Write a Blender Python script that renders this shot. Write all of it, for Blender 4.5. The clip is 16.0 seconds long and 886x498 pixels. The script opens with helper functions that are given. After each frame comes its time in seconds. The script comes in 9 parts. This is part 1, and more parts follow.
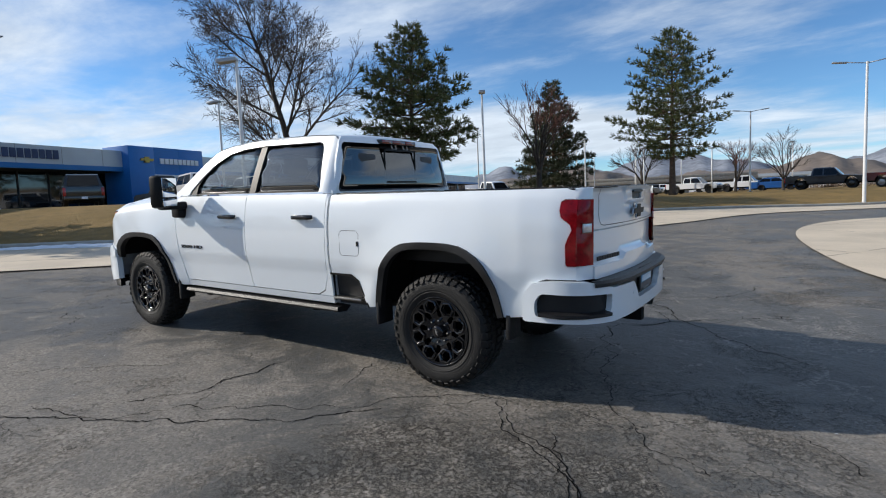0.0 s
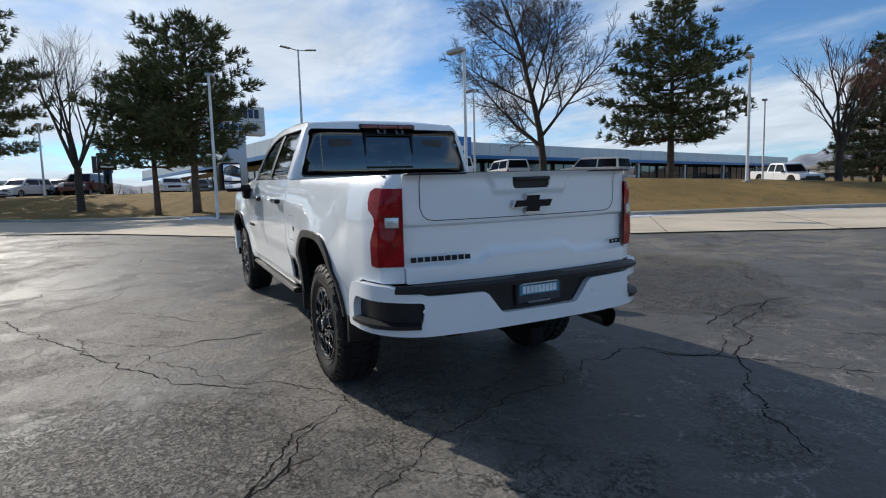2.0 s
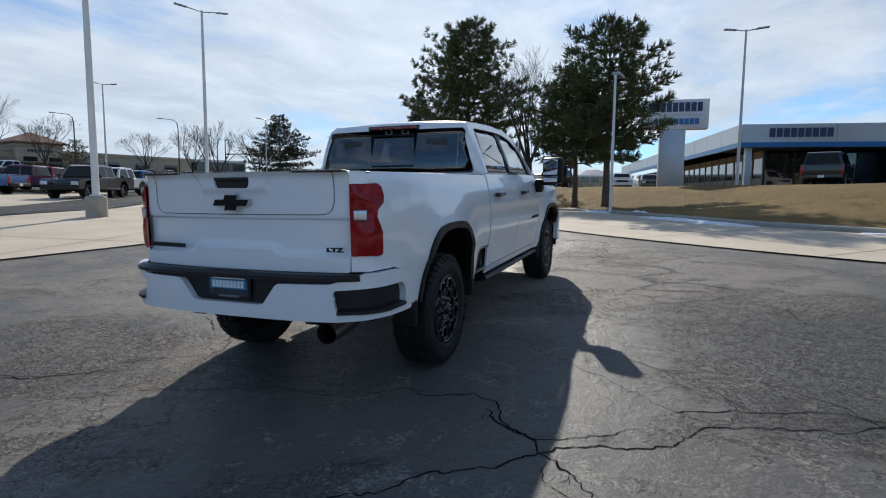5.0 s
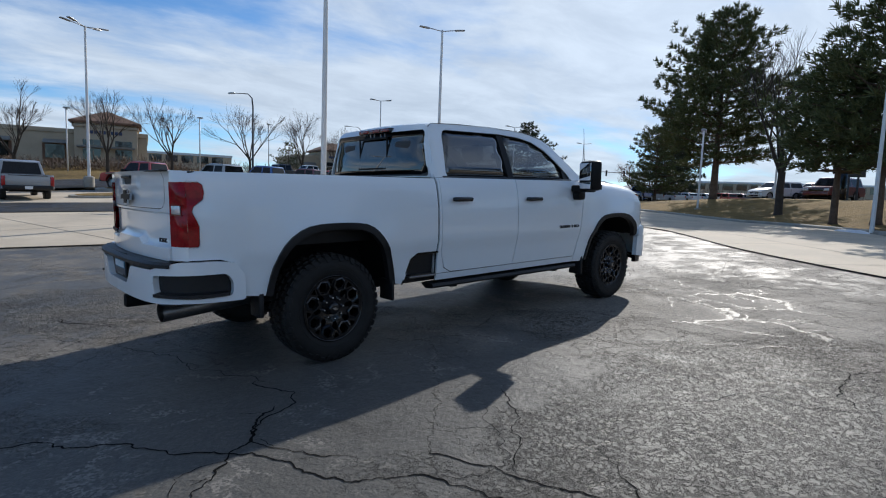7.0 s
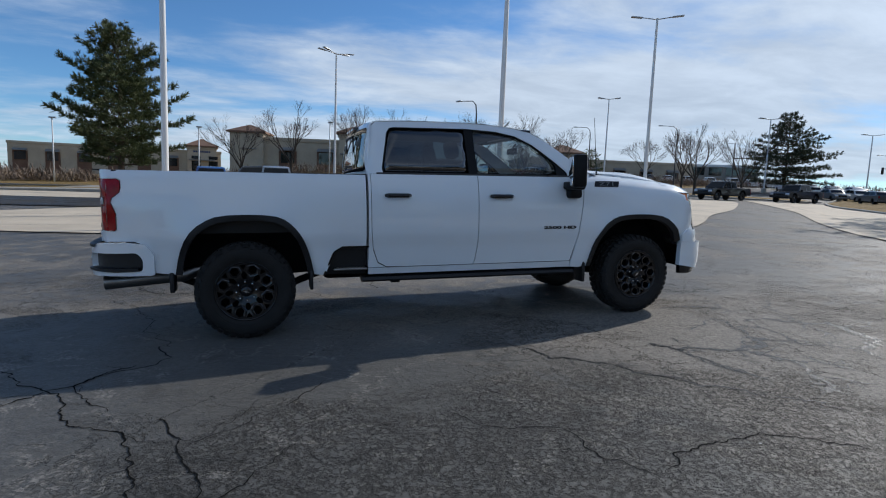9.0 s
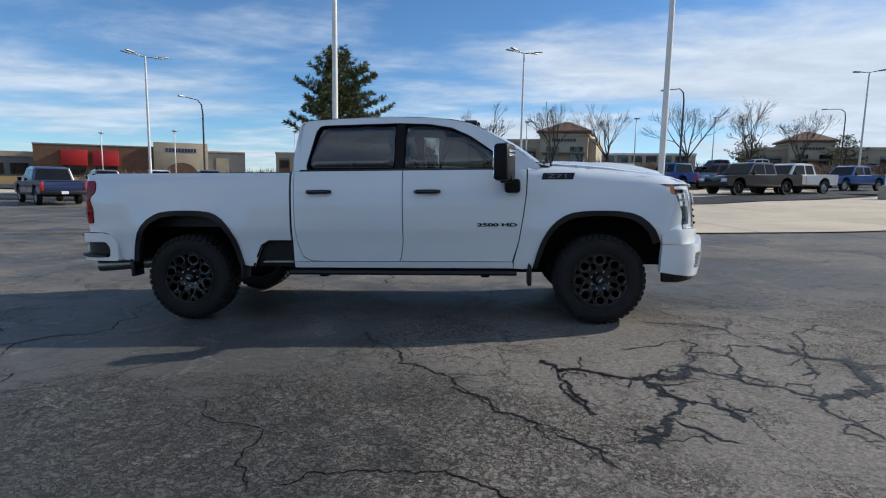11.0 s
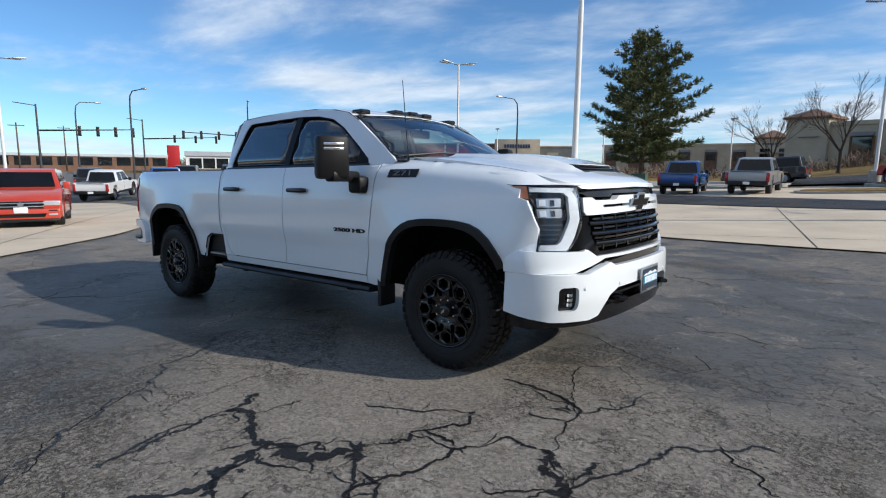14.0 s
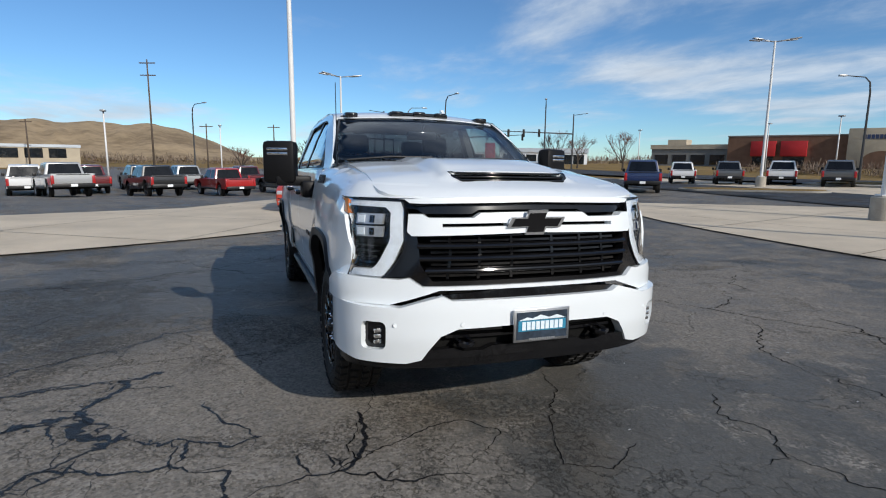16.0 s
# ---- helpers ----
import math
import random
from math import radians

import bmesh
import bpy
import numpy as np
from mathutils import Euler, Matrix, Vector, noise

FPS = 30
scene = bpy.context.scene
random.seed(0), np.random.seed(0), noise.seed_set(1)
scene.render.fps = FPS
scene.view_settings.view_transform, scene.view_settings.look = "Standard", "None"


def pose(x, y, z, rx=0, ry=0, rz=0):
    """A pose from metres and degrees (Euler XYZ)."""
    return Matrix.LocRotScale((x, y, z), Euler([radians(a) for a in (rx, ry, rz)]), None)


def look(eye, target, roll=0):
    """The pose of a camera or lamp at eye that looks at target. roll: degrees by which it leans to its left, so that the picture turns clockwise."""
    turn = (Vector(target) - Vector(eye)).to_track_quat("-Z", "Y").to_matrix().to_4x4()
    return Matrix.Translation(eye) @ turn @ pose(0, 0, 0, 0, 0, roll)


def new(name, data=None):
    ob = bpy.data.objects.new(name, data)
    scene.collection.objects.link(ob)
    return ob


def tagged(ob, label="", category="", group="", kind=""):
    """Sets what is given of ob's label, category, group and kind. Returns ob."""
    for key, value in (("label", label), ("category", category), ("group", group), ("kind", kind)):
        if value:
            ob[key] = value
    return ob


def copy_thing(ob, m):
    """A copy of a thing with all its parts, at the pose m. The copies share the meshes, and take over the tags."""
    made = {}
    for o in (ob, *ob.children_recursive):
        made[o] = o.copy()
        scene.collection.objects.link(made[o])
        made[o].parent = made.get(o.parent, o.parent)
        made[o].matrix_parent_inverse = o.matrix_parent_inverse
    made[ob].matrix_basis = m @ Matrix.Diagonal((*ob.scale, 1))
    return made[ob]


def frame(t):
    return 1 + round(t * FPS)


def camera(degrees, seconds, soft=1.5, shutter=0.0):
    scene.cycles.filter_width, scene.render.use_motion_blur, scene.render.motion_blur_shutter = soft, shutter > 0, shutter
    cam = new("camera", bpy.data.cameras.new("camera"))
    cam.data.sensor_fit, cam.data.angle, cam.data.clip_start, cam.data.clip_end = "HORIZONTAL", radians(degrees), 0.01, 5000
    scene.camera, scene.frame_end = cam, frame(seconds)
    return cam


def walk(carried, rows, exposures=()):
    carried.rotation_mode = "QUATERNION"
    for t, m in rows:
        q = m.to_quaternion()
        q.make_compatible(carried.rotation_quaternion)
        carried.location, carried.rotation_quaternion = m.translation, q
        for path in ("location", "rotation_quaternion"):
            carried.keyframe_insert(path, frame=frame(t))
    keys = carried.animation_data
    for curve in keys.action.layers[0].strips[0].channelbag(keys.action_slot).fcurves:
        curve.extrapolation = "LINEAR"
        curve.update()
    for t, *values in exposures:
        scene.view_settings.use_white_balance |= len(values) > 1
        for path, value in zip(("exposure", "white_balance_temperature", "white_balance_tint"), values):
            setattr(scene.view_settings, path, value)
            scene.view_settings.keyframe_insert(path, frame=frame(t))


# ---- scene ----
cam = camera(77.6, 16.0, 1.1)
PATH = [
    (0, (-4.342, 4.298, 1.334), (-3.231, 2.645, 1.161), -2.4),
    (0.5, (-4.86, 3.808, 1.31), (-3.558, 2.3, 1.126), -2.3),
    (1, (-5.297, 3.236, 1.296), (-3.821, 1.9, 1.103), -2.2),
    (1.5, (-5.674, 2.635, 1.272), (-4.033, 1.51, 1.073), -1.7),
    (2, (-5.919, 1.974, 1.275), (-4.145, 1.072, 1.075), -1.5),
    (2.5, (-6.17, 1.292, 1.278), (-4.284, 0.658, 1.076), -0.8),
    (3, (-6.275, 0.534, 1.278), (-4.31, 0.225, 1.072), -0.5),
    (3.5, (-6.391, -0.199, 1.27), (-4.401, -0.181, 1.07), -0.6),
    (4, (-6.314, -0.952, 1.28), (-4.34, -0.704, 1.079), -0.0),
    (4.5, (-6.187, -1.756, 1.267), (-4.262, -1.251, 1.069), -0.2),
    (5, (-5.965, -2.468, 1.277), (-4.113, -1.741, 1.075), 0.5),
    (5.2, (-5.874, -2.754, 1.262), (-4.062, -1.929, 1.071), 0.9),
    (6.25, (-5.07, -3.99, 1.29), (-3.525, -2.739, 1.08), 1.4),
    (7.3, (-3.947, -4.956, 1.323), (-2.698, -3.408, 1.116), 2.2),
    (7.5, (-3.729, -5.143, 1.316), (-2.544, -3.546, 1.1), 2.1),
    (8, (-3.131, -5.503, 1.326), (-2.118, -3.791, 1.113), 2.6),
    (8.5, (-2.499, -5.794, 1.355), (-1.678, -3.984, 1.138), 2.5),
    (9, (-1.849, -6.028, 1.373), (-1.243, -4.136, 1.146), 2.2),
    (9.2, (-1.573, -6.066, 1.393), (-1.03, -4.154, 1.165), 2.3),
    (10.25, (-0.125, -6.23, 1.41), (0.014, -4.25, 1.163), 1.8),
    (11.3, (1.359, -6.075, 1.423), (1.095, -4.109, 1.168), 1.0),
    (11.5, (1.619, -5.97, 1.468), (1.3, -4.012, 1.211), 1.1),
    (12, (2.312, -5.722, 1.486), (1.855, -3.794, 1.215), 0.7),
    (12.5, (2.888, -5.334, 1.483), (2.198, -3.48, 1.186), 0.3),
    (13, (3.435, -4.966, 1.489), (2.577, -3.187, 1.177), 0.4),
    (13.5, (3.93, -4.472, 1.492), (2.872, -2.801, 1.194), 0.6),
    (14, (4.392, -3.94, 1.509), (3.148, -2.402, 1.214), 0.6),
    (14.5, (4.803, -3.359, 1.533), (3.367, -2.0, 1.235), 1.2),
    (15, (5.149, -2.74, 1.561), (3.542, -1.591, 1.251), 1.2),
    (15.5, (5.447, -2.115, 1.577), (3.693, -1.208, 1.26), 1.1),
    (16, (5.615, -1.447, 1.609), (3.755, -0.786, 1.286), 0.6),
]
EXPOSURE = [(0, 0.54, 6350, 10), (1.5, 0.52, 6350, 10), (2.5, 0.33, 6350, 10), (3.5, 0.30, 6400, 10), (5, 0.38, 6300, 10), (7.5, 0.30, 6050, 10), (9, 0.22, 6000, 10), (11.3, 0.46, 6250, 10), (12.5, 0.58, 6250, 10), (14, 0.55, 6270, 10), (15, 0.44, 6290, 10), (15.5, 0.40, 6290, 10), (16, 0.25, 6290, 10)]
walk(cam, [(t, look(e, g, r)) for t, e, g, r in PATH], EXPOSURE)

# ---- world, sun ----
SUN_AZ, SUN_EL = math.degrees(math.atan2(0.355, 0.935)), 29.3
TO_SUN = Vector((math.cos(radians(SUN_AZ)) * math.cos(radians(SUN_EL)), math.sin(radians(SUN_AZ)) * math.cos(radians(SUN_EL)), math.sin(radians(SUN_EL))))


def tree_of(owner):
    owner.use_nodes = True
    nt = owner.node_tree
    nt.nodes.clear()
    return nt


def node(nt, kind, inputs=None, **attrs):
    n = nt.nodes.new(kind)
    for k, v in attrs.items():
        setattr(n, k, v)
    for k, v in (inputs or {}).items():
        if hasattr(v, "bl_idname") or hasattr(v, "is_linked"):
            nt.links.new(v, n.inputs[k])
        else:
            n.inputs[k].default_value = v
    return n


def calc(nt, op, a, b=0.0, clamp=False):
    return node(nt, "ShaderNodeMath", {0: a, 1: b}, operation=op, use_clamp=clamp).outputs[0]


def ramp(nt, fac, lo, hi):
    return node(nt, "ShaderNodeMapRange", {"Value": fac, "From Min": lo, "From Max": hi}, interpolation_type="SMOOTHSTEP").outputs[0]


def blend(nt, fac, a, b, how="MIX"):
    n = node(nt, "ShaderNodeMix", None, data_type="RGBA", blend_type=how)
    for sock, v in ((n.inputs[0], fac), (n.inputs[6], a), (n.inputs[7], b)):
        if hasattr(v, "is_linked"):
            nt.links.new(v, sock)
        else:
            sock.default_value = v if not isinstance(v, tuple) or len(v) == 4 else (*v, 1)
    return n.outputs[2]


def noise_tex(nt, vec, scale, detail=4.0, rough=0.55, distort=0.0):
    return node(nt, "ShaderNodeTexNoise", {"Vector": vec, "Scale": scale, "Detail": detail, "Roughness": rough, "Distortion": distort}).outputs[0]


def make_world():
    w = bpy.data.worlds.new("sky")
    scene.world = w
    nt = tree_of(w)
    sky = node(nt, "ShaderNodeTexSky", None, sky_type="NISHITA", sun_disc=False)
    sky.sun_elevation, sky.sun_rotation = radians(SUN_EL), radians(90 - SUN_AZ)
    sky.altitude, sky.air_density, sky.dust_density, sky.ozone_density = 1700, 1.0, 0.15, 3.0
    co = node(nt, "ShaderNodeTexCoord").outputs["Generated"]
    sep = node(nt, "ShaderNodeSeparateXYZ", {0: co})
    up = calc(nt, "ADD", calc(nt, "MAXIMUM", sep.outputs[2], 0.0), 0.10)
    px, py = calc(nt, "DIVIDE", sep.outputs[0], up), calc(nt, "DIVIDE", sep.outputs[1], up)
    plane = node(nt, "ShaderNodeCombineXYZ", {0: px, 1: py, 2: 0.0}).outputs[0]
    # long streaks of thin cloud, drawn out along one wind direction
    turned = node(nt, "ShaderNodeMapping", {"Vector": plane, "Rotation": (0, 0, radians(CLOUD_TURN)), "Scale": (0.62, 0.90, 1), "Location": CLOUD_SHIFT}).outputs[0]
    big = noise_tex(nt, turned, 0.46, 9, 0.55, 0.25)
    fine = noise_tex(nt, turned, 2.2, 8, 0.62, 0.35)
    dens = calc(nt, "ADD", calc(nt, "MULTIPLY", big, 0.83), calc(nt, "MULTIPLY", fine, 0.17))
    # more cover towards the sun's side of the sky, clear away from it
    side = calc(nt, "ADD", calc(nt, "MULTIPLY", sep.outputs[0], 0.55), calc(nt, "MULTIPLY", sep.outputs[1], 0.25))
    dens = calc(nt, "ADD", dens, calc(nt, "MULTIPLY", side, CLOUD_SIDE))
    cover = ramp(nt, dens, CLOUD_LO, CLOUD_HI)
    white = blend(nt, ramp(nt, fine, 0.3, 0.75), CLOUD_DIM, CLOUD_WHITE)
    # thin cloud glows towards the sun
    near = node(nt, "ShaderNodeVectorMath", {0: co, 1: tuple(TO_SUN)}, operation="DOT_PRODUCT").outputs["Value"]
    glow = calc(nt, "ADD", 1.0, calc(nt, "MULTIPLY", calc(nt, "POWER", calc(nt, "MAXIMUM", near, 0.0), 24.0), 0.45))
    white = blend(nt, 1.0, white, node(nt, "ShaderNodeCombineColor", {0: glow, 1: glow, 2: glow}).outputs[0], "MULTIPLY")
    clear = blend(nt, 1.0, sky.outputs[0], SKY_TINT, "MULTIPLY")
    col = blend(nt, calc(nt, "MULTIPLY", cover, 0.93), clear, white)
    bg = node(nt, "ShaderNodeBackground", {"Color": col, "Strength": SKY_STRENGTH})
    out = node(nt, "ShaderNodeOutputWorld", {"Surface": bg.outputs[0]})


CLOUD_TURN, CLOUD_SHIFT, CLOUD_SIDE, CLOUD_LO, CLOUD_HI = 28, (3.1, 1.7, 0), 0.13, 0.425, 0.595
CLOUD_DIM, CLOUD_WHITE, SKY_STRENGTH = (3.5, 3.9, 4.35), (4.6, 5.05, 5.5), 0.126
SKY_TINT = (0.50, 0.66, 0.75)
make_world()
sun = new("sun", bpy.data.lights.new("sun", "SUN"))
sun.data.energy, sun.data.angle, sun.data.color = 3.25, radians(0.53), (1.0, 0.925, 0.815)
sun.matrix_world = look(TO_SUN * 200, (0, 0, 0))


# ---- materials ----
def material(name, base, rough=0.5, metal=0.0, vary=0.15, scale=3.0, grain=60.0, bump=0.0, other=None, coat=0.0, spec=0.5, island=0.0, rough_vary=0.1, bump_scale=None):
    """A painted or natural surface: base colour broken up at two scales, with fine relief."""
    m = bpy.data.materials.new(name)
    nt = tree_of(m)
    co = node(nt, "ShaderNodeTexCoord").outputs["Object"]
    big = noise_tex(nt, co, scale, 5, 0.6)
    small = noise_tex(nt, co, grain, 3, 0.6)
    mixf = calc(nt, "ADD", calc(nt, "MULTIPLY", big, 0.6), calc(nt, "MULTIPLY", small, 0.4))
    lo = tuple(c * (1 - vary) for c in base)
    hi = other or tuple(min(1, c * (1 + vary)) for c in base)
    col = blend(nt, ramp(nt, mixf, 0.3, 0.7), lo, hi)
    if island:
        rnd = node(nt, "ShaderNodeNewGeometry").outputs["Random Per Island"]
        rnd2 = node(nt, "ShaderNodeObjectInfo").outputs["Random"]
        k = calc(nt, "ADD", 1 - island, calc(nt, "MULTIPLY", calc(nt, "ADD", rnd, rnd2), island))
        g = node(nt, "ShaderNodeCombineColor", {0: k, 1: k, 2: k}).outputs[0]
        col = blend(nt, 1.0, col, g, "MULTIPLY")
    r = calc(nt, "ADD", rough - rough_vary / 2, calc(nt, "MULTIPLY", big, rough_vary), True)
    ins = {"Base Color": col, "Roughness": r, "Metallic": metal, "Coat Weight": coat, "Coat Roughness": 0.04, "Specular IOR Level": spec}
    if bump:
        bn = noise_tex(nt, co, bump_scale or grain, 4, 0.65)
        ins["Normal"] = node(nt, "ShaderNodeBump", {"Strength": min(1.0, bump), "Distance": 0.01, "Height": bn}).outputs[0]
    bs = node(nt, "ShaderNodeBsdfPrincipled", ins)
    node(nt, "ShaderNodeOutputMaterial", {"Surface": bs.outputs[0]})
    return m


# ---- mesh helpers ----
class Shape:
    """Collects vertices and faces of one mesh."""

    def __init__(self):
        self.v, self.f, self.s = [], [], []

    def add(self, verts, faces, smooth=False):
        n = len(self.v)
        self.v += [tuple(p) for p in verts]
        self.f += [tuple(i + n for i in q) for q in faces]
        self.s += [smooth] * len(faces)
        return self

    def box(self, x0, y0, z0, x1, y1, z1, m=None, r=0.0):
        """A box, with its edges chamfered by r."""
        if r <= 0:
            v = [(x, y, z) for z in (z0, z1) for y in (y0, y1) for x in (x0, x1)]
            f = [(0, 2, 3, 1), (4, 5, 7, 6), (0, 1, 5, 4), (2, 6, 7, 3), (0, 4, 6, 2), (1, 3, 7, 5)]
            return self.add([m @ Vector(p) for p in v] if m else v, f)
        r = min(r, (x1 - x0) * 0.45, (y1 - y0) * 0.45, (z1 - z0) * 0.45)
        c, h = Vector(((x0 + x1) / 2, (y0 + y1) / 2, (z0 + z1) / 2)), Vector(((x1 - x0) / 2, (y1 - y0) / 2, (z1 - z0) / 2))
        bm = bmesh.new()
        bmesh.ops.create_cube(bm, size=2.0)
        for p in bm.verts:
            p.co = Vector((p.co.x * h.x, p.co.y * h.y, p.co.z * h.z)) + c
        bmesh.ops.bevel(bm, geom=list(bm.edges), offset=r, segments=2, profile=0.5, affect="EDGES")
        return self.take(bm, m)

    def take(self, bm, m=None, smooth=True):
        bm.verts.index_update()
        self.add([m @ p.co if m else p.co.copy() for p in bm.verts], [[q.index for q in f.verts] for f in bm.faces], smooth)
        bm.free()
        return self

    def tube(self, points, radii, sides=8, caps=True, smooth=True):
        """A tube along points; radii: one number or one for each point."""
        pts = [Vector(p) for p in points]
        rad = radii if isinstance(radii, (list, tuple)) else [radii] * len(pts)
        verts, faces = [], []
        side = None
        for i, p in enumerate(pts):
            d = (pts[min(i + 1, len(pts) - 1)] - pts[max(i - 1, 0)]).normalized()
            if side is None:
                side = d.orthogonal().normalized()
            side = (side - d * side.dot(d))
            side = side.normalized() if side.length > 1e-6 else d.orthogonal().normalized()
            up = d.cross(side)
            for k in range(sides):
                a = 2 * math.pi * k / sides
                verts.append(p + (side * math.cos(a) + up * math.sin(a)) * rad[i])
        for i in range(len(pts) - 1):
            for k in range(sides):
                a, b = i * sides + k, i * sides + (k + 1) % sides
                faces.append((a, b, b + sides, a + sides))
        self.add(verts, faces, smooth)
        if caps:
            n = len(self.v) - len(verts)
            self.f += [tuple(n + k for k in reversed(range(sides))), tuple(n + len(verts) - sides + k for k in range(sides))]
            self.s += [False, False]
        return self

    def lathe(self, profile, axis="z", sides=32, m=None, smooth=True, close=False):
        """Profile of (radius, height) turned round an axis."""
        verts, faces = [], []
        for r, h in profile:
            for k in range(sides):
                a = 2 * math.pi * k / sides
                c, s = r * math.cos(a), r * math.sin(a)
                p = {"z": (c, s, h), "y": (c, h, -s), "x": (h, c, s)}[axis]
                verts.append(m @ Vector(p) if m else p)
        n = len(profile)
        for i in range(n if close else n - 1):
            for k in range(sides):
                a, b = i * sides + k, i * sides + (k + 1) % sides
                c = ((i + 1) % n) * sides
                faces.append((a, b, c + (k + 1) % sides, c + k))
        return self.add(verts, faces, smooth)

    def prism(self, outline, lo, hi, axis="z", m=None):
        """A flat outline drawn out along an axis from lo to hi."""
        put = {"z": lambda a, b, h: (a, b, h), "y": lambda a, b, h: (a, h, b), "x": lambda a, b, h: (h, a, b)}[axis]
        n = len(outline)
        v = [put(a, b, lo) for a, b in outline] + [put(a, b, hi) for a, b in outline]
        f = [tuple(reversed(range(n))), tuple(range(n, 2 * n))] + [(i, (i + 1) % n, n + (i + 1) % n, n + i) for i in range(n)]
        return self.add([m @ Vector(p) for p in v] if m else v, f)

    def mesh(self, name, mat):
        me = bpy.data.meshes.new(name)
        me.from_pydata(self.v, [], self.f)
        me.polygons.foreach_set("use_smooth", self.s)
        me.materials.append(mat)
        me.validate()
        return me


def tidy(me, angle=None):
    """Outward normals; edges sharper than angle stay sharp."""
    bm = bmesh.new()
    bm.from_mesh(me)
    bmesh.ops.recalc_face_normals(bm, faces=bm.faces)
    if angle:
        for e in bm.edges:
            if len(e.link_faces) == 2 and e.calc_face_angle(0) > radians(angle):
                e.smooth = False
    bm.to_mesh(me)
    bm.free()
    return me


def part(name, shape, mat, parent=None, label="", angle=38, fix=True):
    """ONE mesh object under a thing or under a part."""
    me = shape if isinstance(shape, bpy.types.Mesh) else shape.mesh(name, mat)
    if fix and not isinstance(shape, bpy.types.Mesh):
        tidy(me, angle)
    ob = new(name, me)
    if parent:
        ob.parent = parent
    if label:
        ob["label"] = label
    return ob


def thing(name, label, category, m=None, group="", kind=""):
    ob = tagged(new(name), label, category, group, kind)
    ob.empty_display_size = 0.2
    if m:
        ob.matrix_world = m
    return ob


def inside(p, poly):
    x, y, hit = p[0], p[1], False
    for i in range(len(poly)):
        (x0, y0), (x1, y1) = poly[i - 1], poly[i]
        if (y0 > y) != (y1 > y) and x < (x1 - x0) * (y - y0) / (y1 - y0) + x0:
            hit = not hit
    return hit


def smooth_line(points, step, closed=False, tension=0.5):
    """A Catmull-Rom line through points, cut to about step."""
    pts = [Vector((*p, 0)[:3]) for p in points]
    n, out = len(pts), []
    for i in range(n if closed else n - 1):
        a, b, c, d = (pts[(i + k) % n] if closed else pts[min(max(i + k, 0), n - 1)] for k in (-1, 0, 1, 2))
        k = max(1, int((c - b).length / step))
        for j in range(k):
            t = j / k
            out.append(b + (c - a) * (tension * t) + (2 * a - 5 * b + 4 * c - d) * (tension * t * t) + (-a + 3 * b - 3 * c + d) * (tension * t ** 3))
    if not closed:
        out.append(pts[-1])
    return [tuple(p) for p in out]


def fill(outline, holes=(), step=0.1):
    """Triangles of a flat outline with holes and a grid of inner points: 2D vertices and faces."""
    from mathutils import geometry
    loops = [outline, *holes]
    v, e = [], []
    for lp in loops:
        n = len(v)
        dense = []
        for i in range(len(lp)):
            a, b = Vector(lp[i]).to_2d(), Vector(lp[(i + 1) % len(lp)]).to_2d()
            k = max(1, int((b - a).length / step))
            dense += [a.lerp(b, j / k) for j in range(k)]
        v += dense
        e += [(n + i, n + (i + 1) % len(dense)) for i in range(len(dense))]
    rim = list(v)
    xs, ys = [p[0] for p in outline], [p[1] for p in outline]
    nx, ny = int((max(xs) - min(xs)) / step), int((max(ys) - min(ys)) / step)
    edge = np.array([(p[0], p[1]) for p in rim])
    for i in range(1, nx + 1):
        for j in range(1, ny + 1):
            q = (min(xs) + (i - 0.5 * (j % 2)) * step, min(ys) + j * step)
            if np.min(np.sum((edge - q) ** 2, 1)) > (0.45 * step) ** 2 and inside(q, outline) and not any(inside(q, h) for h in holes):
                v.append(Vector(q))
    ov, oe, of, *_ = geometry.delaunay_2d_cdt(v, e, [], 0, 1e-5)
    faces = []
    for f in of:
        c = sum((ov[i] for i in f), Vector((0, 0))) / len(f)
        if inside(c, outline) and not any(inside(c, h) for h in holes):
            faces.append(tuple(f))
    return [tuple(p) for p in ov], faces


def rounded_off(outline, r, k=4):
    """An outline with its corners rounded by about r."""
    out, n = [], len(outline)
    for i in range(n):
        a, b, c = (Vector(outline[(i + d) % n]) for d in (-1, 0, 1))
        p, q = b + (a - b).normalized() * min(r, (a - b).length * 0.45), b + (c - b).normalized() * min(r, (c - b).length * 0.45)
        out += [tuple(p.lerp(b, t).lerp(b.lerp(q, t), t)) for t in (j / k for j in range(k + 1))]
    return out


def rounded(x0, z0, x1, z1, r, k=5):
    out = []
    for cx, cz, a0 in ((x1 - r, z1 - r, 0), (x0 + r, z1 - r, 90), (x0 + r, z0 + r, 180), (x1 - r, z0 + r, 270)):
        out += [(cx + r * math.cos(radians(a0 + 90 * i / k)), cz + r * math.sin(radians(a0 + 90 * i / k))) for i in range(k + 1)]
    return out

# ---- ground ----
TILT = Vector((0.0267, -0.0115))
CURB = [(90, 60), (58, 40), (44, 29), (38, 21.5), (33, 13.5), (27, 5), (22, 0.3), (18, -1.6), (13, -4.2), (10.2, -7.4), (7.8, -11.4), (6.3, -16), (4.5, -21), (1.0, -27), (-6, -33), (-20, -38), (-60, -42)]
CURB_LINE = np.array([p[:2] for p in smooth_line(CURB, 1.2)])


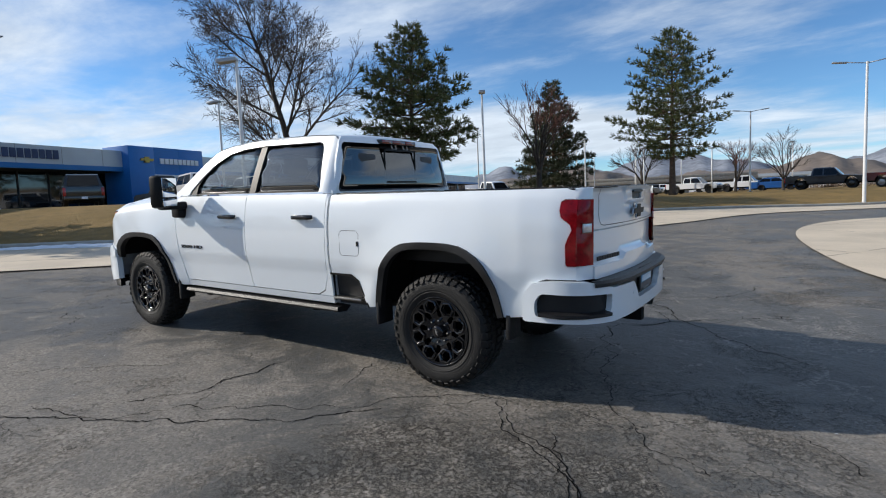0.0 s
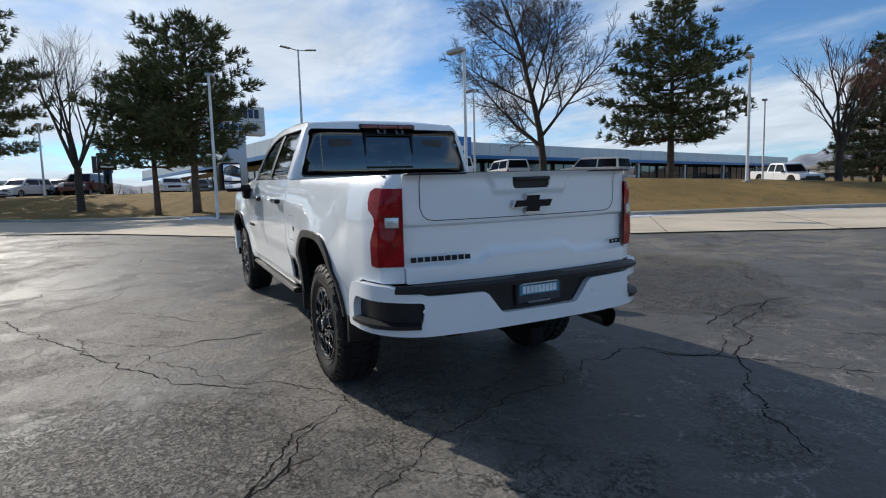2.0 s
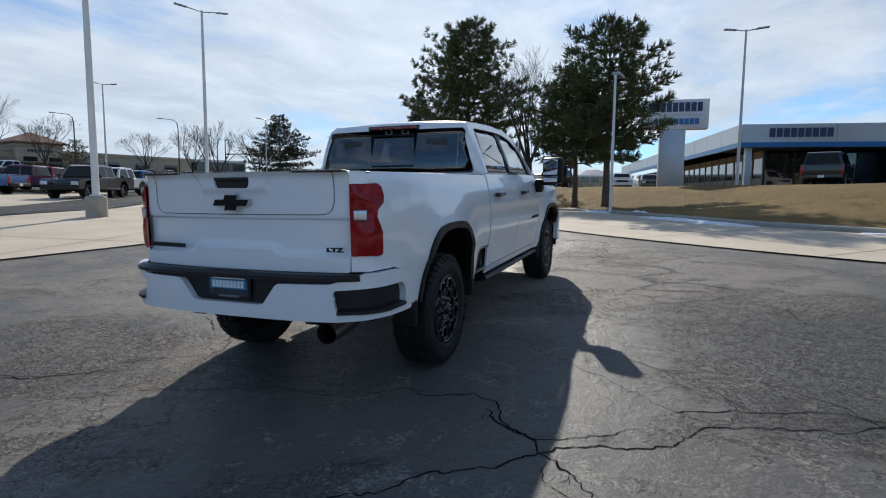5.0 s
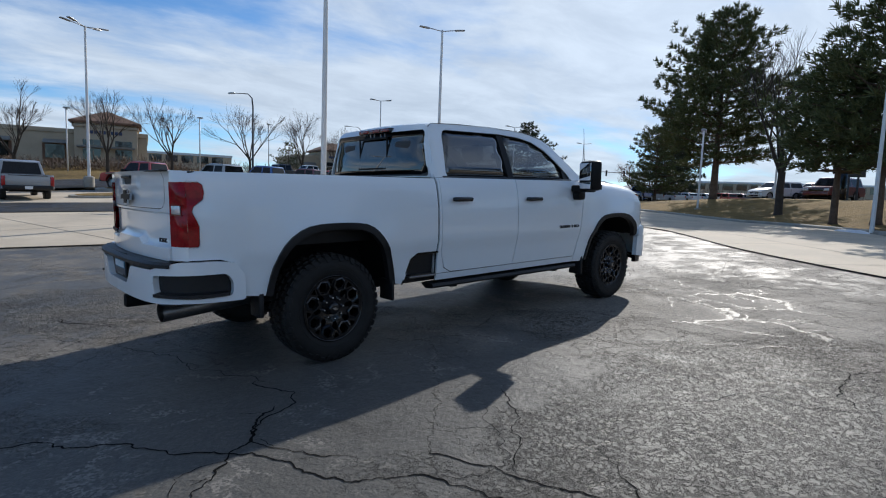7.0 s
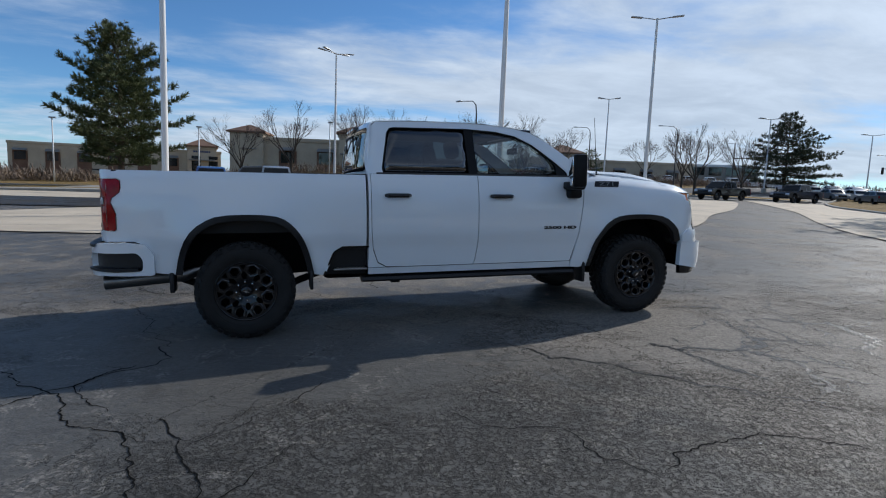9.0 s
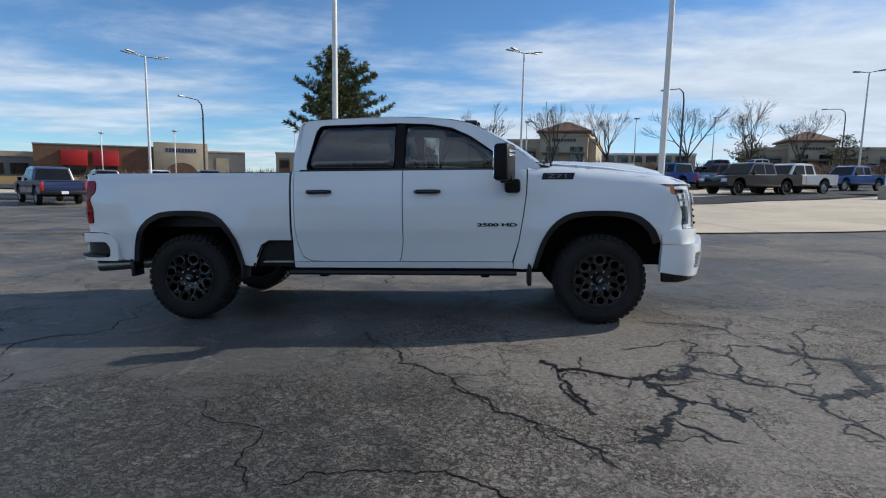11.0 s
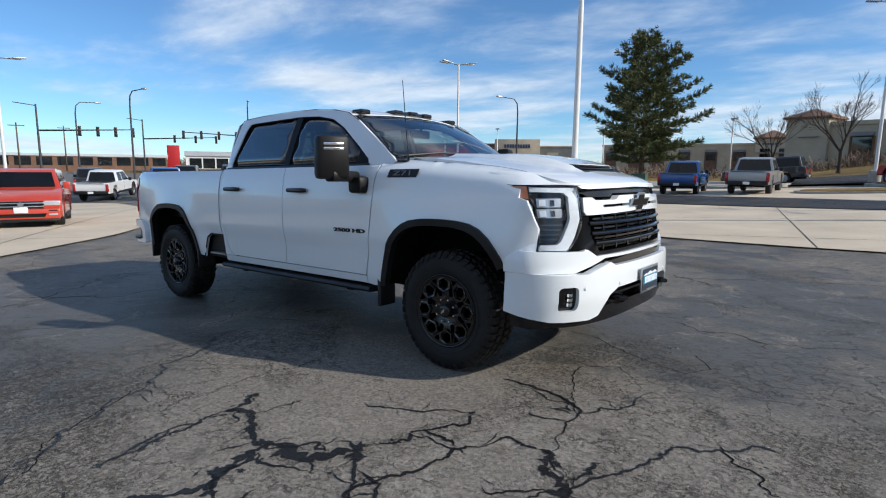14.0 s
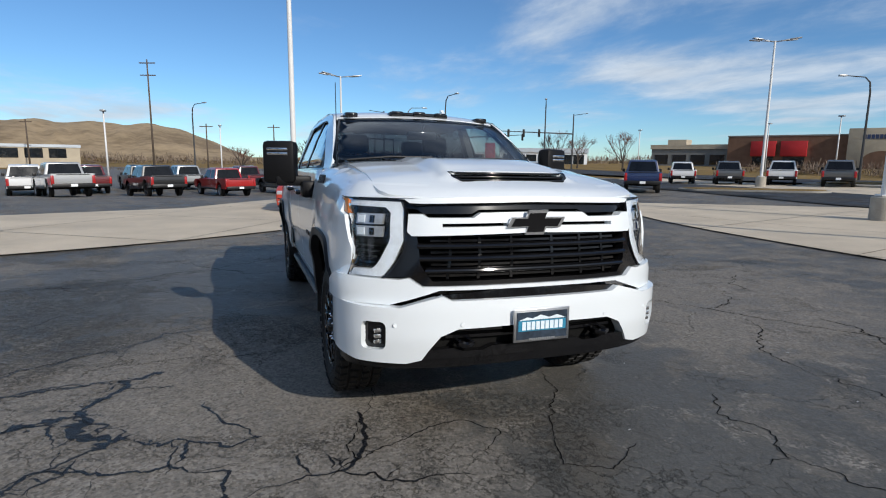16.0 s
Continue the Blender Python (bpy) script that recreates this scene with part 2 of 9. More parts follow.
def past_curb(x, y):
    """Distance beyond the kerb of the grass bank; negative on the paved side."""
    a, b = CURB_LINE[:-1], CURB_LINE[1:]
    d, q = b - a, np.array((x, y)) - a
    t = np.clip((q * d).sum(1) / (d * d).sum(1), 0, 1)
    off = q - d * t[:, None]
    dist = np.hypot(off[:, 0], off[:, 1])
    i = int(dist.argmin())
    return float(dist[i]) * (1.0 if d[i][0] * q[i][1] - d[i][1] * q[i][0] > 0 else -1.0)


def soft(t):
    t = min(max(t, 0.0), 1.0)
    return t * t * (3 - 2 * t)


def lot_height(x, y):
    z = TILT.x * min(max(x, -5), 14) + TILT.y * min(max(y, -25), 7)
    if x < -5:
        # the lot falls away to the west
        z -= 0.00105 * min(-5 - x, 30) ** 2 * (1 - 0.6 * soft((y - 2) / 16))
    if y > 7:
        k = 0.35 + 0.65 * soft((x + 14) / 22) if x < 60 else 1.0
        z += k * (0.024 * min(y - 7, 33) + 0.060 * min(max(y - 40, 0), 42))
    return z


def height(x, y, d=None):
    """Height of the ground: the tilted lot, the bank and the upper lot behind it."""
    z = lot_height(x, y)
    d = past_curb(x, y) if d is None else d
    if d > 0:
        top = 1.75 - 0.85 * soft((-y - 18) / 22) * (1 - soft((x - 18) / 14)) - 0.6 * soft((y - 8) / 20)
        z += (top - z) * soft((d + 0.5) / 10.5)
        z += 0.10 * min(1, d / 0.3)
    return z


def mask_node(nt, co, scale, lo, hi, detail=5, rough=0.6, distort=0.0):
    return ramp(nt, noise_tex(nt, co, scale, detail, rough, distort), lo, hi)


def asphalt_material(name, base, cracked):
    m = bpy.data.materials.new(name)
    nt = tree_of(m)
    co = node(nt, "ShaderNodeTexCoord").outputs["Object"]
    tone = lambda k, warm=1.0: tuple(c * k * w for c, w in zip(base, (warm, 1.0, 2.0 - warm)))
    mul = lambda a, b: calc(nt, "MULTIPLY", a, b)
    grit = node(nt, "ShaderNodeTexVoronoi", {"Vector": co, "Scale": 70.0}, feature="F1")
    speck = node(nt, "ShaderNodeSeparateColor", {0: grit.outputs["Color"]}).outputs[0]
    big = noise_tex(nt, co, 0.35, 6, 0.62, 0.4)
    mid = noise_tex(nt, co, 1.9, 7, 0.68, 0.6)
    fine = noise_tex(nt, co, 30.0, 5, 0.72)
    shade = calc(nt, "ADD", mul(big, 0.5), mul(mid, 0.5))
    # sealer (dark, smooth) over bare worn aggregate (paler, rough)
    worn = ramp(nt, shade, 0.44, 0.57)
    if cracked:
        # stretches where the sealer has gone, and others where newer sealer lies
        for x, y, r, k in ((2.6, -2.7, 2.6, 0.9), (0.4, 3.6, 2.6, 0.6), (-3.1, -1.5, 2.2, -0.8), (-1.9, -3.9, 1.9, -0.55), (-0.4, -3.0, 1.5, -0.6), (4.6, 1.6, 2.4, -0.6), (-4.6, 2.4, 1.8, -0.5)):
            away = node(nt, "ShaderNodeVectorMath", {0: co, 1: (x, y, 0.03)}, operation="DISTANCE").outputs["Value"]
            here = ramp(nt, calc(nt, "ADD", calc(nt, "DIVIDE", away, -r), mul(mid, 0.9)), -0.62, -0.30)
            worn = calc(nt, "ADD", worn, mul(here, k), True)
    col = blend(nt, worn, tone(0.58, 0.98), tone(1.20, 1.06))
    # stones showing in the worn parts
    col = blend(nt, mul(ramp(nt, speck, 0.55, 1.0), calc(nt, "ADD", 0.10, mul(worn, 0.30))), col, tone(1.9, 1.05))
    col = blend(nt, mul(ramp(nt, calc(nt, "SUBTRACT", 1.0, speck), 0.6, 1.0), calc(nt, "ADD", 0.20, mul(worn, 0.25))), col, tone(0.30))
    col = blend(nt, mul(ramp(nt, fine, 0.42, 0.66), 0.42), col, tone(0.45))
    # stains: brown, pale and dark
    col = blend(nt, mul(mask_node(nt, co, 0.55, 0.58, 0.72, 6, 0.6, 1.2), 0.40), col, (0.105, 0.085, 0.060))
    col = blend(nt, mul(mask_node(nt, co, 1.3, 0.64, 0.74, 7, 0.72, 0.5), 0.35), col, (0.26, 0.26, 0.255))
    col = blend(nt, mul(mask_node(nt, co, 0.9, 0.60, 0.70, 6, 0.66, 1.6), 0.45), col, tone(0.30))
    relief = calc(nt, "ADD", calc(nt, "ADD", mul(fine, 0.9), mul(noise_tex(nt, co, 7.0, 5, 0.65), 1.8)), mul(mul(speck, worn), 0.6))
    if cracked:
        warp = node(nt, "ShaderNodeTexNoise", {"Vector": co, "Scale": 2.6, "Detail": 7.0, "Roughness": 0.72})
        bent = node(nt, "ShaderNodeVectorMath", {0: co, 1: node(nt, "ShaderNodeVectorMath", {0: warp.outputs["Color"], "Scale": 0.42}, operation="SCALE").outputs[0]}, operation="ADD").outputs[0]
        # where the sealer has broken up into flakes
        flaked = None
        for x, y, rad in ((0.1, -4.3, 2.0), (-1.7, -3.5, 1.0), (-3.0, 2.6, 1.4)):
            away = node(nt, "ShaderNodeVectorMath", {0: co, 1: (x, y, 0.03)}, operation="DISTANCE").outputs["Value"]
            here = ramp(nt, calc(nt, "ADD", calc(nt, "DIVIDE", away, -rad), mul(mid, 1.3)), -0.45, -0.05)
            flaked = here if flaked is None else calc(nt, "MAXIMUM", flaked, here)
        col = blend(nt, mul(mul(flaked, ramp(nt, noise_tex(nt, co, 1.1, 5, 0.6, 0.8), 0.48, 0.64)), 0.45), col, tone(0.32))
        # cracks at four sizes, from slabs a metre across down to crazing a few centimetres across, each in its own patches
        for scale, width, where, amount in ((0.55, 0.0045, (0.42, 0.56), 0.75), (2.1, 0.012, (0.50, 0.60), 0.75), (8.0, 0.036, (0.52, 0.62), 0.62), (21.0, 0.11, (0.52, 0.64), 0.62)):
            cell = node(nt, "ShaderNodeTexVoronoi", {"Vector": bent, "Scale": scale}, feature="DISTANCE_TO_EDGE").outputs["Distance"]
            line = calc(nt, "SUBTRACT", 1.0, ramp(nt, cell, 0.0, width))
            # crumbled pale edges beside the larger cracks
            if scale < 5:
                edge = mul(calc(nt, "SUBTRACT", 1.0, ramp(nt, cell, width, width * 4.0)), mul(ramp(nt, speck, 0.25, 0.75), ramp(nt, mid, 0.45, 0.60)))
                col = blend(nt, mul(edge, 0.55), col, tone(1.75, 1.03))
            mask = mul(mask_node(nt, co, 0.34 + 0.012 * scale, *where, 6, 0.68, 0.8), ramp(nt, noise_tex(nt, co, 3.0 + scale, 3, 0.6), 0.34, 0.50))
            if scale > 5:
                mask = calc(nt, "MAXIMUM", mask, flaked)
            line = mul(line, mask)
            col = blend(nt, mul(line, amount), col, (0.012, 0.012, 0.012))
            relief = calc(nt, "SUBTRACT", relief, mul(line, 1.6))
    rough = calc(nt, "ADD", calc(nt, "ADD", 0.47, mul(worn, 0.20)), mul(ramp(nt, mid, 0.3, 0.7), 0.12), True)
    nrm = node(nt, "ShaderNodeBump", {"Strength": 0.9, "Distance": 0.008, "Height": relief}).outputs[0]
    bs = node(nt, "ShaderNodeBsdfPrincipled", {"Base Color": col, "Roughness": rough, "Normal": nrm, "Specular IOR Level": 0.185})
    node(nt, "ShaderNodeOutputMaterial", {"Surface": bs.outputs[0]})
    return m


M_ASPHALT = asphalt_material("asphalt_worn", (0.176, 0.168, 0.153), True)
M_AISLE = asphalt_material("asphalt_sealed", (0.055, 0.053, 0.050), False)
M_CONCRETE = material("concrete_slab", (0.55, 0.465, 0.35), 0.85, 0, 0.18, 0.5, 40, 0.35, rough_vary=0.1)
M_KERB = material("concrete_kerb", (0.34, 0.32, 0.28), 0.85, 0, 0.25, 1.5, 60, 0.4)
M_SNOW = material("old_snow", (0.80, 0.82, 0.86), 0.7, 0, 0.1, 2.0, 30, 0.6)
M_FILLER = material("crack_filler", (0.014, 0.014, 0.015), 0.40, 0, 0.35, 8, 90, 0.6, spec=0.22)
M_TAR = material("crack_tar", (0.012, 0.012, 0.012), 0.95, 0, 0.3, 6, 80, 0.3, spec=0.03)
M_SALT = material("salt_residue", (0.45, 0.45, 0.45), 0.8, 0, 0.2, 6, 60, 0.3)


def grass_material():
    m = bpy.data.materials.new("dry_grass")
    nt = tree_of(m)
    co = node(nt, "ShaderNodeTexCoord").outputs["Object"]
    a, b, c = noise_tex(nt, co, 0.13, 6, 0.62, 0.5), noise_tex(nt, co, 1.4, 6, 0.7, 0.3), noise_tex(nt, co, 22, 4, 0.7)
    col = blend(nt, ramp(nt, a, 0.36, 0.66), (0.27, 0.175, 0.062), (0.175, 0.118, 0.042))
    col = blend(nt, calc(nt, "MULTIPLY", ramp(nt, b, 0.45, 0.7), 0.75), col, (0.095, 0.072, 0.026))
    col = blend(nt, calc(nt, "MULTIPLY", ramp(nt, c, 0.4, 0.7), 0.5), col, (0.33, 0.225, 0.090))
    nrm = node(nt, "ShaderNodeBump", {"Strength": 1.0, "Distance": 0.05, "Height": calc(nt, "ADD", b, c)}).outputs[0]
    bs = node(nt, "ShaderNodeBsdfPrincipled", {"Base Color": col, "Roughness": 0.95, "Normal": nrm, "Specular IOR Level": 0.2})
    node(nt, "ShaderNodeOutputMaterial", {"Surface": bs.outputs[0]})
    return m


M_GRASS = grass_material()


def axis_steps(near, step, far, grow=1.22):
    out, x, s = [], 0.0, step
    while x < far:
        out.append(x)
        if x > near:
            s *= grow
        x += s
    out.append(far)
    return [-v for v in reversed(out[1:])] + out


def ground_sheet():
    xs = axis_steps(62, 1.3, 2600)
    n, sh = len(xs), Shape()
    for y in xs:
        for x in xs:
            d = past_curb(x, y) if abs(x) < 300 and abs(y) < 300 else -5
            z = height(x, y, d)
            far = math.hypot(x, y)
            if d > 0.2:
                z += 0.05 * (noise.noise((x * 0.35, y * 0.35, 0)))
            else:
                z -= 0.14 if d > -1.5 or far < 130 else 0.2
            sh.v.append((x, y, z))
    for j in range(n - 1):
        for i in range(n - 1):
            k = j * n + i
            sh.f.append((k, k + 1, k + n + 1, k + n))
            sh.s.append(True)
    return part("ground", sh, M_GRASS, fix=False)


tagged(ground_sheet(), "dry tan winter grass bank and open ground", "ground", "", "structure")


def draped(name, outline, mat, lift, step, label, holes=(), kind="structure", category="pavement"):
    """A sheet of paving laid over the ground."""
    v, f = fill(outline, holes, step)
    sh = Shape()
    sh.add([(x, y, lot_height(x, y) + lift) for x, y in v], f, True)
    ob = part(name, sh, mat, fix=False)
    return tagged(ob, label, category, "", kind)


def line2(points, step=0.8):
    return [p[:2] for p in smooth_line(points, step)]


KERB_EDGE = [tuple(p) for p in CURB_LINE]
# worn asphalt all round the truck and out along both lanes
draped("asphalt_lot", [(-46, 37), (-130, 41), (-130, -36)] + [p for p in reversed(KERB_EDGE) if -60 < p[0] < 86] + [(86, 78), (60, 64), (34, 46), (24, 38)], M_ASPHALT, 0.0, 2.6, "worn grey cracked asphalt of the car lot", category="asphalt")
NORTH = line2([(-14, 14.2), (-11, 11.6), (-8.3, 10.4), (-4.5, 9.7), (-1, 9.0), (3, 8.5), (7, 8.5), (11, 8.9), (13.4, 10.4), (18, 14.8), (25, 20.5), (36, 31), (39, 35)])
draped("concrete_apron", NORTH + [(33, 36), (25, 29), (17, 22.6), (10.7, 18.9), (3.5, 18.0), (0, 18.7), (-6.4, 20.8), (-8.8, 20.3), (-11.4, 17.4), (-13, 15.2)], M_CONCRETE, 0.030, 1.6, "pale tan concrete apron beside the asphalt")
WEST = line2([(-9.2, -24.3), (-6.9, -20.7), (-5.2, -19), (-4.2, -16.2), (-4, -12.8), (-4.5, -8.7), (-5.3, -5.5), (-6.8, -2.4), (-8.6, 0), (-10.5, 1.9), (-14, 4), (-19.1, 6.2), (-27.8, 8.1)])
draped("concrete_island", WEST + [(-34, 7.8), (-24.8, 1), (-15.4, -3.6), (-12.9, -8.2), (-11.5, -16.4), (-11.5, -23.6)], M_CONCRETE, 0.030, 1.6, "pale tan concrete paving between two lanes")
STRIP = line2([(44, 38), (30, 21), (20, 11), (14, 4.2), (9.5, 0.1), (6.7, -3.2), (4.7, -6.2), (2.9, -9.7), (1.2, -12.8), (-0.4, -16.7), (-3, -24), (-10, -31)])
draped("concrete_gutter", STRIP + [p for p in reversed(KERB_EDGE) if -12 < p[0] < 50], M_CONCRETE, 0.030, 1.6, "pale concrete strip along the kerb of the bank")
draped("aisle", [(-43.6, 27.9), (-9.3, 20.7), (-6.4, 21), (0, 18.9), (3.5, 18.2), (10.7, 19.1), (17, 22.9), (30, 35), (26, 37), (14, 25.5), (9, 22.8), (4, 22.6), (-2, 25.5), (-8, 28.1), (-43.6, 35.4)], M_AISLE, 0.045, 2.0, "dark sealed asphalt aisle between concrete aprons")
draped("apron_far", [(-43.6, 35.6), (-8, 28.3), (-2, 25.7), (4, 22.8), (9, 23), (14, 25.7), (26, 37.3), (24, 42), (10, 33), (-51, 44.1)], M_CONCRETE, 0.030, 2.5, "pale concrete apron with parked trucks")


def kerb():
    sh = Shape()
    prof = ((-0.02, -0.15), (-0.02, 0.12), (0.02, 0.155), (0.20, 0.165), (0.22, -0.15))
    pts = [p for p in KERB_EDGE if -30 < p[0] < 70]
    for i, p in enumerate(pts):
        a, b = Vector(pts[max(i - 1, 0)]), Vector(pts[min(i + 1, len(pts) - 1)])
        d = (b - a).normalized()
        nrm = Vector((-d.y, d.x))
        for o, z in prof:
            q = Vector(p) + nrm * o
            sh.v.append((q.x, q.y, lot_height(q.x, q.y) + z))
    k = len(prof)
    for i in range(len(pts) - 1):
        for j in range(k - 1):
            sh.f.append((i * k + j, (i + 1) * k + j, (i + 1) * k + j + 1, i * k + j + 1))
            sh.s.append(False)
    return tagged(part("kerb", sh, M_KERB), "weathered concrete kerb along the grass bank", "kerb", "", "structure")


kerb()

# verge and road to the north
draped("road", [(-130, 47), (-60, 42), (0, 40), (40, 44), (80, 62), (80, 72), (40, 54), (0, 49), (-60, 52), (-130, 58)], M_AISLE, 0.05, 3.0, "grey street beyond the lot", category="road")


def island(name, x0, y0, wide, deep, turn, label):
    """A raised kerbed planting island."""
    out = rounded(-wide / 2, -deep / 2, wide / 2, deep / 2, min(wide, deep) * 0.48, 8)
    m = pose(x0, y0, 0, 0, 0, turn)
    t = thing(name, label, "island", pose(0, 0, 0), "planting islands", "structure")
    for nm, k, lo, hi, mat in (("kerb_ring", 1.0, -0.2, 0.14, M_KERB), ("soil", 0.94, -0.1, 0.165, M_GRASS)):
        sh, n = Shape(), len(out)
        for z in (lo, hi):
            for p in out:
                q = m @ Vector((p[0] * k, p[1] * (1 - (1 - k) * wide / deep), 0))
                sh.v.append((q.x, q.y, lot_height(q.x, q.y) + z))
        sh.f += [(i, (i + 1) % n, n + (i + 1) % n, n + i) for i in range(n)] + [tuple(range(n, 2 * n))]
        sh.s += [False] * (n + 1)
        part(nm, sh, mat, t)
    return t


island("planting_island", 5.0, 29.5, 9, 3.0, 8, "kerbed island of dry soil with a lamp post")
island("planting_island", -19.5, 27.0, 8, 2.6, 40, "kerbed island of dry soil")
island("verge_island", -14.0, 41.5, 26, 7, -4, "kerbed verge of dry grass under a pine")
island("verge_island", 12.0, 38.0, 18, 5, 10, "kerbed verge of dry grass by the street")
island("verge_island", 47.0, 43.5, 20, 5, -20, "kerbed verge of dry grass with young trees")

# ---- the white pickup truck ----
def paint(name, base, flake=0.0, rough=0.28):
    m = bpy.data.materials.new(name)
    nt = tree_of(m)
    co = node(nt, "ShaderNodeTexCoord").outputs["Object"]
    dust = noise_tex(nt, co, 2.2, 6, 0.65)
    peel = noise_tex(nt, co, 240, 2, 0.5)
    col = blend(nt, calc(nt, "MULTIPLY", ramp(nt, dust, 0.4, 0.75), 0.07), (*base, 1), tuple(c * 0.55 + max(base) * k for c, k in zip(base, (0.36, 0.34, 0.30))))
    nrm = node(nt, "ShaderNodeBump", {"Strength": 0.02, "Distance": 0.002, "Height": peel}).outputs[0]
    rg = calc(nt, "ADD", rough, calc(nt, "MULTIPLY", dust, 0.08))
    bs = node(nt, "ShaderNodeBsdfPrincipled", {"Base Color": col, "Roughness": rg, "Coat Weight": 1.0, "Coat Roughness": 0.03, "Normal": nrm, "Coat Normal": nrm, "Metallic": flake})
    node(nt, "ShaderNodeOutputMaterial", {"Surface": bs.outputs[0]})
    return m


def car_glass(name, tint, base=0.045):
    m = bpy.data.materials.new(name)
    nt = tree_of(m)
    see = node(nt, "ShaderNodeBsdfTransparent", {"Color": (*tint, 1)})
    shine = node(nt, "ShaderNodeBsdfGlossy", {"Color": (1, 1, 1, 1), "Roughness": 0.0})
    face = node(nt, "ShaderNodeLayerWeight", {"Blend": 0.5}).outputs["Facing"]
    f = calc(nt, "ADD", base, calc(nt, "MULTIPLY", calc(nt, "POWER", face, 3.3), 0.9), True)
    mix = node(nt, "ShaderNodeMixShader", {0: f, 1: see.outputs[0], 2: shine.outputs[0]})
    node(nt, "ShaderNodeOutputMaterial", {"Surface": mix.outputs[0]})
    return m


M_WHITE = paint("white_paint", (0.775, 0.82, 0.85))
M_TRIM = material("black_textured_plastic", (0.011, 0.011, 0.012), 0.46, 0, 0.3, 4, 220, 0.2, spec=0.38)
M_GLOSS = material("gloss_black", (0.006, 0.006, 0.007), 0.07, 0, 0.2, 4, 50, spec=0.6)
M_DARK = material("underbody_black", (0.008, 0.008, 0.008), 0.85, 0, 0.4, 5, 60, 0.4, spec=0.15)
M_RUBBER = material("tyre_rubber", (0.015, 0.0145, 0.014), 0.62, 0, 0.35, 8, 160, 0.4, spec=0.30)
M_RIM = material("gloss_black_rim", (0.006, 0.006, 0.007), 0.13, 0.0, 0.2, 4, 80, spec=0.55)
M_CHROME = material("chrome", (0.75, 0.76, 0.78), 0.08, 1.0, 0.05, 5, 60)
M_STEEL = material("exhaust_steel", (0.30, 0.29, 0.28), 0.35, 1.0, 0.2, 6, 90)
M_PRIVACY = car_glass("privacy_glass", (0.085, 0.09, 0.095), 0.12)
M_REARGLASS = car_glass("dark_rear_glass", (0.075, 0.082, 0.092), 0.10)
M_SATIN = material("satin_black_trim", (0.008, 0.008, 0.009), 0.45, 0, 0.2, 4, 80, spec=0.16)
M_TYPE = material("black_lettering", (0.012, 0.013, 0.017), 0.5, 0, 0.2, 4, 80, spec=0.3)
M_EDGEB = material("polished_black_edge", (0.010, 0.010, 0.011), 0.16, 0.0, 0.1, 4, 50, coat=0.6)
M_EDGE = material("brushed_chrome_edge", (0.62, 0.63, 0.65), 0.30, 1.0, 0.1, 5, 60)
M_CLEAR = car_glass("tinted_glass", (0.46, 0.50, 0.49), 0.10)
M_SHIELD = car_glass("windshield_glass", (0.78, 0.82, 0.81), 0.095)
M_LENS = car_glass("clear_lens", (0.95, 0.97, 0.98), 0.06)
M_RED = material("red_lens", (0.27, 0.004, 0.008), 0.10, 0, 0.40, 11, 60, coat=0.08, spec=0.24)
M_REDDARK = material("dark_red_lens", (0.16, 0.006, 0.006), 0.12, 0, 0.12, 9, 60, coat=1.0)
M_AMBER = material("amber_lens", (0.62, 0.17, 0.03), 0.15, 0, 0.12, 9, 60, coat=1.0)
M_DRL = material("white_light_tube", (0.80, 0.83, 0.86), 0.2, 0, 0.05, 9, 60, coat=1.0)
M_SEAT = material("black_leather", (0.034, 0.034, 0.036), 0.5, 0, 0.3, 6, 120, 0.2)
M_CABIN = material("charcoal_cabin_trim", (0.055, 0.055, 0.058), 0.65, 0, 0.3, 6, 120, 0.2)
M_MIRROR = material("mirror_glass", (0.85, 0.86, 0.88), 0.02, 1.0, 0.02, 5, 60)
M_GAP = material("shut_line", (0.01, 0.01, 0.011), 0.7)
M_PLATE = material("plate_dark_print", (0.022, 0.035, 0.055), 0.35, 0, 0.5, 14, 60)
M_PALE = material("pale_print", (0.74, 0.82, 0.88), 0.4, 0, 0.1, 9, 60)
M_TUBE = material("clear_light_tube", (0.78, 0.81, 0.85), 0.14, 0.0, 0.12, 20, 60, coat=0.6)
M_SILVER = material("silver_reflector", (0.62, 0.63, 0.65), 0.22, 0.55, 0.15, 30, 90)
M_GREYP = material("grey_print", (0.19, 0.20, 0.21), 0.5, 0, 0.1, 9, 60)
M_GRILLE = material("black_grille_plastic", (0.005, 0.005, 0.006), 0.12, 0, 0.2, 4, 50, spec=0.5)
M_TEAL = material("teal_print", (0.030, 0.22, 0.36), 0.4, 0, 0.1, 9, 60)
M_REFL = material("reflector_silver", (0.7, 0.7, 0.7), 0.15, 1.0, 0.1, 9, 60)


def table(points, x):
    """Smooth value at x from a short table."""
    if x <= points[0][0]:
        return points[0][1]
    for (a, p), (b, q) in zip(points, points[1:]):
        if x <= b:
            t = (x - a) / (b - a)
            return p + (q - p) * t
    return points[-1][1]


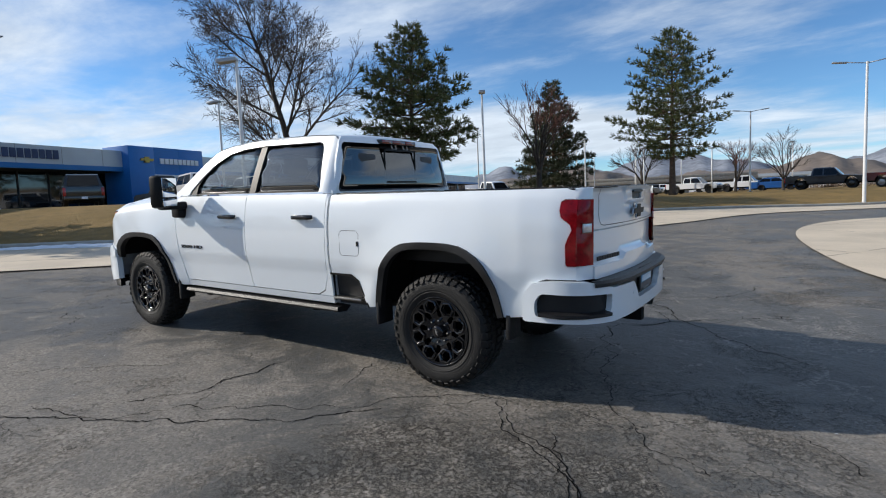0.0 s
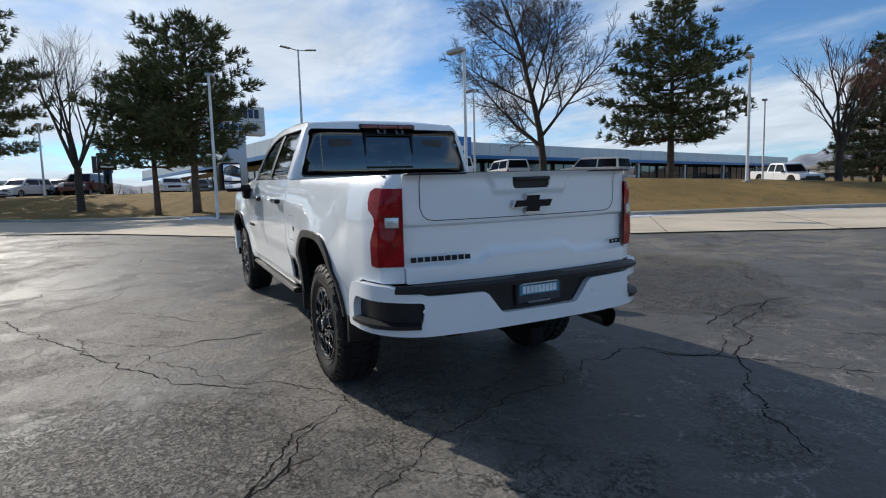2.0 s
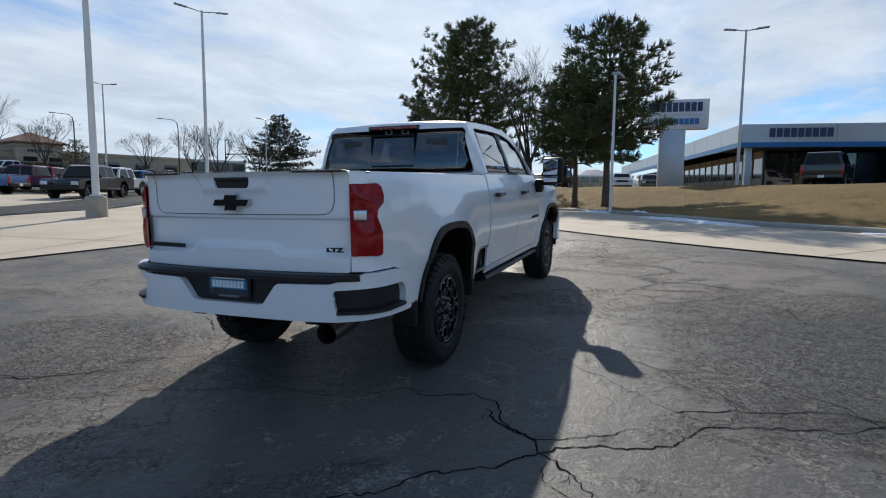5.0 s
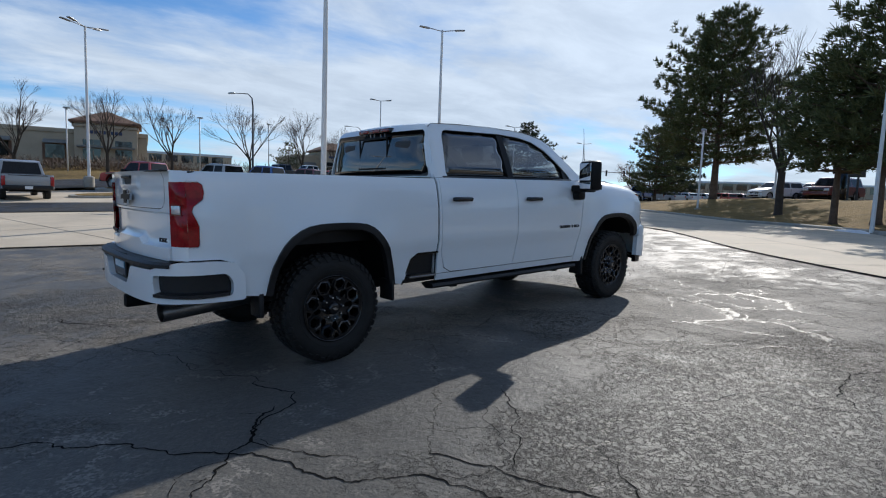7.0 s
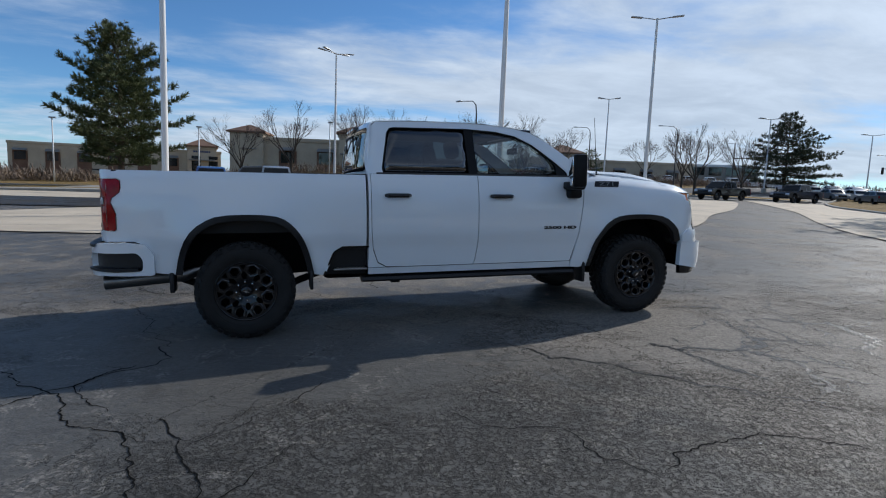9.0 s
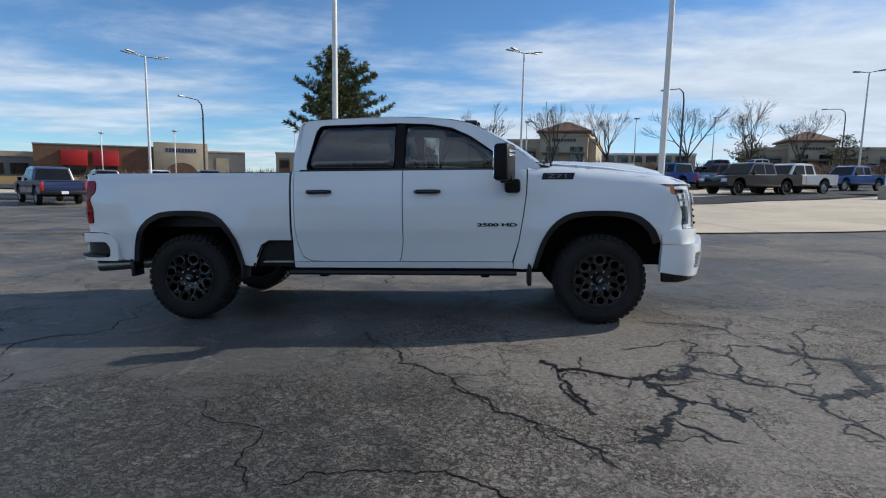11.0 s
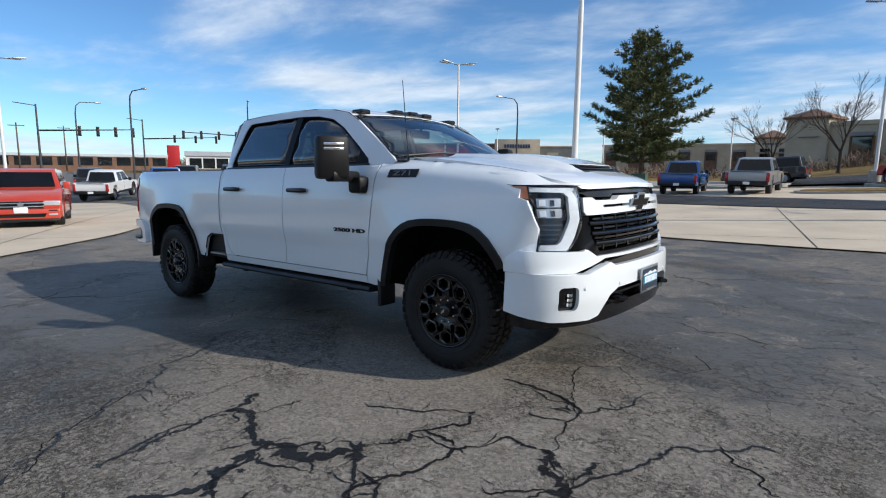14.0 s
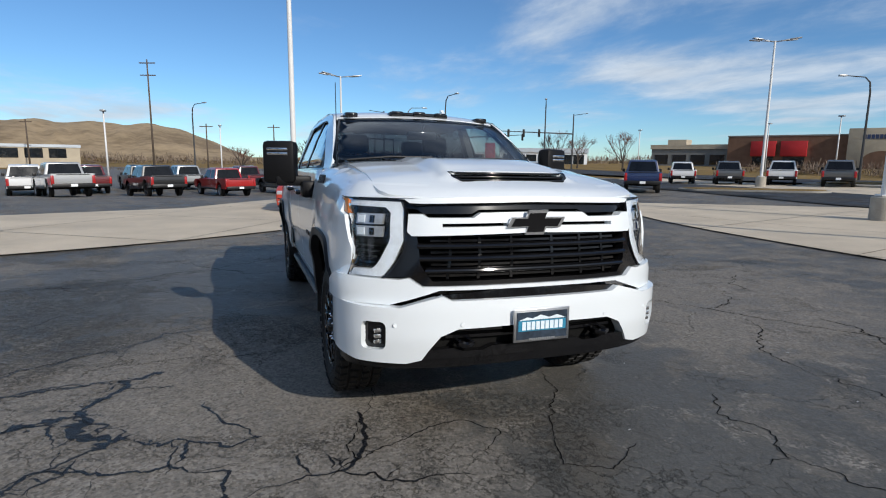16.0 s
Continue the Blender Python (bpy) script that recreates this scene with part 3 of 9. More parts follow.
SECTION = ((0.45, 0.905), (0.52, 0.928), (0.58, 0.945), (0.68, 0.956), (0.78, 0.966), (0.835, 0.975), (0.865, 0.988), (0.90, 0.994), (1.0, 0.997), (1.10, 0.997), (1.22, 0.992), (1.32, 0.979), (1.40, 0.962), (1.46, 0.943), (1.50, 0.926))
ENDS = ((-3.20, -0.110), (-3.07, -0.070), (-2.95, -0.040), (-2.7, -0.012), (-2.4, 0.0), (2.2, 0.0), (2.4, -0.008), (2.55, -0.03), (2.66, -0.065), (2.75, -0.125), (2.82, -0.20))
FENDER_TOP = ((1.2, 1.50), (1.47, 1.52), (1.6, 1.515), (2.0, 1.482), (2.3, 1.445), (2.5, 1.405), (2.62, 1.365), (2.72, 1.31))


def body_y(x, z):
    """Half width of the body side at x and height z."""
    y = table(SECTION, z) + table(ENDS, x)
    for cx in (-2.0, 1.98):
        far = math.hypot((x - cx) / 1.06, (z - 0.52))
        y += 0.032 * max(0.0, 1 - abs(far - 0.58) / 0.26) ** 1.5
    if x > 1.2:
        top = table(FENDER_TOP, x)
        t = (z - (top - 0.17)) / 0.17
        if t > 0:
            y -= 0.165 * (1 - math.sqrt(max(0.0, 1 - min(t, 1.0) ** 2))) * soft((x - 1.2) / 0.25)
    elif x < -0.92:
        t = (z - 1.425) / 0.065
        if t > 0:
            y -= 0.045 * (1 - math.sqrt(max(0.0, 1 - min(t, 1.0) ** 2)))
    return y


def side(sgn, proud=0.0):
    return lambda x, z, off=0.0: Vector((x, sgn * (body_y(x, z) + proud - off), z))


def glass_y(x, z):
    """Half width of the cab above the belt line."""
    t = (z - 1.47) / 0.5
    y = 0.932 - 0.175 * t - 0.035 * t * t
    y -= 0.055 * soft((x - 0.75) / 0.7)
    y -= 0.085 * soft((-0.82 - x) / 0.17) ** 2
    return y


def cab_side(sgn, proud=0.0):
    return lambda x, z, off=0.0: Vector((x, sgn * (glass_y(x, z) + proud - off), z))


class Plan:
    """A curve seen from above, from the middle (y = 0) outwards; lean shifts x with height."""

    def __init__(self, pts, lean=lambda z: 0.0, squeeze=lambda z: 0.0):
        line = smooth_line(pts, 0.02)
        self.p = [Vector(q[:2]) for q in line]
        self.s = [0.0]
        for a, b in zip(self.p, self.p[1:]):
            self.s.append(self.s[-1] + (b - a).length)
        self.lean, self.squeeze = lean, squeeze

    def at(self, s):
        sg, s = (1 if s >= 0 else -1), min(abs(s), self.s[-1] - 1e-6)
        k = max(i for i, v in enumerate(self.s) if v <= s) if s > 0 else 0
        k = min(k, len(self.p) - 2)
        d = self.p[k + 1] - self.p[k]
        q = self.p[k] + d * ((s - self.s[k]) / d.length)
        n = Vector((d.y, -d.x)).normalized()
        return q, n, sg

    def face(self, proud=0.0, front=1):
        def go(s, z, off=0.0):
            q, n, sg = self.at(s)
            if n.x * front < 0:
                n = -n
            q = q + n * (proud - off)
            return Vector((q.x + self.lean(z), sg * q.y * (1 + self.squeeze(z)), z))
        return go


def sheet(outline, where, step=0.06, holes=(), thick=0.02, shape=None, flip=False):
    """A panel cut to an outline, bent onto a surface, with its edges turned in by thick."""
    v, f = fill(outline, holes, step)
    sh = shape or Shape()
    n = len(sh.v)
    sh.add([where(a, b, 0.0) for a, b in v], f, True)
    count = {}
    for t in f:
        for i in range(len(t)):
            a, b = t[i], t[(i + 1) % len(t)]
            k = (min(a, b), max(a, b))
            count[k] = None if k in count else (a, b)
    rim, back = [e for e in count.values() if e], {}
    for e in rim:
        for i in e:
            if i not in back:
                back[i] = len(sh.v)
                sh.v.append(tuple(where(*v[i], thick)))
    for a, b in rim:
        sh.f.append((n + b, n + a, back[a], back[b]))
        sh.s.append(True)
    return sh


def both(points):
    """An outline given for s >= 0, from the middle out and back, closed by its mirror."""
    return list(points) + [(-a, b) for a, b in reversed(points)]


def ribbon(points, where, width, lift=0.002, shape=None):
    """A narrow strip along points on a surface."""
    sh = shape or Shape()
    n = len(sh.v)
    pts = [Vector(p[:2]) for p in points]
    for i, p in enumerate(pts):
        d = (pts[min(i + 1, len(pts) - 1)] - pts[max(i - 1, 0)]).normalized()
        o = Vector((-d.y, d.x)) * width / 2
        sh.v += [tuple(where(*(p + o), -lift)), tuple(where(*(p - o), -lift))]
    for i in range(len(pts) - 1):
        k = n + 2 * i
        sh.f.append((k, k + 1, k + 3, k + 2))
        sh.s.append(True)
    return sh


def lettering(text, height_m, m, parent, mat, name="lettering", wide=1.0, depth=0.004, bold=0.0):
    cu = bpy.data.curves.new("type", "FONT")
    cu.body, cu.size, cu.extrude, cu.align_x, cu.align_y, cu.offset = text, height_m * 1.4, depth, "CENTER", "CENTER", bold
    tmp = new("type", cu)
    me = bpy.data.meshes.new_from_object(tmp.evaluated_get(bpy.context.evaluated_depsgraph_get()))
    bpy.data.objects.remove(tmp)
    me.materials.clear()
    me.materials.append(mat)
    ob = new(name, me)
    ob.parent = parent
    ob.matrix_local = m @ Matrix.Diagonal((wide, 1, 1, 1))
    return ob


def word_bars(count, width, high, m, parent, mat, name="lettering_bar", depth=0.004):
    """A word as a row of plain bars of its size."""
    w = width / count
    for i in range(count):
        bar = Shape().box(-width / 2 + i * w + w * 0.10, -high / 2, -depth, -width / 2 + (i + 1) * w - w * 0.12, high / 2, depth, m)
        part(name.replace("bars", "bar"), bar, mat, parent)


def facing(x, y, z, way, roll=0):
    """Pose of flat lettering at a place; way: which side it faces."""
    turn = {"right": (90, 0, 0), "left": (90, 0, 180), "back": (90, 0, -90), "front": (90, 0, 90)}[way]
    return pose(x, y, z, *turn) @ pose(0, 0, 0, 0, 0, roll)


def wheel_master():
    """A wheel that faces -y, its centre at the origin."""
    hub = thing("wheel", "", "")
    tyre = Shape().lathe([(0.262, -0.125), (0.285, -0.137), (0.335, -0.146), (0.375, -0.142), (0.402, -0.128), (0.410, -0.11), (0.413, -0.06), (0.413, 0.06), (0.410, 0.11), (0.402, 0.128), (0.36, 0.145), (0.29, 0.137), (0.262, 0.125)], "y", 72)
    tread = Shape()
    n = 44
    for i in range(n):
        for row, (y0, y1, turn, off) in enumerate(((-0.128, -0.078, 0.10, 0.0), (-0.068, -0.012, -0.22, 0.5), (0.012, 0.068, 0.22, 0.0), (0.078, 0.128, -0.10, 0.5))):
            a = 2 * math.pi * (i + off) / n
            w = 0.0245
            m = Matrix.Rotation(a, 4, "Y") @ Matrix.Translation((0, (y0 + y1) / 2, 0.412)) @ Matrix.Rotation(turn * (1 if i % 2 else 0.6), 4, "Z")
            h = (y1 - y0) / 2
            top = 0.016 - (0.004 if row in (0, 3) else 0)
            k = 0.82
            v = [(-w, -h, -0.006), (w, -h, -0.006), (w, h, -0.006), (-w, h, -0.006), (-w * k, -h * k, top), (w * k, -h * k, top), (w * k, h * k, top), (-w * k, h * k, top)]
            tread.add([m @ Vector(p) for p in v], [(4, 5, 6, 7), (0, 1, 5, 4), (1, 2, 6, 5), (2, 3, 7, 6), (3, 0, 4, 7)])
        for sy in (-1, 1):
            # shoulder lugs that run down the sidewall
            a = 2 * math.pi * (i + (0.0 if sy < 0 else 0.5)) / n
            m = Matrix.Rotation(a, 4, "Y")
            w0, w1 = 0.021, 0.013 if i % 2 else 0.018
            low = 0.372 if i % 2 else 0.386
            v = [(-w0, sy * 0.122, 0.418), (w0, sy * 0.122, 0.418), (w1, sy * 0.147, low), (-w1, sy * 0.147, low), (-w0, sy * 0.134, 0.410), (w0, sy * 0.134, 0.410), (w1, sy * 0.151, low + 0.006), (-w1, sy * 0.151, low + 0.006)]
            tread.add([m @ Vector(p) for p in v], [(4, 5, 6, 7), (0, 1, 5, 4), (1, 2, 6, 5), (2, 3, 7, 6), (3, 0, 4, 7)])
    part("tyre", tyre, M_RUBBER, hub, "knobbly all-terrain tyre", fix=False)
    tagged(part("tread", tread, M_RUBBER, hub, fix=False), "", "", "", "stuff")
    ring = Shape()
    for r in (0.30, 0.318):
        ring.lathe([(r - 0.004, -0.1405), (r, -0.1455), (r + 0.004, -0.1425)], "y", 64)
    part("sidewall_ring", ring, M_RUBBER, hub, fix=False)
    barrel = Shape().lathe([(0.262, -0.128), (0.266, -0.134), (0.258, -0.136), (0.250, -0.128), (0.246, -0.10), (0.236, 0.0), (0.246, 0.12), (0.262, 0.125)], "y", 64)
    rim = part("rim", barrel, M_RIM, hub, "gloss black alloy rim", fix=False)
    # face of the rim: openings between twelve spokes, in two rings
    holes = []
    for i in range(8):
        a = 2 * math.pi * i / 8
        hexa = [(0.060 * math.cos(b) * 0.62, 0.060 * math.sin(b)) for b in [2 * math.pi * (j + 0.5) / 6 for j in range(6)]]
        holes.append([((0.196 + q) * math.cos(a) - p * math.sin(a), (0.196 + q) * math.sin(a) + p * math.cos(a)) for p, q in [(u, w * 0.66) for u, w in hexa]])
        a += math.pi / 8
        holes.append([((0.138 + q) * math.cos(a) - p * math.sin(a), (0.138 + q) * math.sin(a) + p * math.cos(a)) for p, q in ((0.024, 0.018), (0, 0.04), (-0.024, 0.018), (-0.015, -0.028), (0.015, -0.028))])
        holes.append([((0.222 + q) * math.cos(a) - p * math.sin(a), (0.222 + q) * math.sin(a) + p * math.cos(a)) for p, q in ((0.026, 0.014), (-0.026, 0.014), (0, -0.030))])
    disc = [(0.250 * math.cos(2 * math.pi * i / 64), 0.250 * math.sin(2 * math.pi * i / 64)) for i in range(64)]
    dish = lambda a, b, off=0.0: Vector((a, -0.118 + 0.020 * soft((0.14 - math.hypot(a, b)) / 0.10) - 0.012 * soft((math.hypot(a, b) - 0.15) / 0.10) + off, b))
    part("spokes", sheet(disc, dish, 0.028, holes, 0.035), M_RIM, hub, "gloss black honeycomb spokes")
    for i in range(8):
        a = 2 * math.pi * i / 8
        ring = []
        for b in [2 * math.pi * (j + 0.5) / 6 for j in range(7)]:
            u, w = 0.056 * math.cos(b), 0.052 * math.sin(b)
            ring.append(Vector(((0.190 + w) * math.cos(a) - u * math.sin(a), -0.131, (0.190 + w) * math.sin(a) + u * math.cos(a))))
        part("spoke_edge", Shape().tube(ring, 0.0085, 5, False), M_EDGEB, hub)
    part("brake_disc", Shape().lathe([(0.05, -0.02), (0.19, -0.02), (0.19, 0.01), (0.05, 0.01)], "y", 40), M_DARK, hub)
    part("wheel_back", Shape().lathe([(0.0, 0.03), (0.245, 0.03), (0.245, 0.05), (0.0, 0.05)], "y", 40), M_DARK, hub)
    cap = part("centre_cap", Shape().lathe([(0.0, -0.150), (0.030, -0.150), (0.040, -0.146), (0.048, -0.135), (0.052, -0.10)], "y", 32), M_RIM, hub)
    part("cap_emblem", bowtie(0.050, 0.018).mesh("cap_emblem", M_REFL), M_REFL, cap).matrix_local = facing(0, -0.151, 0, "right")
    for i in range(8):
        a = 2 * math.pi * (i + 0.5) / 8
        m = Matrix.Translation((0.083 * math.cos(a), -0.112, 0.083 * math.sin(a)))
        part("lug_nut", Shape().lathe([(0.0, -0.022), (0.006, -0.021), (0.0095, -0.012), (0.0105, 0.01)], "y", 8, m), M_CHROME, hub)
    return hub


def bowtie(w, h, depth=0.004):
    """A slanted cross in outline."""
    a, b, k = w / 2, h / 2, 0.18 * w
    pts = [(-a, -0.36 * b - 0.02 * h), (-0.30 * a, -0.36 * b), (-0.36 * a, -b), (0.30 * a, -b), (0.36 * a, -0.42 * b), (0.86 * a, -0.42 * b), (a, 0.42 * b), (0.30 * a, 0.42 * b), (0.36 * a, b), (-0.30 * a, b), (-0.36 * a, 0.42 * b), (-0.86 * a, 0.42 * b)]
    return Shape().prism(pts, -depth, depth)


REAR_SPAN = 0.95
NOSE = ((2.20, 2.20), (2.465, 2.54), (2.70, 2.76), (3.05, 3.10), (3.20, 3.25))


def set_overhangs(tk):
    """Brings everything behind the rear axle and before the front axle to the truck's true overhangs."""
    def along(x):
        if x < -2.55:
            return -2.55 + (x + 2.55) * REAR_SPAN
        return table(NOSE, x) if x > 2.20 else x

    def visit(ob):
        for c in ob.children:
            at = c.matrix_basis.copy()
            if at == Matrix.Identity(4):
                if c.type == "MESH":
                    for v in c.data.vertices:
                        v.co.y *= 1.0 + 0.035 * soft((v.co.x - 2.2) / 0.45)
                        v.co.x = along(v.co.x)
                visit(c)
            else:
                at.translation.x = along(at.translation.x)
                c.matrix_basis = at

    visit(tk)


def build_truck():
    up = Vector((TILT.x, TILT.y, 1)).normalized()
    fx = (Vector((1, 0, 0)) - up * up.x).normalized()
    rot = Matrix((fx, up.cross(fx), up)).to_4x4()
    tk = thing("pickup_truck", "white crew-cab pickup truck with black trim on cracked asphalt", "truck", rot)
    S = (1, -1)
    A_R = [(-2.575, 0.60), (-2.53, 0.80), (-2.45, 0.955), (-2.32, 1.058), (-2.16, 1.10), (-1.84, 1.10), (-1.68, 1.06), (-1.55, 0.93), (-1.475, 0.76), (-1.43, 0.56)]
    A_F = [(2.465, 0.80), (2.42, 0.92), (2.32, 1.035), (2.17, 1.082), (1.84, 1.082), (1.67, 1.04), (1.54, 0.93), (1.45, 0.76), (1.385, 0.54)]
    a_r, a_f = [p[:2] for p in smooth_line(A_R, 0.06)], [p[:2] for p in smooth_line(A_F, 0.06)]
    lamp_cut = [(-3.10, 1.405), (-3.02, 1.405), (-2.990, 1.388), (-2.984, 1.33), (-2.996, 1.285), (-3.055, 1.24), (-3.066, 1.205), (-3.040, 1.15), (-3.026, 1.11), (-3.028, 0.985), (-3.04, 0.97), (-3.10, 0.97)]
    bed_out = [(-0.954, 0.795), (-0.954, 1.462), (-3.10, 1.474)] + lamp_cut + [(-3.095, 0.885), (-2.90, 0.885), (-2.82, 0.86), (-2.77, 0.79), (-2.735, 0.615)] + a_r + [(-1.335, 0.545), (-1.245, 0.755), (-1.18, 0.795)]
    front_line = [(1.205, 0.60), (1.255, 0.80), (1.295, 1.05), (1.322, 1.25), (1.335, 1.475)]
    fend_out = [(1.21, 0.535), (1.212, 0.60)] + [(x + 0.007, z) for x, z in front_line[1:]] + [(1.345, 1.495), (1.47, 1.518), (1.6, 1.514), (1.8, 1.50), (2.0, 1.481), (2.2, 1.458), (2.35, 1.435), (2.5, 1.404), (2.585, 1.372), (2.555, 1.338), (2.555, 1.242), (2.61, 1.225), (2.65, 1.14), (2.685, 1.05), (2.68, 0.95), (2.70, 0.90), (2.71, 0.80), (2.49, 0.795)] + a_f + [(1.30, 0.53)]
    rear_door = [(-0.62, 0.602), (0.110, 0.602), (0.128, 0.64), (0.150, 0.80), (0.150, 1.472), (-0.905, 1.472), (-0.902, 0.95), (-0.885, 0.78), (-0.84, 0.65), (-0.76, 0.606)]
    front_door = [(0.118, 0.602), (1.195, 0.602)] + [(x - 0.003, z) for x, z in front_line[1:-1]] + [(1.328, 1.472), (0.158, 1.472), (0.158, 0.80), (0.136, 0.64)]
    house = [(-0.935, 1.475), (-0.945, 1.60), (-0.925, 1.78), (-0.885, 1.92), (-0.82, 1.975), (-0.5, 1.992), (0.0, 2.0), (0.35, 1.99), (0.6, 1.965), (0.80, 1.925), (0.95, 1.85), (1.15, 1.72), (1.36, 1.575), (1.46, 1.505), (1.44, 1.475)]
    pane_band = [(-0.785, 1.487), (-0.795, 1.53), (-0.725, 1.87), (-0.695, 1.915), (-0.65, 1.928), (0.1, 1.940), (0.40, 1.925), (0.62, 1.885), (0.80, 1.80), (1.02, 1.645), (1.165, 1.53), (1.185, 1.487)]
    for sg in S:
        where = side(sg)
        bed = part("bedside", sheet(bed_out, where, 0.05), M_WHITE, tk, "white painted bed side")
        part("fender", sheet(fend_out, where, 0.045), M_WHITE, tk, "white painted front fender")
        rd = part("rear_door", sheet(rear_door, where, 0.055), M_WHITE, tk, "white painted rear door")
        fd = part("front_door", sheet(front_door, where, 0.055), M_WHITE, tk, "white painted front door")
        part("cab_pillar", sheet([(-0.932, 0.60), (-0.932, 1.472), (-0.910, 1.472), (-0.907, 0.95), (-0.89, 0.77), (-0.845, 0.642), (-0.765, 0.60)], where, 0.05), M_WHITE, tk, "white painted cab corner")
        part("rocker", sheet([(-0.932, 0.535), (1.205, 0.535), (1.20, 0.595), (-0.932, 0.595)], where, 0.06), M_WHITE, tk, "white painted sill panel")
        part("shut_gap", sheet([(-0.93, 0.56), (1.33, 0.56), (1.34, 1.47), (-0.93, 1.47)], side(sg, -0.016), 0.12), M_GAP, tk)
        part("window_frame", sheet(house, cab_side(sg), 0.045, [pane_band]), M_WHITE, tk, "white painted window frame and roof rail")
        # black surround, then the panes set into it
        rear_pane = [(-0.770, 1.493), (-0.780, 1.533), (-0.712, 1.875), (-0.682, 1.918), (0.072, 1.930), (0.072, 1.493)]
        front_pane = [(0.158, 1.493), (0.158, 1.927), (0.40, 1.913), (0.61, 1.875), (0.785, 1.793), (0.99, 1.648), (1.05, 1.585), (1.05, 1.493)]
        part("window_trim", sheet(pane_band, cab_side(sg, -0.012), 0.05, [rear_pane, front_pane], 0.03), M_SATIN, tk, "black window surround")
        part("rear_side_glass", sheet(rear_pane, cab_side(sg, -0.016), 0.09, (), 0.001), M_PRIVACY, rd, "dark privacy glass", fix=False)
        part("front_side_glass", sheet(front_pane, cab_side(sg, -0.016), 0.09, (), 0.001), M_CLEAR, fd, "lightly tinted side glass", fix=False)
        # chrome on the sunlit left, black on the shaded right: light put into colour
        part("belt_trim", ribbon([(x / 20, 1.481) for x in range(-17, 25)], cab_side(sg, 0.004), 0.016), M_GLOSS if sg < 0 else M_CHROME, tk)
        # wheel arch trims and liners
        for arch, cx in ((a_r, -2.01), (a_f, 1.93)):
            inner = [(cx + (x - cx) * 0.915, 0.50 + (z - 0.50) * 0.915 if z > 0.6 else z) for x, z in arch]
            part("arch_trim", sheet(arch + list(reversed(inner)), side(sg, 0.020), 0.04, (), 0.055), M_TRIM, tk, "black plastic wheel arch trim")
            liner = Shape()
            prof = [(cx + (x - cx) * 1.0, 0.5 + (z - 0.5) * 1.0) for x, z in arch]
            k = len(prof)
            for yy in (0.985, 0.52):
                liner.v += [(x, sg * (min(yy, body_y(x, z) - 0.004) if yy > 0.9 else yy), z) for x, z in prof]
            liner.f += [(i, i + 1, k + i + 1, k + i) for i in range(k - 1)]
            liner.f.append(tuple(range(k, 2 * k)))
            liner.s += [True] * (k - 1) + [False]
            part("wheel_well", liner, M_DARK, tk)
        # mud flaps
        for x0, z0, z1 in ((-2.60, 0.44, 0.62), (1.37, 0.37, 0.60)):
            part("mud_flap", Shape().box(x0 - 0.03, sg * 0.89 - 0.085, z0, x0 + 0.01, sg * 0.89 + 0.085, z1, None, 0.012), M_TRIM, tk)
        part("front_flap_of_rear_arch", Shape().box(-1.47, sg * 0.90 - 0.09, 0.42, -1.44, sg * 0.90 + 0.09, 0.60, None, 0.01), M_TRIM, tk)
        # running board
        rb = part("running_board", Shape().prism([(sg * 0.86, 0.458), (sg * 0.955, 0.466), (sg * 0.970, 0.484), (sg * 0.957, 0.508), (sg * 0.86, 0.522), (sg * 0.80, 0.50)], -0.99, 1.24, "x"), M_TRIM, tk, "black running board")
        for x0 in (-0.7, 0.9):
            part("board_bracket", Shape().box(x0, sg * 0.80 - 0.1, 0.44, x0 + 0.08, sg * 0.80 + 0.1, 0.52), M_DARK, rb)
        # step recess in front of the rear wheel
        rec = part("step_recess", sheet([(-0.95, 0.535), (-0.95, 0.792), (-1.18, 0.792), (-1.242, 0.752), (-1.33, 0.545)], side(sg, -0.05), 0.06, (), 0.08), M_TRIM, tk, "black recessed bed step")
        tread = Shape().box(-1.25, sg * 0.90 - 0.055, 0.58, -0.94, sg * 0.90 + 0.055, 0.60, None, 0.006)
        for i in range(9):
            tread.box(-1.22 + i * 0.03, sg * 0.90 - 0.045, 0.60, -1.205 + i * 0.03, sg * 0.90 + 0.045, 0.608)
        part("step_tread", tread, M_STEEL, rec, "ribbed steel step tread")
        part("recess_frame", ribbon([(-0.93, 0.80), (-1.175, 0.80), (-1.25, 0.757), (-1.345, 0.54)], side(sg, 0.002), 0.018), M_GLOSS, rec)
        # door handles
        for owner, hx, hz in ((rd, -0.655, 1.276), (fd, 0.395, 1.272)):
            h = part("door_handle", Shape().tube([(hx - 0.115, sg * (body_y(hx, hz) + 0.012), hz), (hx - 0.10, sg * (body_y(hx, hz) + 0.042), hz), (hx + 0.09, sg * (body_y(hx, hz) + 0.044), hz), (hx + 0.115, sg * (body_y(hx, hz) + 0.010), hz)], [0.017, 0.021, 0.021, 0.016], 10), M_GLOSS, owner, "gloss black door handle")
            part("handle_cup", sheet([(hx + 0.085 * math.cos(a), hz + 0.012 + 0.042 * math.sin(a)) for a in [i * math.pi / 8 for i in range(16)]], side(sg, 0.0015), 0.03, (), 0.004), M_WHITE, owner)
        # tail lamp
        outline = [(-3.10, 1.40), (-3.023, 1.40), (-2.996, 1.384), (-2.990, 1.33), (-3.001, 1.289), (-3.060, 1.244), (-3.072, 1.205), (-3.046, 1.15), (-3.032, 1.11), (-3.034, 0.99), (-3.044, 0.976), (-3.10, 0.976)]
        lamp = part("tail_lamp", sheet(outline, side(sg, 0.010), 0.05, (), 0.05), M_RED, tk, "red tail lamp lens")
        rear = Shape()
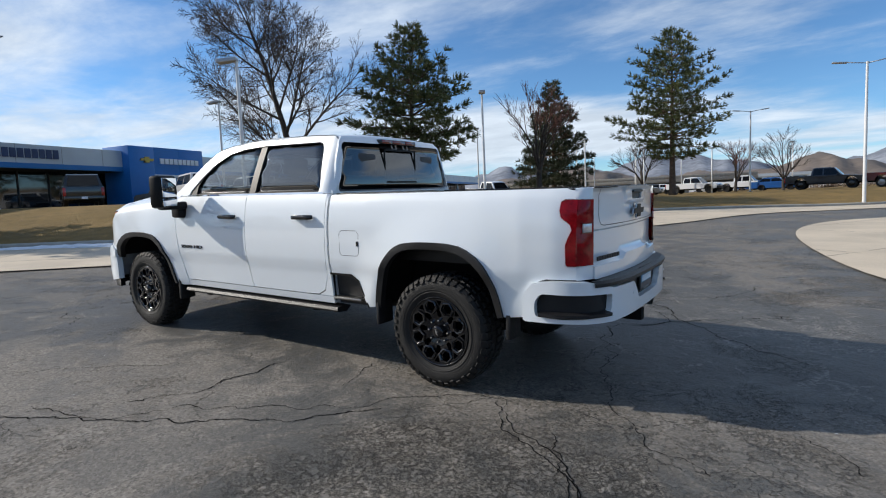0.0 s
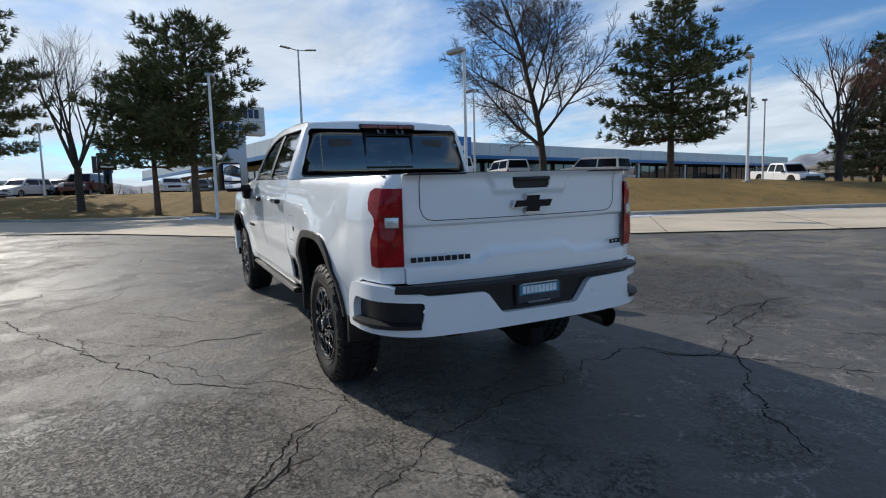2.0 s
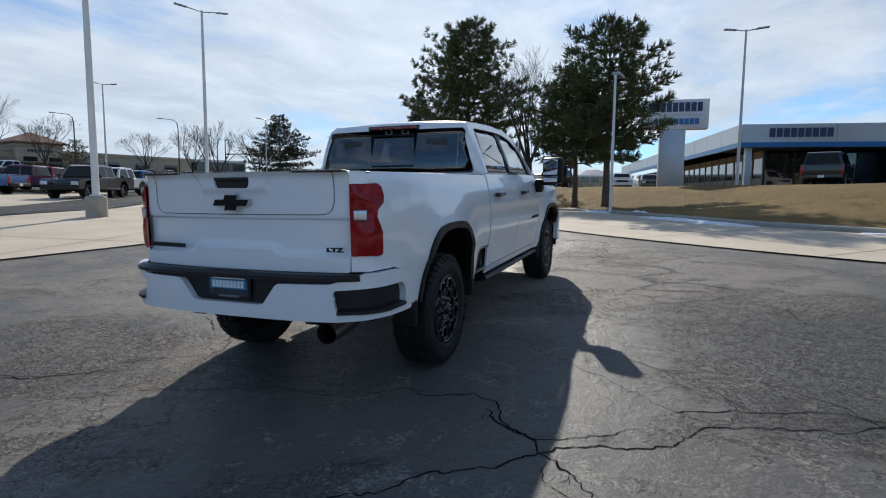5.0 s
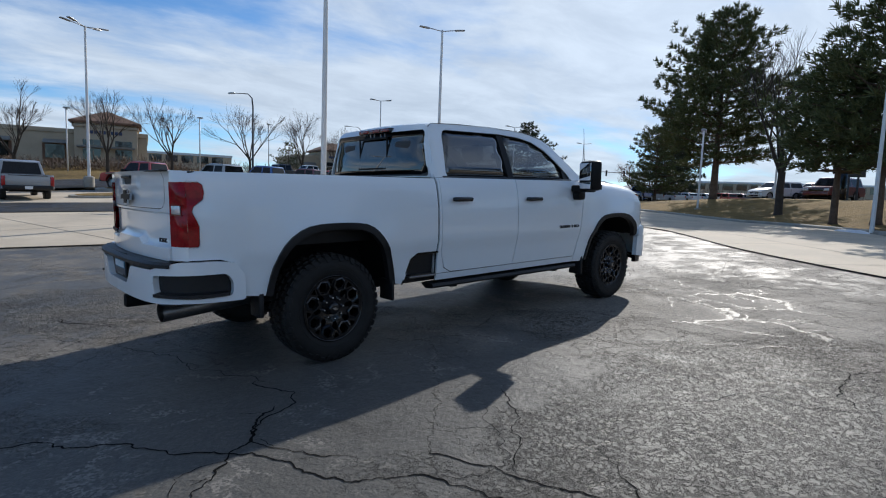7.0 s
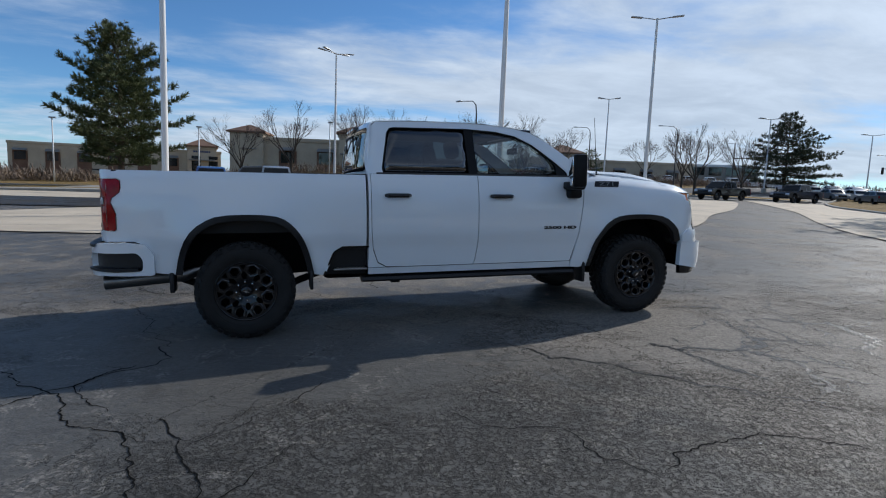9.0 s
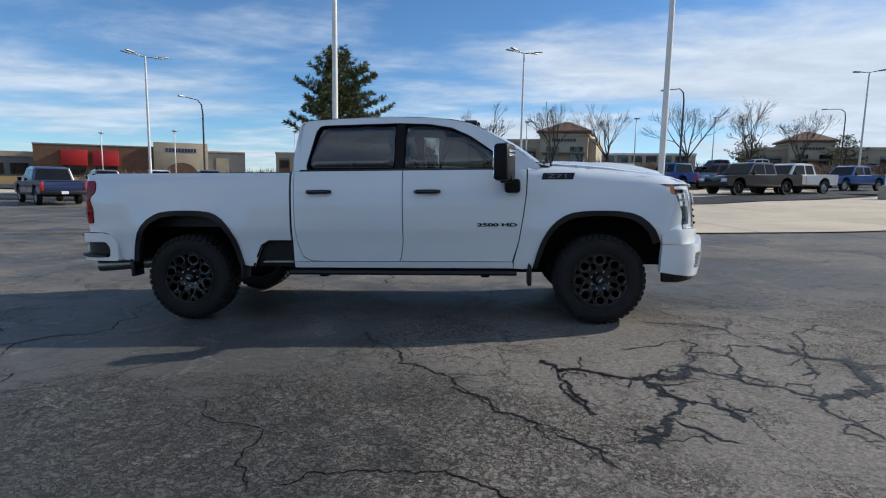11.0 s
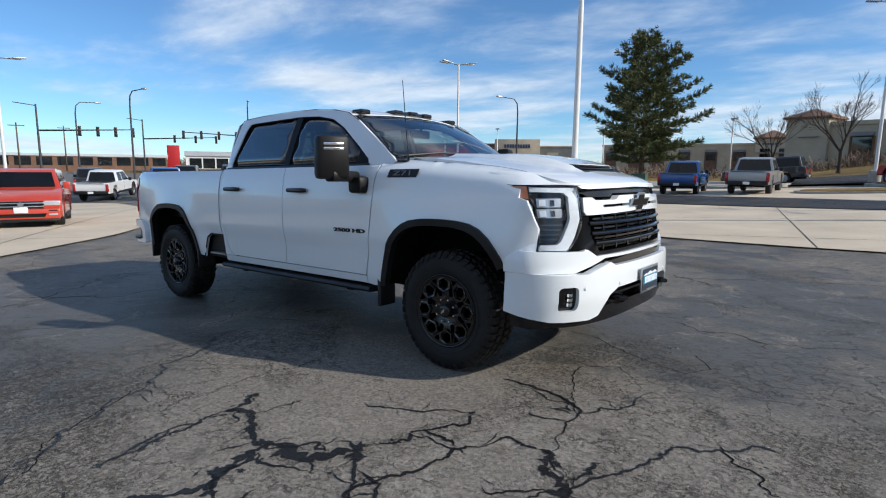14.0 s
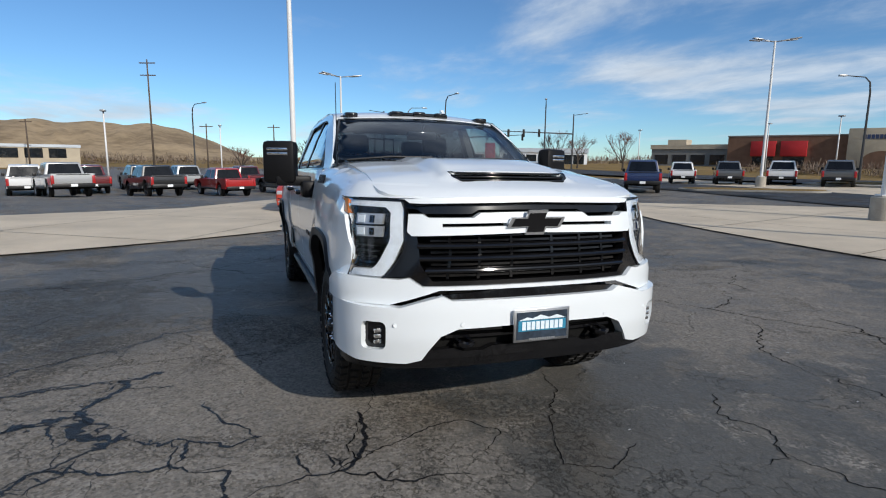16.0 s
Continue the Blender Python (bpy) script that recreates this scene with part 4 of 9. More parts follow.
        zs = [0.976 + i * (1.40 - 0.976) / 14 for i in range(15)]
        for z in zs:
            yo = body_y(-3.098, z) + 0.010
            for j in range(7):
                t = j / 6
                yy = yo + (0.803 - yo) * t ** 1.15
                bulge = math.sin(math.pi * (z - 0.976) / 0.214) if z < 1.19 else math.sin(math.pi * (z - 1.25) / 0.15) if z > 1.25 else -0.4
                rear.v.append((-3.098 - 0.078 * t ** 0.8 - 0.013 * bulge * math.sin(math.pi * min(1, t + 0.15)), sg * yy, z))
        for i in range(14):
            for j in range(6):
                a = i * 7 + j
                rear.f.append((a, a + 1, a + 8, a + 7))
                rear.s.append(True)
        part("rear_lens", rear, M_RED, lamp)
        skew = pose(-3.146, sg * 0.856, 0, 0, 0, sg * -27)
        part("reversing_lens", Shape().box(-0.012, -0.038, 1.190, 0.0, 0.038, 1.246, skew, 0.003), M_SILVER, lamp, "clear reversing lamp segment")
        for z in (1.185, 1.25):
            part("lens_rib", Shape().box(-0.012, -0.052, z - 0.003, 0.0, 0.052, z + 0.003, skew), M_REDDARK, lamp)
        for z0, z1 in ((0.882, 0.974), (1.402, 1.476)):
            post, n0 = Shape(), 0
            for z in (z0, (z0 + z1) / 2, z1):
                yo = body_y(-3.097, z) - 0.001
                for j in range(7):
                    t = j / 6
                    post.v.append((-3.096 - 0.075 * t ** 0.8, sg * (yo + (0.802 - yo) * t ** 1.15), z))
            post.f += [(n0 + i * 7 + j, n0 + i * 7 + j + 1, n0 + i * 7 + j + 8, n0 + i * 7 + j + 7) for i in range(2) for j in range(6)]
            post.s += [True] * 12
            part("bed_corner", post, M_WHITE, bed)
        part("lamp_back", Shape().box(-3.085, sg * 0.84 - 0.045, 0.95, -3.0, sg * 0.84 + 0.045, 1.42), M_WHITE, bed)
        # tow mirror
        tm = Matrix.Translation((1.11, sg * 1.20, 0)) @ Matrix.Rotation(sg * radians(20), 4, "Z") @ Matrix.Translation((-1.11, sg * -1.20, 0))
        mir = part("mirror_head", Shape().box(1.050, sg * 1.205 - 0.125, 1.365, 1.185, sg * 1.205 + 0.125, 1.690, tm, 0.032), M_SATIN, tk, "black towing mirror housing")
        part("mirror_face", Shape().box(1.041, sg * 1.205 - 0.100, 1.475, 1.052, sg * 1.205 + 0.100, 1.665, tm, 0.004), M_MIRROR, mir, "mirror glass")
        part("mirror_face", Shape().box(1.041, sg * 1.205 - 0.100, 1.385, 1.052, sg * 1.205 + 0.100, 1.462, tm, 0.004), M_MIRROR, mir, "mirror glass")
        for k in range(2):
            part("mirror_lamp", Shape().box(1.178, sg * 1.215 - 0.075, 1.580 + 0.034 * k, 1.190, sg * 1.215 + 0.085, 1.602 + 0.034 * k, tm, 0.004), M_REFL, mir, "silver marker lamp strip")
        part("mirror_arm", Shape().box(1.075, min(sg * 0.98, sg * 1.25), 1.345, 1.185, max(sg * 0.98, sg * 1.25), 1.425, None, 0.02), M_SATIN, mir)
        part("mirror_foot", Shape().box(1.12, min(sg * 0.945, sg * 1.065), 1.255, 1.265, max(sg * 0.945, sg * 1.065), 1.385, None, 0.028), M_SATIN, mir)
        # side lettering and badges
        way = "left" if sg > 0 else "right"
        yb = body_y(1.07, 0.955)
        for word, shift in (("2500", 0.080), ("HD", -0.120)):
            lettering(word, 0.029, facing(1.045 + shift * (1 if sg > 0 else -1), sg * (yb + 0.004), 0.955, way), fd, M_TYPE, "model_lettering", 2.45, 0.003, 0.0016)
        badge = part("fender_badge", Shape().prism([(-0.155, -0.031), (0.135, -0.031), (0.155, 0.031), (-0.135, 0.031)], -0.004, 0.004), M_TYPE, tk, "black parallelogram badge")
        yb = body_y(1.615, 1.405)
        badge.matrix_local = facing(1.615, sg * (yb + 0.006), 1.405, way) @ pose(0, 0, 0, -14 if sg < 0 else -14, 0, 0)
        lettering("Z71", 0.036, pose(0, 0, 0.005), badge, M_GREYP, "badge_lettering", 2.4, 0.0015, 0.0)
        # roof drip line
        part("roof_gutter", ribbon([(x, z + 0.004) for x, z in house[3:11]], cab_side(sg, 0.003), 0.005), M_GAP, tk)
        # bed rail cap and inner wall
        part("bed_rail_cap", Shape().box(-3.07, min(sg * 0.80, sg * 0.868), 1.460, -0.935, max(sg * 0.80, sg * 0.868), 1.473, None, 0.008), M_TRIM, tk)
        part("bed_inner_wall", Shape().box(-3.06, min(sg * 0.79, sg * 0.81), 0.96, -0.96, max(sg * 0.79, sg * 0.81), 1.472), M_TRIM, tk)
    # fuel door on the left side, with its lock
    fdoor = part("fuel_door", ribbon(rounded(-1.285, 0.965, -1.075, 1.170, 0.035) + [rounded(-1.285, 0.965, -1.075, 1.170, 0.035)[0]], side(1), 0.0035, 0.0008), M_GAP, tk)
    part("fuel_door_pull", Shape().box(-1.282, body_y(-1.27, 1.07) - 0.004, 1.045, -1.262, body_y(-1.27, 1.07) + 0.006, 1.085, None, 0.004), M_GLOSS, fdoor)
    # bed
    part("bed_floor", Shape().box(-3.08, -0.80, 0.93, -0.96, 0.80, 0.97), M_TRIM, tk, "black bed floor")
    # front wall coloured black to stand for the shade in the cab gap
    part("bed_front_wall", Shape().box(-0.985, -0.86, 0.60, -0.965, 0.86, 1.455), M_TRIM, tk)
    part("cab_back", Shape().box(-0.93, -0.90, 0.60, -0.915, 0.90, 1.50), M_WHITE, tk)
    # roof
    def roof(x, y, off=0.0):
        z = table(((-0.92, 1.945), (-0.86, 1.992), (-0.78, 2.012), (-0.5, 2.028), (0.0, 2.036), (0.35, 2.028), (0.6, 2.003), (0.75, 1.970), (0.90, 1.918)), x - 0.06 * (1 - (y / 0.7) ** 2) * soft((x - 0.3) / 0.5))
        return Vector((x, y, z - 0.030 * abs(y / 0.70) ** 2.4 - off))
    rw = lambda x: min(glass_y(x, 1.985 if x < 0.45 else 1.955), 0.728)
    edge = [(x, rw(x) - 0.002) for x in (-0.86, -0.78, -0.6, -0.3, 0.0, 0.3, 0.5, 0.68, 0.80)]
    rf = part("roof", sheet([(-0.90, 0.0)] + edge + [(0.86, 0.55), (0.90, 0.3), (0.92, 0.0), (0.90, -0.3), (0.86, -0.55)] + [(x, -y) for x, y in reversed(edge)], roof, 0.07), M_WHITE, tk, "white painted roof")
    for y in (-0.60, -0.20, 0.0, 0.20, 0.60):
        p = roof(0.80 if abs(y) > 0.3 else 0.82, y)
        part("marker_lamp", Shape().box(p.x - 0.07, y - 0.055, p.z - 0.015, p.x + 0.06, y + 0.055, p.z + 0.028, None, 0.014), M_GLOSS, rf, "smoked roof marker lamp")
    part("marker_base", Shape().box(0.76, -0.27, 1.935, 0.86, 0.27, 1.985, None, 0.012), M_GLOSS, rf)
    p = roof(0.45, 0.40)
    part("antenna_fin", Shape().prism([(0.30, p.z - 0.01), (0.52, p.z - 0.01), (0.40, p.z + 0.02), (0.33, p.z + 0.075), (0.30, p.z + 0.075)], 0.385, 0.415, "y"), M_WHITE, rf, "white antenna fin")
    stop = part("high_brake_lamp", Shape().box(-0.955, -0.275, 1.915, -0.885, 0.275, 1.962, None, 0.012), M_GLOSS, tk, "black high brake lamp housing")
    part("brake_lens", Shape().box(-0.960, -0.095, 1.922, -0.95, 0.095, 1.955, None, 0.004), M_REDDARK, stop)
    for sg in S:
        part("cargo_lens", Shape().box(-0.960, sg * 0.18 - 0.075, 1.922, -0.95, sg * 0.18 + 0.075, 1.955, None, 0.004), M_REDDARK, stop)
    # back of the cab with the rear window
    def cab_rear(y, z, off=0.0):
        return Vector((-0.99 + 0.055 * soft((z - 1.5) / 0.5) + 0.05 * (z > 1.9) * soft((z - 1.9) / 0.1) + 0.05 * abs(y / 0.80) ** 4 + off, y, z))
    back_out = both([(0.0, 1.476), (0.858, 1.476), (0.855, 1.60), (0.808, 1.78), (0.752, 1.925), (0.70, 1.97), (0.0, 1.985)])
    rear_open = [(0.815, 1.488), (0.828, 1.510), (0.738, 1.895), (0.712, 1.916), (-0.712, 1.916), (-0.738, 1.895), (-0.828, 1.510), (-0.815, 1.488)]
    rear_open = [Vector(a).lerp(Vector(b), k / 24) for a, b in zip(rear_open, rear_open[1:] + rear_open[:1]) for k in (range(24) if (Vector(a) - Vector(b)).length > 0.3 else (0,))]
    rear_open = [(p.x, p.y) for p in rear_open]
    part("cab_rear_panel", sheet(back_out, cab_rear, 0.06, [rear_open]), M_WHITE, tk, "white painted cab back")
    rw_ob = part("rear_window", sheet(rear_open, lambda y, z, off=0.0: cab_rear(y, z) + Vector((0.006, 0, 0)), 0.06, (), 0.001), M_REARGLASS, tk, "dark tinted rear window", fix=False)
    fr = Shape()
    for y0 in (-0.235, 0.235):
        fr.box(-0.968, y0 - 0.006, 1.56, -0.955, y0 + 0.006, 1.87)
    fr.box(-0.975, -0.235, 1.855, -0.955, 0.235, 1.872).box(-0.985, -0.235, 1.555, -0.965, 0.235, 1.572)
    part("sliding_pane_frame", fr, M_SATIN, rw_ob)
    # windscreen
    def shield(u, v, off=0.0):
        top = Vector((0.925 - 0.115 * u * u, 0.705 * u, 1.925 - 0.018 * u * u))
        low = Vector((1.60 - 0.165 * u * u, 0.858 * u, 1.505))
        p = top.lerp(low, v)
        return p + Vector((0.03, 0, 0.03)) * (4 * v * (1 - v)) * 0.8
    ws = part("windscreen", sheet([(-1, 0), (1, 0), (1, 1), (-1, 1)], shield, 0.12, (), 0.001), M_SHIELD, tk, "clear laminated windscreen", fix=False)
    part("windscreen_border", sheet([(-1, 0), (1, 0), (1, 1), (-1, 1)], lambda u, v, off=0.0: shield(u, v) + Vector((0.003, 0, 0.003)), 0.08, [[(-0.978, 0.045), (0.978, 0.045), (0.980, 0.95), (-0.980, 0.95)]], 0.001), M_GLOSS, ws)
    cowl = Shape()
    for i in range(25):
        u = -1 + i / 12
        a = shield(u, 0.97)
        cowl.v += [(a.x - 0.02, a.y, a.z + 0.005), (a.x + 0.12, a.y * 1.0, 1.500 + 0.02 * (1 - u * u))]
    cowl.f += [(2 * i, 2 * i + 1, 2 * i + 3, 2 * i + 2) for i in range(24)]
    cowl.s += [True] * 24
    part("cowl_panel", cowl, M_TRIM, tk, "black plastic cowl panel")
    for y0, y1 in ((-0.70, -0.10), (0.0, 0.66)):
        a, b = shield(y0 / 0.8, 0.955) + Vector((0.02, 0, 0.02)), shield(y1 / 0.8, 0.90) + Vector((0.025, 0, 0.02))
        w = part("wiper", Shape().tube([a, a.lerp(b, 0.5) + Vector((0.015, 0, 0.015)), b], 0.009, 6), M_TRIM, ws, "black wiper arm and blade")
    lean = lambda z: -0.16 * max(0, z - 0.98) - 0.10 * max(0, z - 1.22)
    FR = Plan([(2.985, 0), (2.975, 0.3), (2.935, 0.54), (2.90, 0.63), (2.84, 0.74), (2.76, 0.845), (2.68, 0.91), (2.60, 0.938), (2.42, 0.962)], lean, lambda z: 0.045 * soft((1.0 - z) / 0.14) - 0.014 * soft((z - 1.15) / 0.12))
    # bonnet
    def hood(x, y, off=0.0):
        z = table(((1.45, 1.545), (1.6, 1.548), (1.9, 1.538), (2.2, 1.508), (2.45, 1.466), (2.62, 1.430), (2.74, 1.402), (2.84, 1.372), (2.90, 1.342), (2.95, 1.305)), x + 0.12 * (abs(y) / 0.78) ** 2)
        z -= 0.022 * (abs(y) / 0.78) ** 4
        ridge = soft((0.40 - abs(y)) / 0.07) * soft((2.62 - x) / 0.45)
        lip = soft((0.43 - abs(y)) / 0.07) * soft((2.71 - x) / 0.11) * soft((x - 1.90) / 0.50)
        return Vector((x, y, z + 0.026 * ridge + 0.034 * lip - off))
    hl = [(1.505, 0.79), (1.8, 0.795), (2.1, 0.792), (2.35, 0.782), (2.55, 0.780), (2.62, 0.784), (2.70, 0.772), (2.765, 0.735), (2.81, 0.66)]
    scoop = [(2.60, 0.365), (2.65, 0.35), (2.695, 0.31), (2.695, -0.31), (2.65, -0.35), (2.60, -0.365)]
    hd = part("bonnet", sheet([(1.66, 0.0), (1.64, 0.3), (1.58, 0.6)] + hl + [(2.862, 0.54), (2.902, 0.32), (2.918, 0.14), (2.922, 0.0), (2.918, -0.14), (2.902, -0.32), (2.862, -0.54)] + [(x, -y) for x, y in reversed(hl)] + [(1.58, -0.6), (1.64, -0.3)], hood, 0.036, [scoop]), M_WHITE, tk, "white painted bonnet with a power bulge")
    ins = part("bonnet_scoop", sheet(scoop, lambda x, y, off=0.0: hood(x, y) + Vector((-0.03, 0, -0.006)), 0.04, (), 0.05), M_SATIN, hd, "gloss black bonnet scoop insert")
    for k in range(3):
        x = 2.690 - 0.030 * k
        z = hood(x, 0).z
        part("scoop_slat", Shape().box(x - 0.03, -0.325, z - 0.007, x + 0.004, 0.325, z + 0.004, None, 0.003), M_GLOSS, ins)
    part("scoop_rim", ribbon(scoop + scoop[:1], hood, 0.018, 0.002), M_GLOSS, ins)
    for sg in S:
        # the edge above the lamp, rolled up to meet bonnet and fender
        brow = Shape()
        for i in range(25):
            p = FR.face(0.003)(sg * (0.60 + 0.0237 * i), 1.322)
            for k in range(7):
                t = k / 6
                x, y = p.x - 0.135 * t, abs(p.y) - 0.078 * t
                top = hood(x, min(y, 0.80)).z - 0.3 * max(0, y - 0.80) + 0.003
                brow.v.append((x, sg * y, p.z + (top - p.z) * math.sin(t * math.pi / 2) ** 0.9))
        brow.f += [(7 * i + j, 7 * i + j + 1, 7 * i + j + 8, 7 * i + j + 7) for i in range(24) for j in range(6)]
        brow.s += [True] * 144
        part("lamp_brow", brow, M_WHITE, tk, "white painted edge above the headlamp")
    part("radio_mast", Shape().tube([(1.56, -0.835, 1.50), (1.555, -0.835, 1.58), (1.51, -0.835, 2.10)], [0.012, 0.004, 0.0025], 8), M_GLOSS, tk, "thin black mast aerial")
    # front
    grille = both([(0.0, 0.895), (0.57, 0.895), (0.68, 0.975), (0.70, 1.30), (0.0, 1.335)])
    part("grille_back", sheet(grille, FR.face(-0.10), 0.08, (), 0.01), M_DARK, tk, "black grille void")
    frame = both([(0.0, 0.868), (0.575, 0.868), (0.655, 0.915), (0.780, 0.908), (0.702, 1.05), (0.688, 1.135), (0.0, 1.145)])
    hole = [(-0.535, 0.893), (0.535, 0.893), (0.615, 0.975), (0.63, 1.125), (-0.63, 1.125), (-0.615, 0.975)]
    part("grille_frame", sheet(frame, FR.face(-0.004), 0.06, [hole], 0.05), M_GRILLE, tk, "gloss black grille surround")
    for z, w in ((1.072, 0.63), (1.008, 0.62), (0.945, 0.585)):
        bar, n = Shape(), 30
        section = ((-0.035, 0.017), (-0.004, 0.017), (0.007, 0.011), (0.010, 0.003), (0.004, -0.008), (-0.035, -0.012))
        for i in range(n + 1):
            q = -w + 2 * w * i / n
            for off, dz in section:
                bar.v.append(tuple(FR.face(off)(q, z + dz)))
        bar.f += [(6 * i + j, 6 * i + j + 6, 6 * i + j + 7, 6 * i + j + 1) for i in range(n) for j in range(5)]
        bar.s += [True] * (5 * n)
        part("grille_bar", bar, M_GLOSS, tk, "gloss black grille bar")
    for z in (1.10, 1.04, 0.976, 0.918):
        part("grille_slat", sheet(both([(0.0, z - 0.006), (0.56, z - 0.006), (0.56, z + 0.006), (0.0, z + 0.006)]), FR.face(-0.035), 0.08, (), 0.03), M_GRILLE, tk)
    for s in (-0.46, -0.30, -0.12, 0.12, 0.30, 0.46):
        part("grille_post", sheet([(s - 0.008, 0.90), (s + 0.008, 0.90), (s + 0.008, 1.125), (s - 0.008, 1.125)], FR.face(-0.03), 0.08, (), 0.04), M_GRILLE, tk)
    top = both([(0.0, 1.262), (0.12, 1.262), (0.30, 1.262), (0.34, 1.240), (0.60, 1.240), (0.64, 1.262), (0.69, 1.265), (0.70, 1.312), (0.0, 1.340)])
    part("grille_upper", sheet(top, FR.face(-0.028), 0.06, (), 0.04), M_GRILLE, tk, "gloss black upper grille strip")
    part("bonnet_lip", sheet(both([(0.0, 1.304), (0.60, 1.294), (0.665, 1.296), (0.69, 1.314), (0.60, 1.324), (0.0, 1.335)]), FR.face(0.012), 0.06, (), 0.05), M_WHITE, hd, "white painted bonnet edge")
    part("upper_grille_line", ribbon([(s / 20, 1.300 - 0.02 * abs(s / 14) ** 2) for s in range(-13, 14)], FR.face(-0.022), 0.010), M_SATIN, tk)
    white = both([(0.0, 1.142), (0.655, 1.128), (0.675, 1.15), (0.672, 1.240), (0.60, 1.240), (0.57, 1.222), (0.34, 1.222), (0.30, 1.248), (0.0, 1.252)])
    slot_r = [(0.16, 1.178), (0.50, 1.174), (0.50, 1.192), (0.16, 1.196)]
    wb = part("grille_crossbar", sheet(white, FR.face(0.016), 0.05, [slot_r, [(-a, b) for a, b in reversed(slot_r)]], 0.05), M_WHITE, tk, "white painted grille crossbar")
    em = part("front_emblem", bowtie(0.30, 0.105, 0.010), M_SATIN, tk, "black cross emblem with a chrome edge")
    em.matrix_local = facing(2.980, 0, 1.197, "front") @ pose(0, 0, 0, 9, 0, 0)
    part("emblem_edge", bowtie(0.345, 0.135, 0.007), M_EDGE, em)
    # fascia between lamps and bumper
    fascia = both([(0.0, 0.848), (0.50, 0.848), (0.62, 0.806), (0.74, 0.769), (0.95, 0.774), (1.21, 0.780), (1.215, 0.86), (1.12, 0.915), (1.02, 0.912), (0.70, 0.903), (0.655, 0.912), (0.58, 0.868), (0.0, 0.868)])
    part("front_fascia", sheet(fascia, FR.face(0.018), 0.05, (), 0.04), M_WHITE, tk, "white painted front fascia")
    # bumper
    BP = Plan([(3.05, 0), (3.04, 0.3), (3.0, 0.57), (2.925, 0.77), (2.82, 0.905), (2.68, 0.975), (2.54, 0.997), (2.43, 1.0)], lambda z: -0.05 * max(0, 0.60 - z) * 4 - 0.12 * max(0, z - 0.76))
    bump = both([(0.0, 0.660), (0.44, 0.652), (0.53, 0.615), (0.58, 0.55), (0.62, 0.485), (0.70, 0.465), (0.98, 0.470), (1.06, 0.482), (1.18, 0.498), (1.315, 0.520), (1.325, 0.62), (1.315, 0.775), (1.10, 0.775), (0.95, 0.770), (0.74, 0.766), (0.62, 0.800), (0.52, 0.825), (0.47, 0.800), (0.0, 0.800)])
    fogs = [rounded(0.808, 0.540, 0.945, 0.690, 0.03, 3), [(-a, b) for a, b in reversed(rounded(0.808, 0.540, 0.945, 0.690, 0.03, 3))]]
    bp = part("front_bumper", sheet(bump, BP.face(), 0.03, fogs, 0.06), M_WHITE, tk, "white painted front bumper")
    part("bumper_slot", sheet(both([(0.0, 0.792), (0.50, 0.792), (0.56, 0.822), (0.0, 0.855)]), BP.face(-0.04), 0.06, (), 0.02), M_GLOSS, bp)
    for sg in S:
        q = BP.face(-0.035)
        fog = part("fog_lamp", sheet([(sg * a, b) for a, b in rounded(0.803, 0.534, 0.950, 0.696, 0.03, 3)], q, 0.04, (), 0.02), M_GLOSS, bp, "recessed black fog lamp pocket")
        for k in range(3):
            c = BP.face(-0.022)(sg * 0.862, 0.580 + 0.03 * k)
            part("fog_element", Shape().box(c.x - 0.012, c.y - 0.018, c.z - 0.011, c.x + 0.012, c.y + 0.018, c.z + 0.011, None, 0.004), M_REFL, fog)
        for s in (0.42, 0.76):
            c = BP.face(0.001)(sg * s, 0.675)
            part("parking_sensor", Shape().lathe([(0.0, 0.003), (0.010, 0.003), (0.012, 0.0)], "x", 12, Matrix.Translation(c)), M_WHITE, bp)
        hookp = BP.face(0.0)(sg * 0.40, 0.575)
        part("tow_hook", Shape().tube([hookp + Vector((-0.06, -0.03, 0)), hookp + Vector((0.01, -0.03, 0)), hookp + Vector((0.035, 0, 0)), hookp + Vector((0.01, 0.03, 0)), hookp + Vector((-0.06, 0.03, 0))], 0.017, 8), M_GLOSS, bp, "black tow hook")
    part("lower_grille", sheet(both([(0.0, 0.47), (0.64, 0.47), (0.60, 0.60), (0.48, 0.68), (0.0, 0.685)]), BP.face(-0.085), 0.06, (), 0.02), M_DARK, tk)
    for z in (0.635, 0.60):
        part("lower_slat", sheet(both([(0.0, z - 0.008), (0.50, z - 0.008), (0.50, z + 0.008), (0.0, z + 0.008)]), BP.face(-0.05), 0.08, (), 0.03), M_GRILLE, tk)
    part("skid_bar", sheet(both([(0.0, 0.49), (0.62, 0.485), (0.60, 0.535), (0.46, 0.545), (0.40, 0.525), (0.30, 0.525), (0.25, 0.548), (0.0, 0.548)]), BP.face(-0.015), 0.06, (), 0.05), M_GLOSS, tk, "gloss black skid bar")
    part("air_dam", sheet(both([(0.0, 0.435), (0.95, 0.425), (1.10, 0.415), (1.25, 0.420), (1.285, 0.54), (1.16, 0.52), (1.02, 0.51), (0.65, 0.50), (0.0, 0.50)]), BP.face(-0.03), 0.08, (), 0.05), M_GRILLE, tk, "black plastic air dam")
    plate(tk, (3.075, 0.005, 0.655), "front")
    for sg in S:
        headlamp(tk, FR, sg)
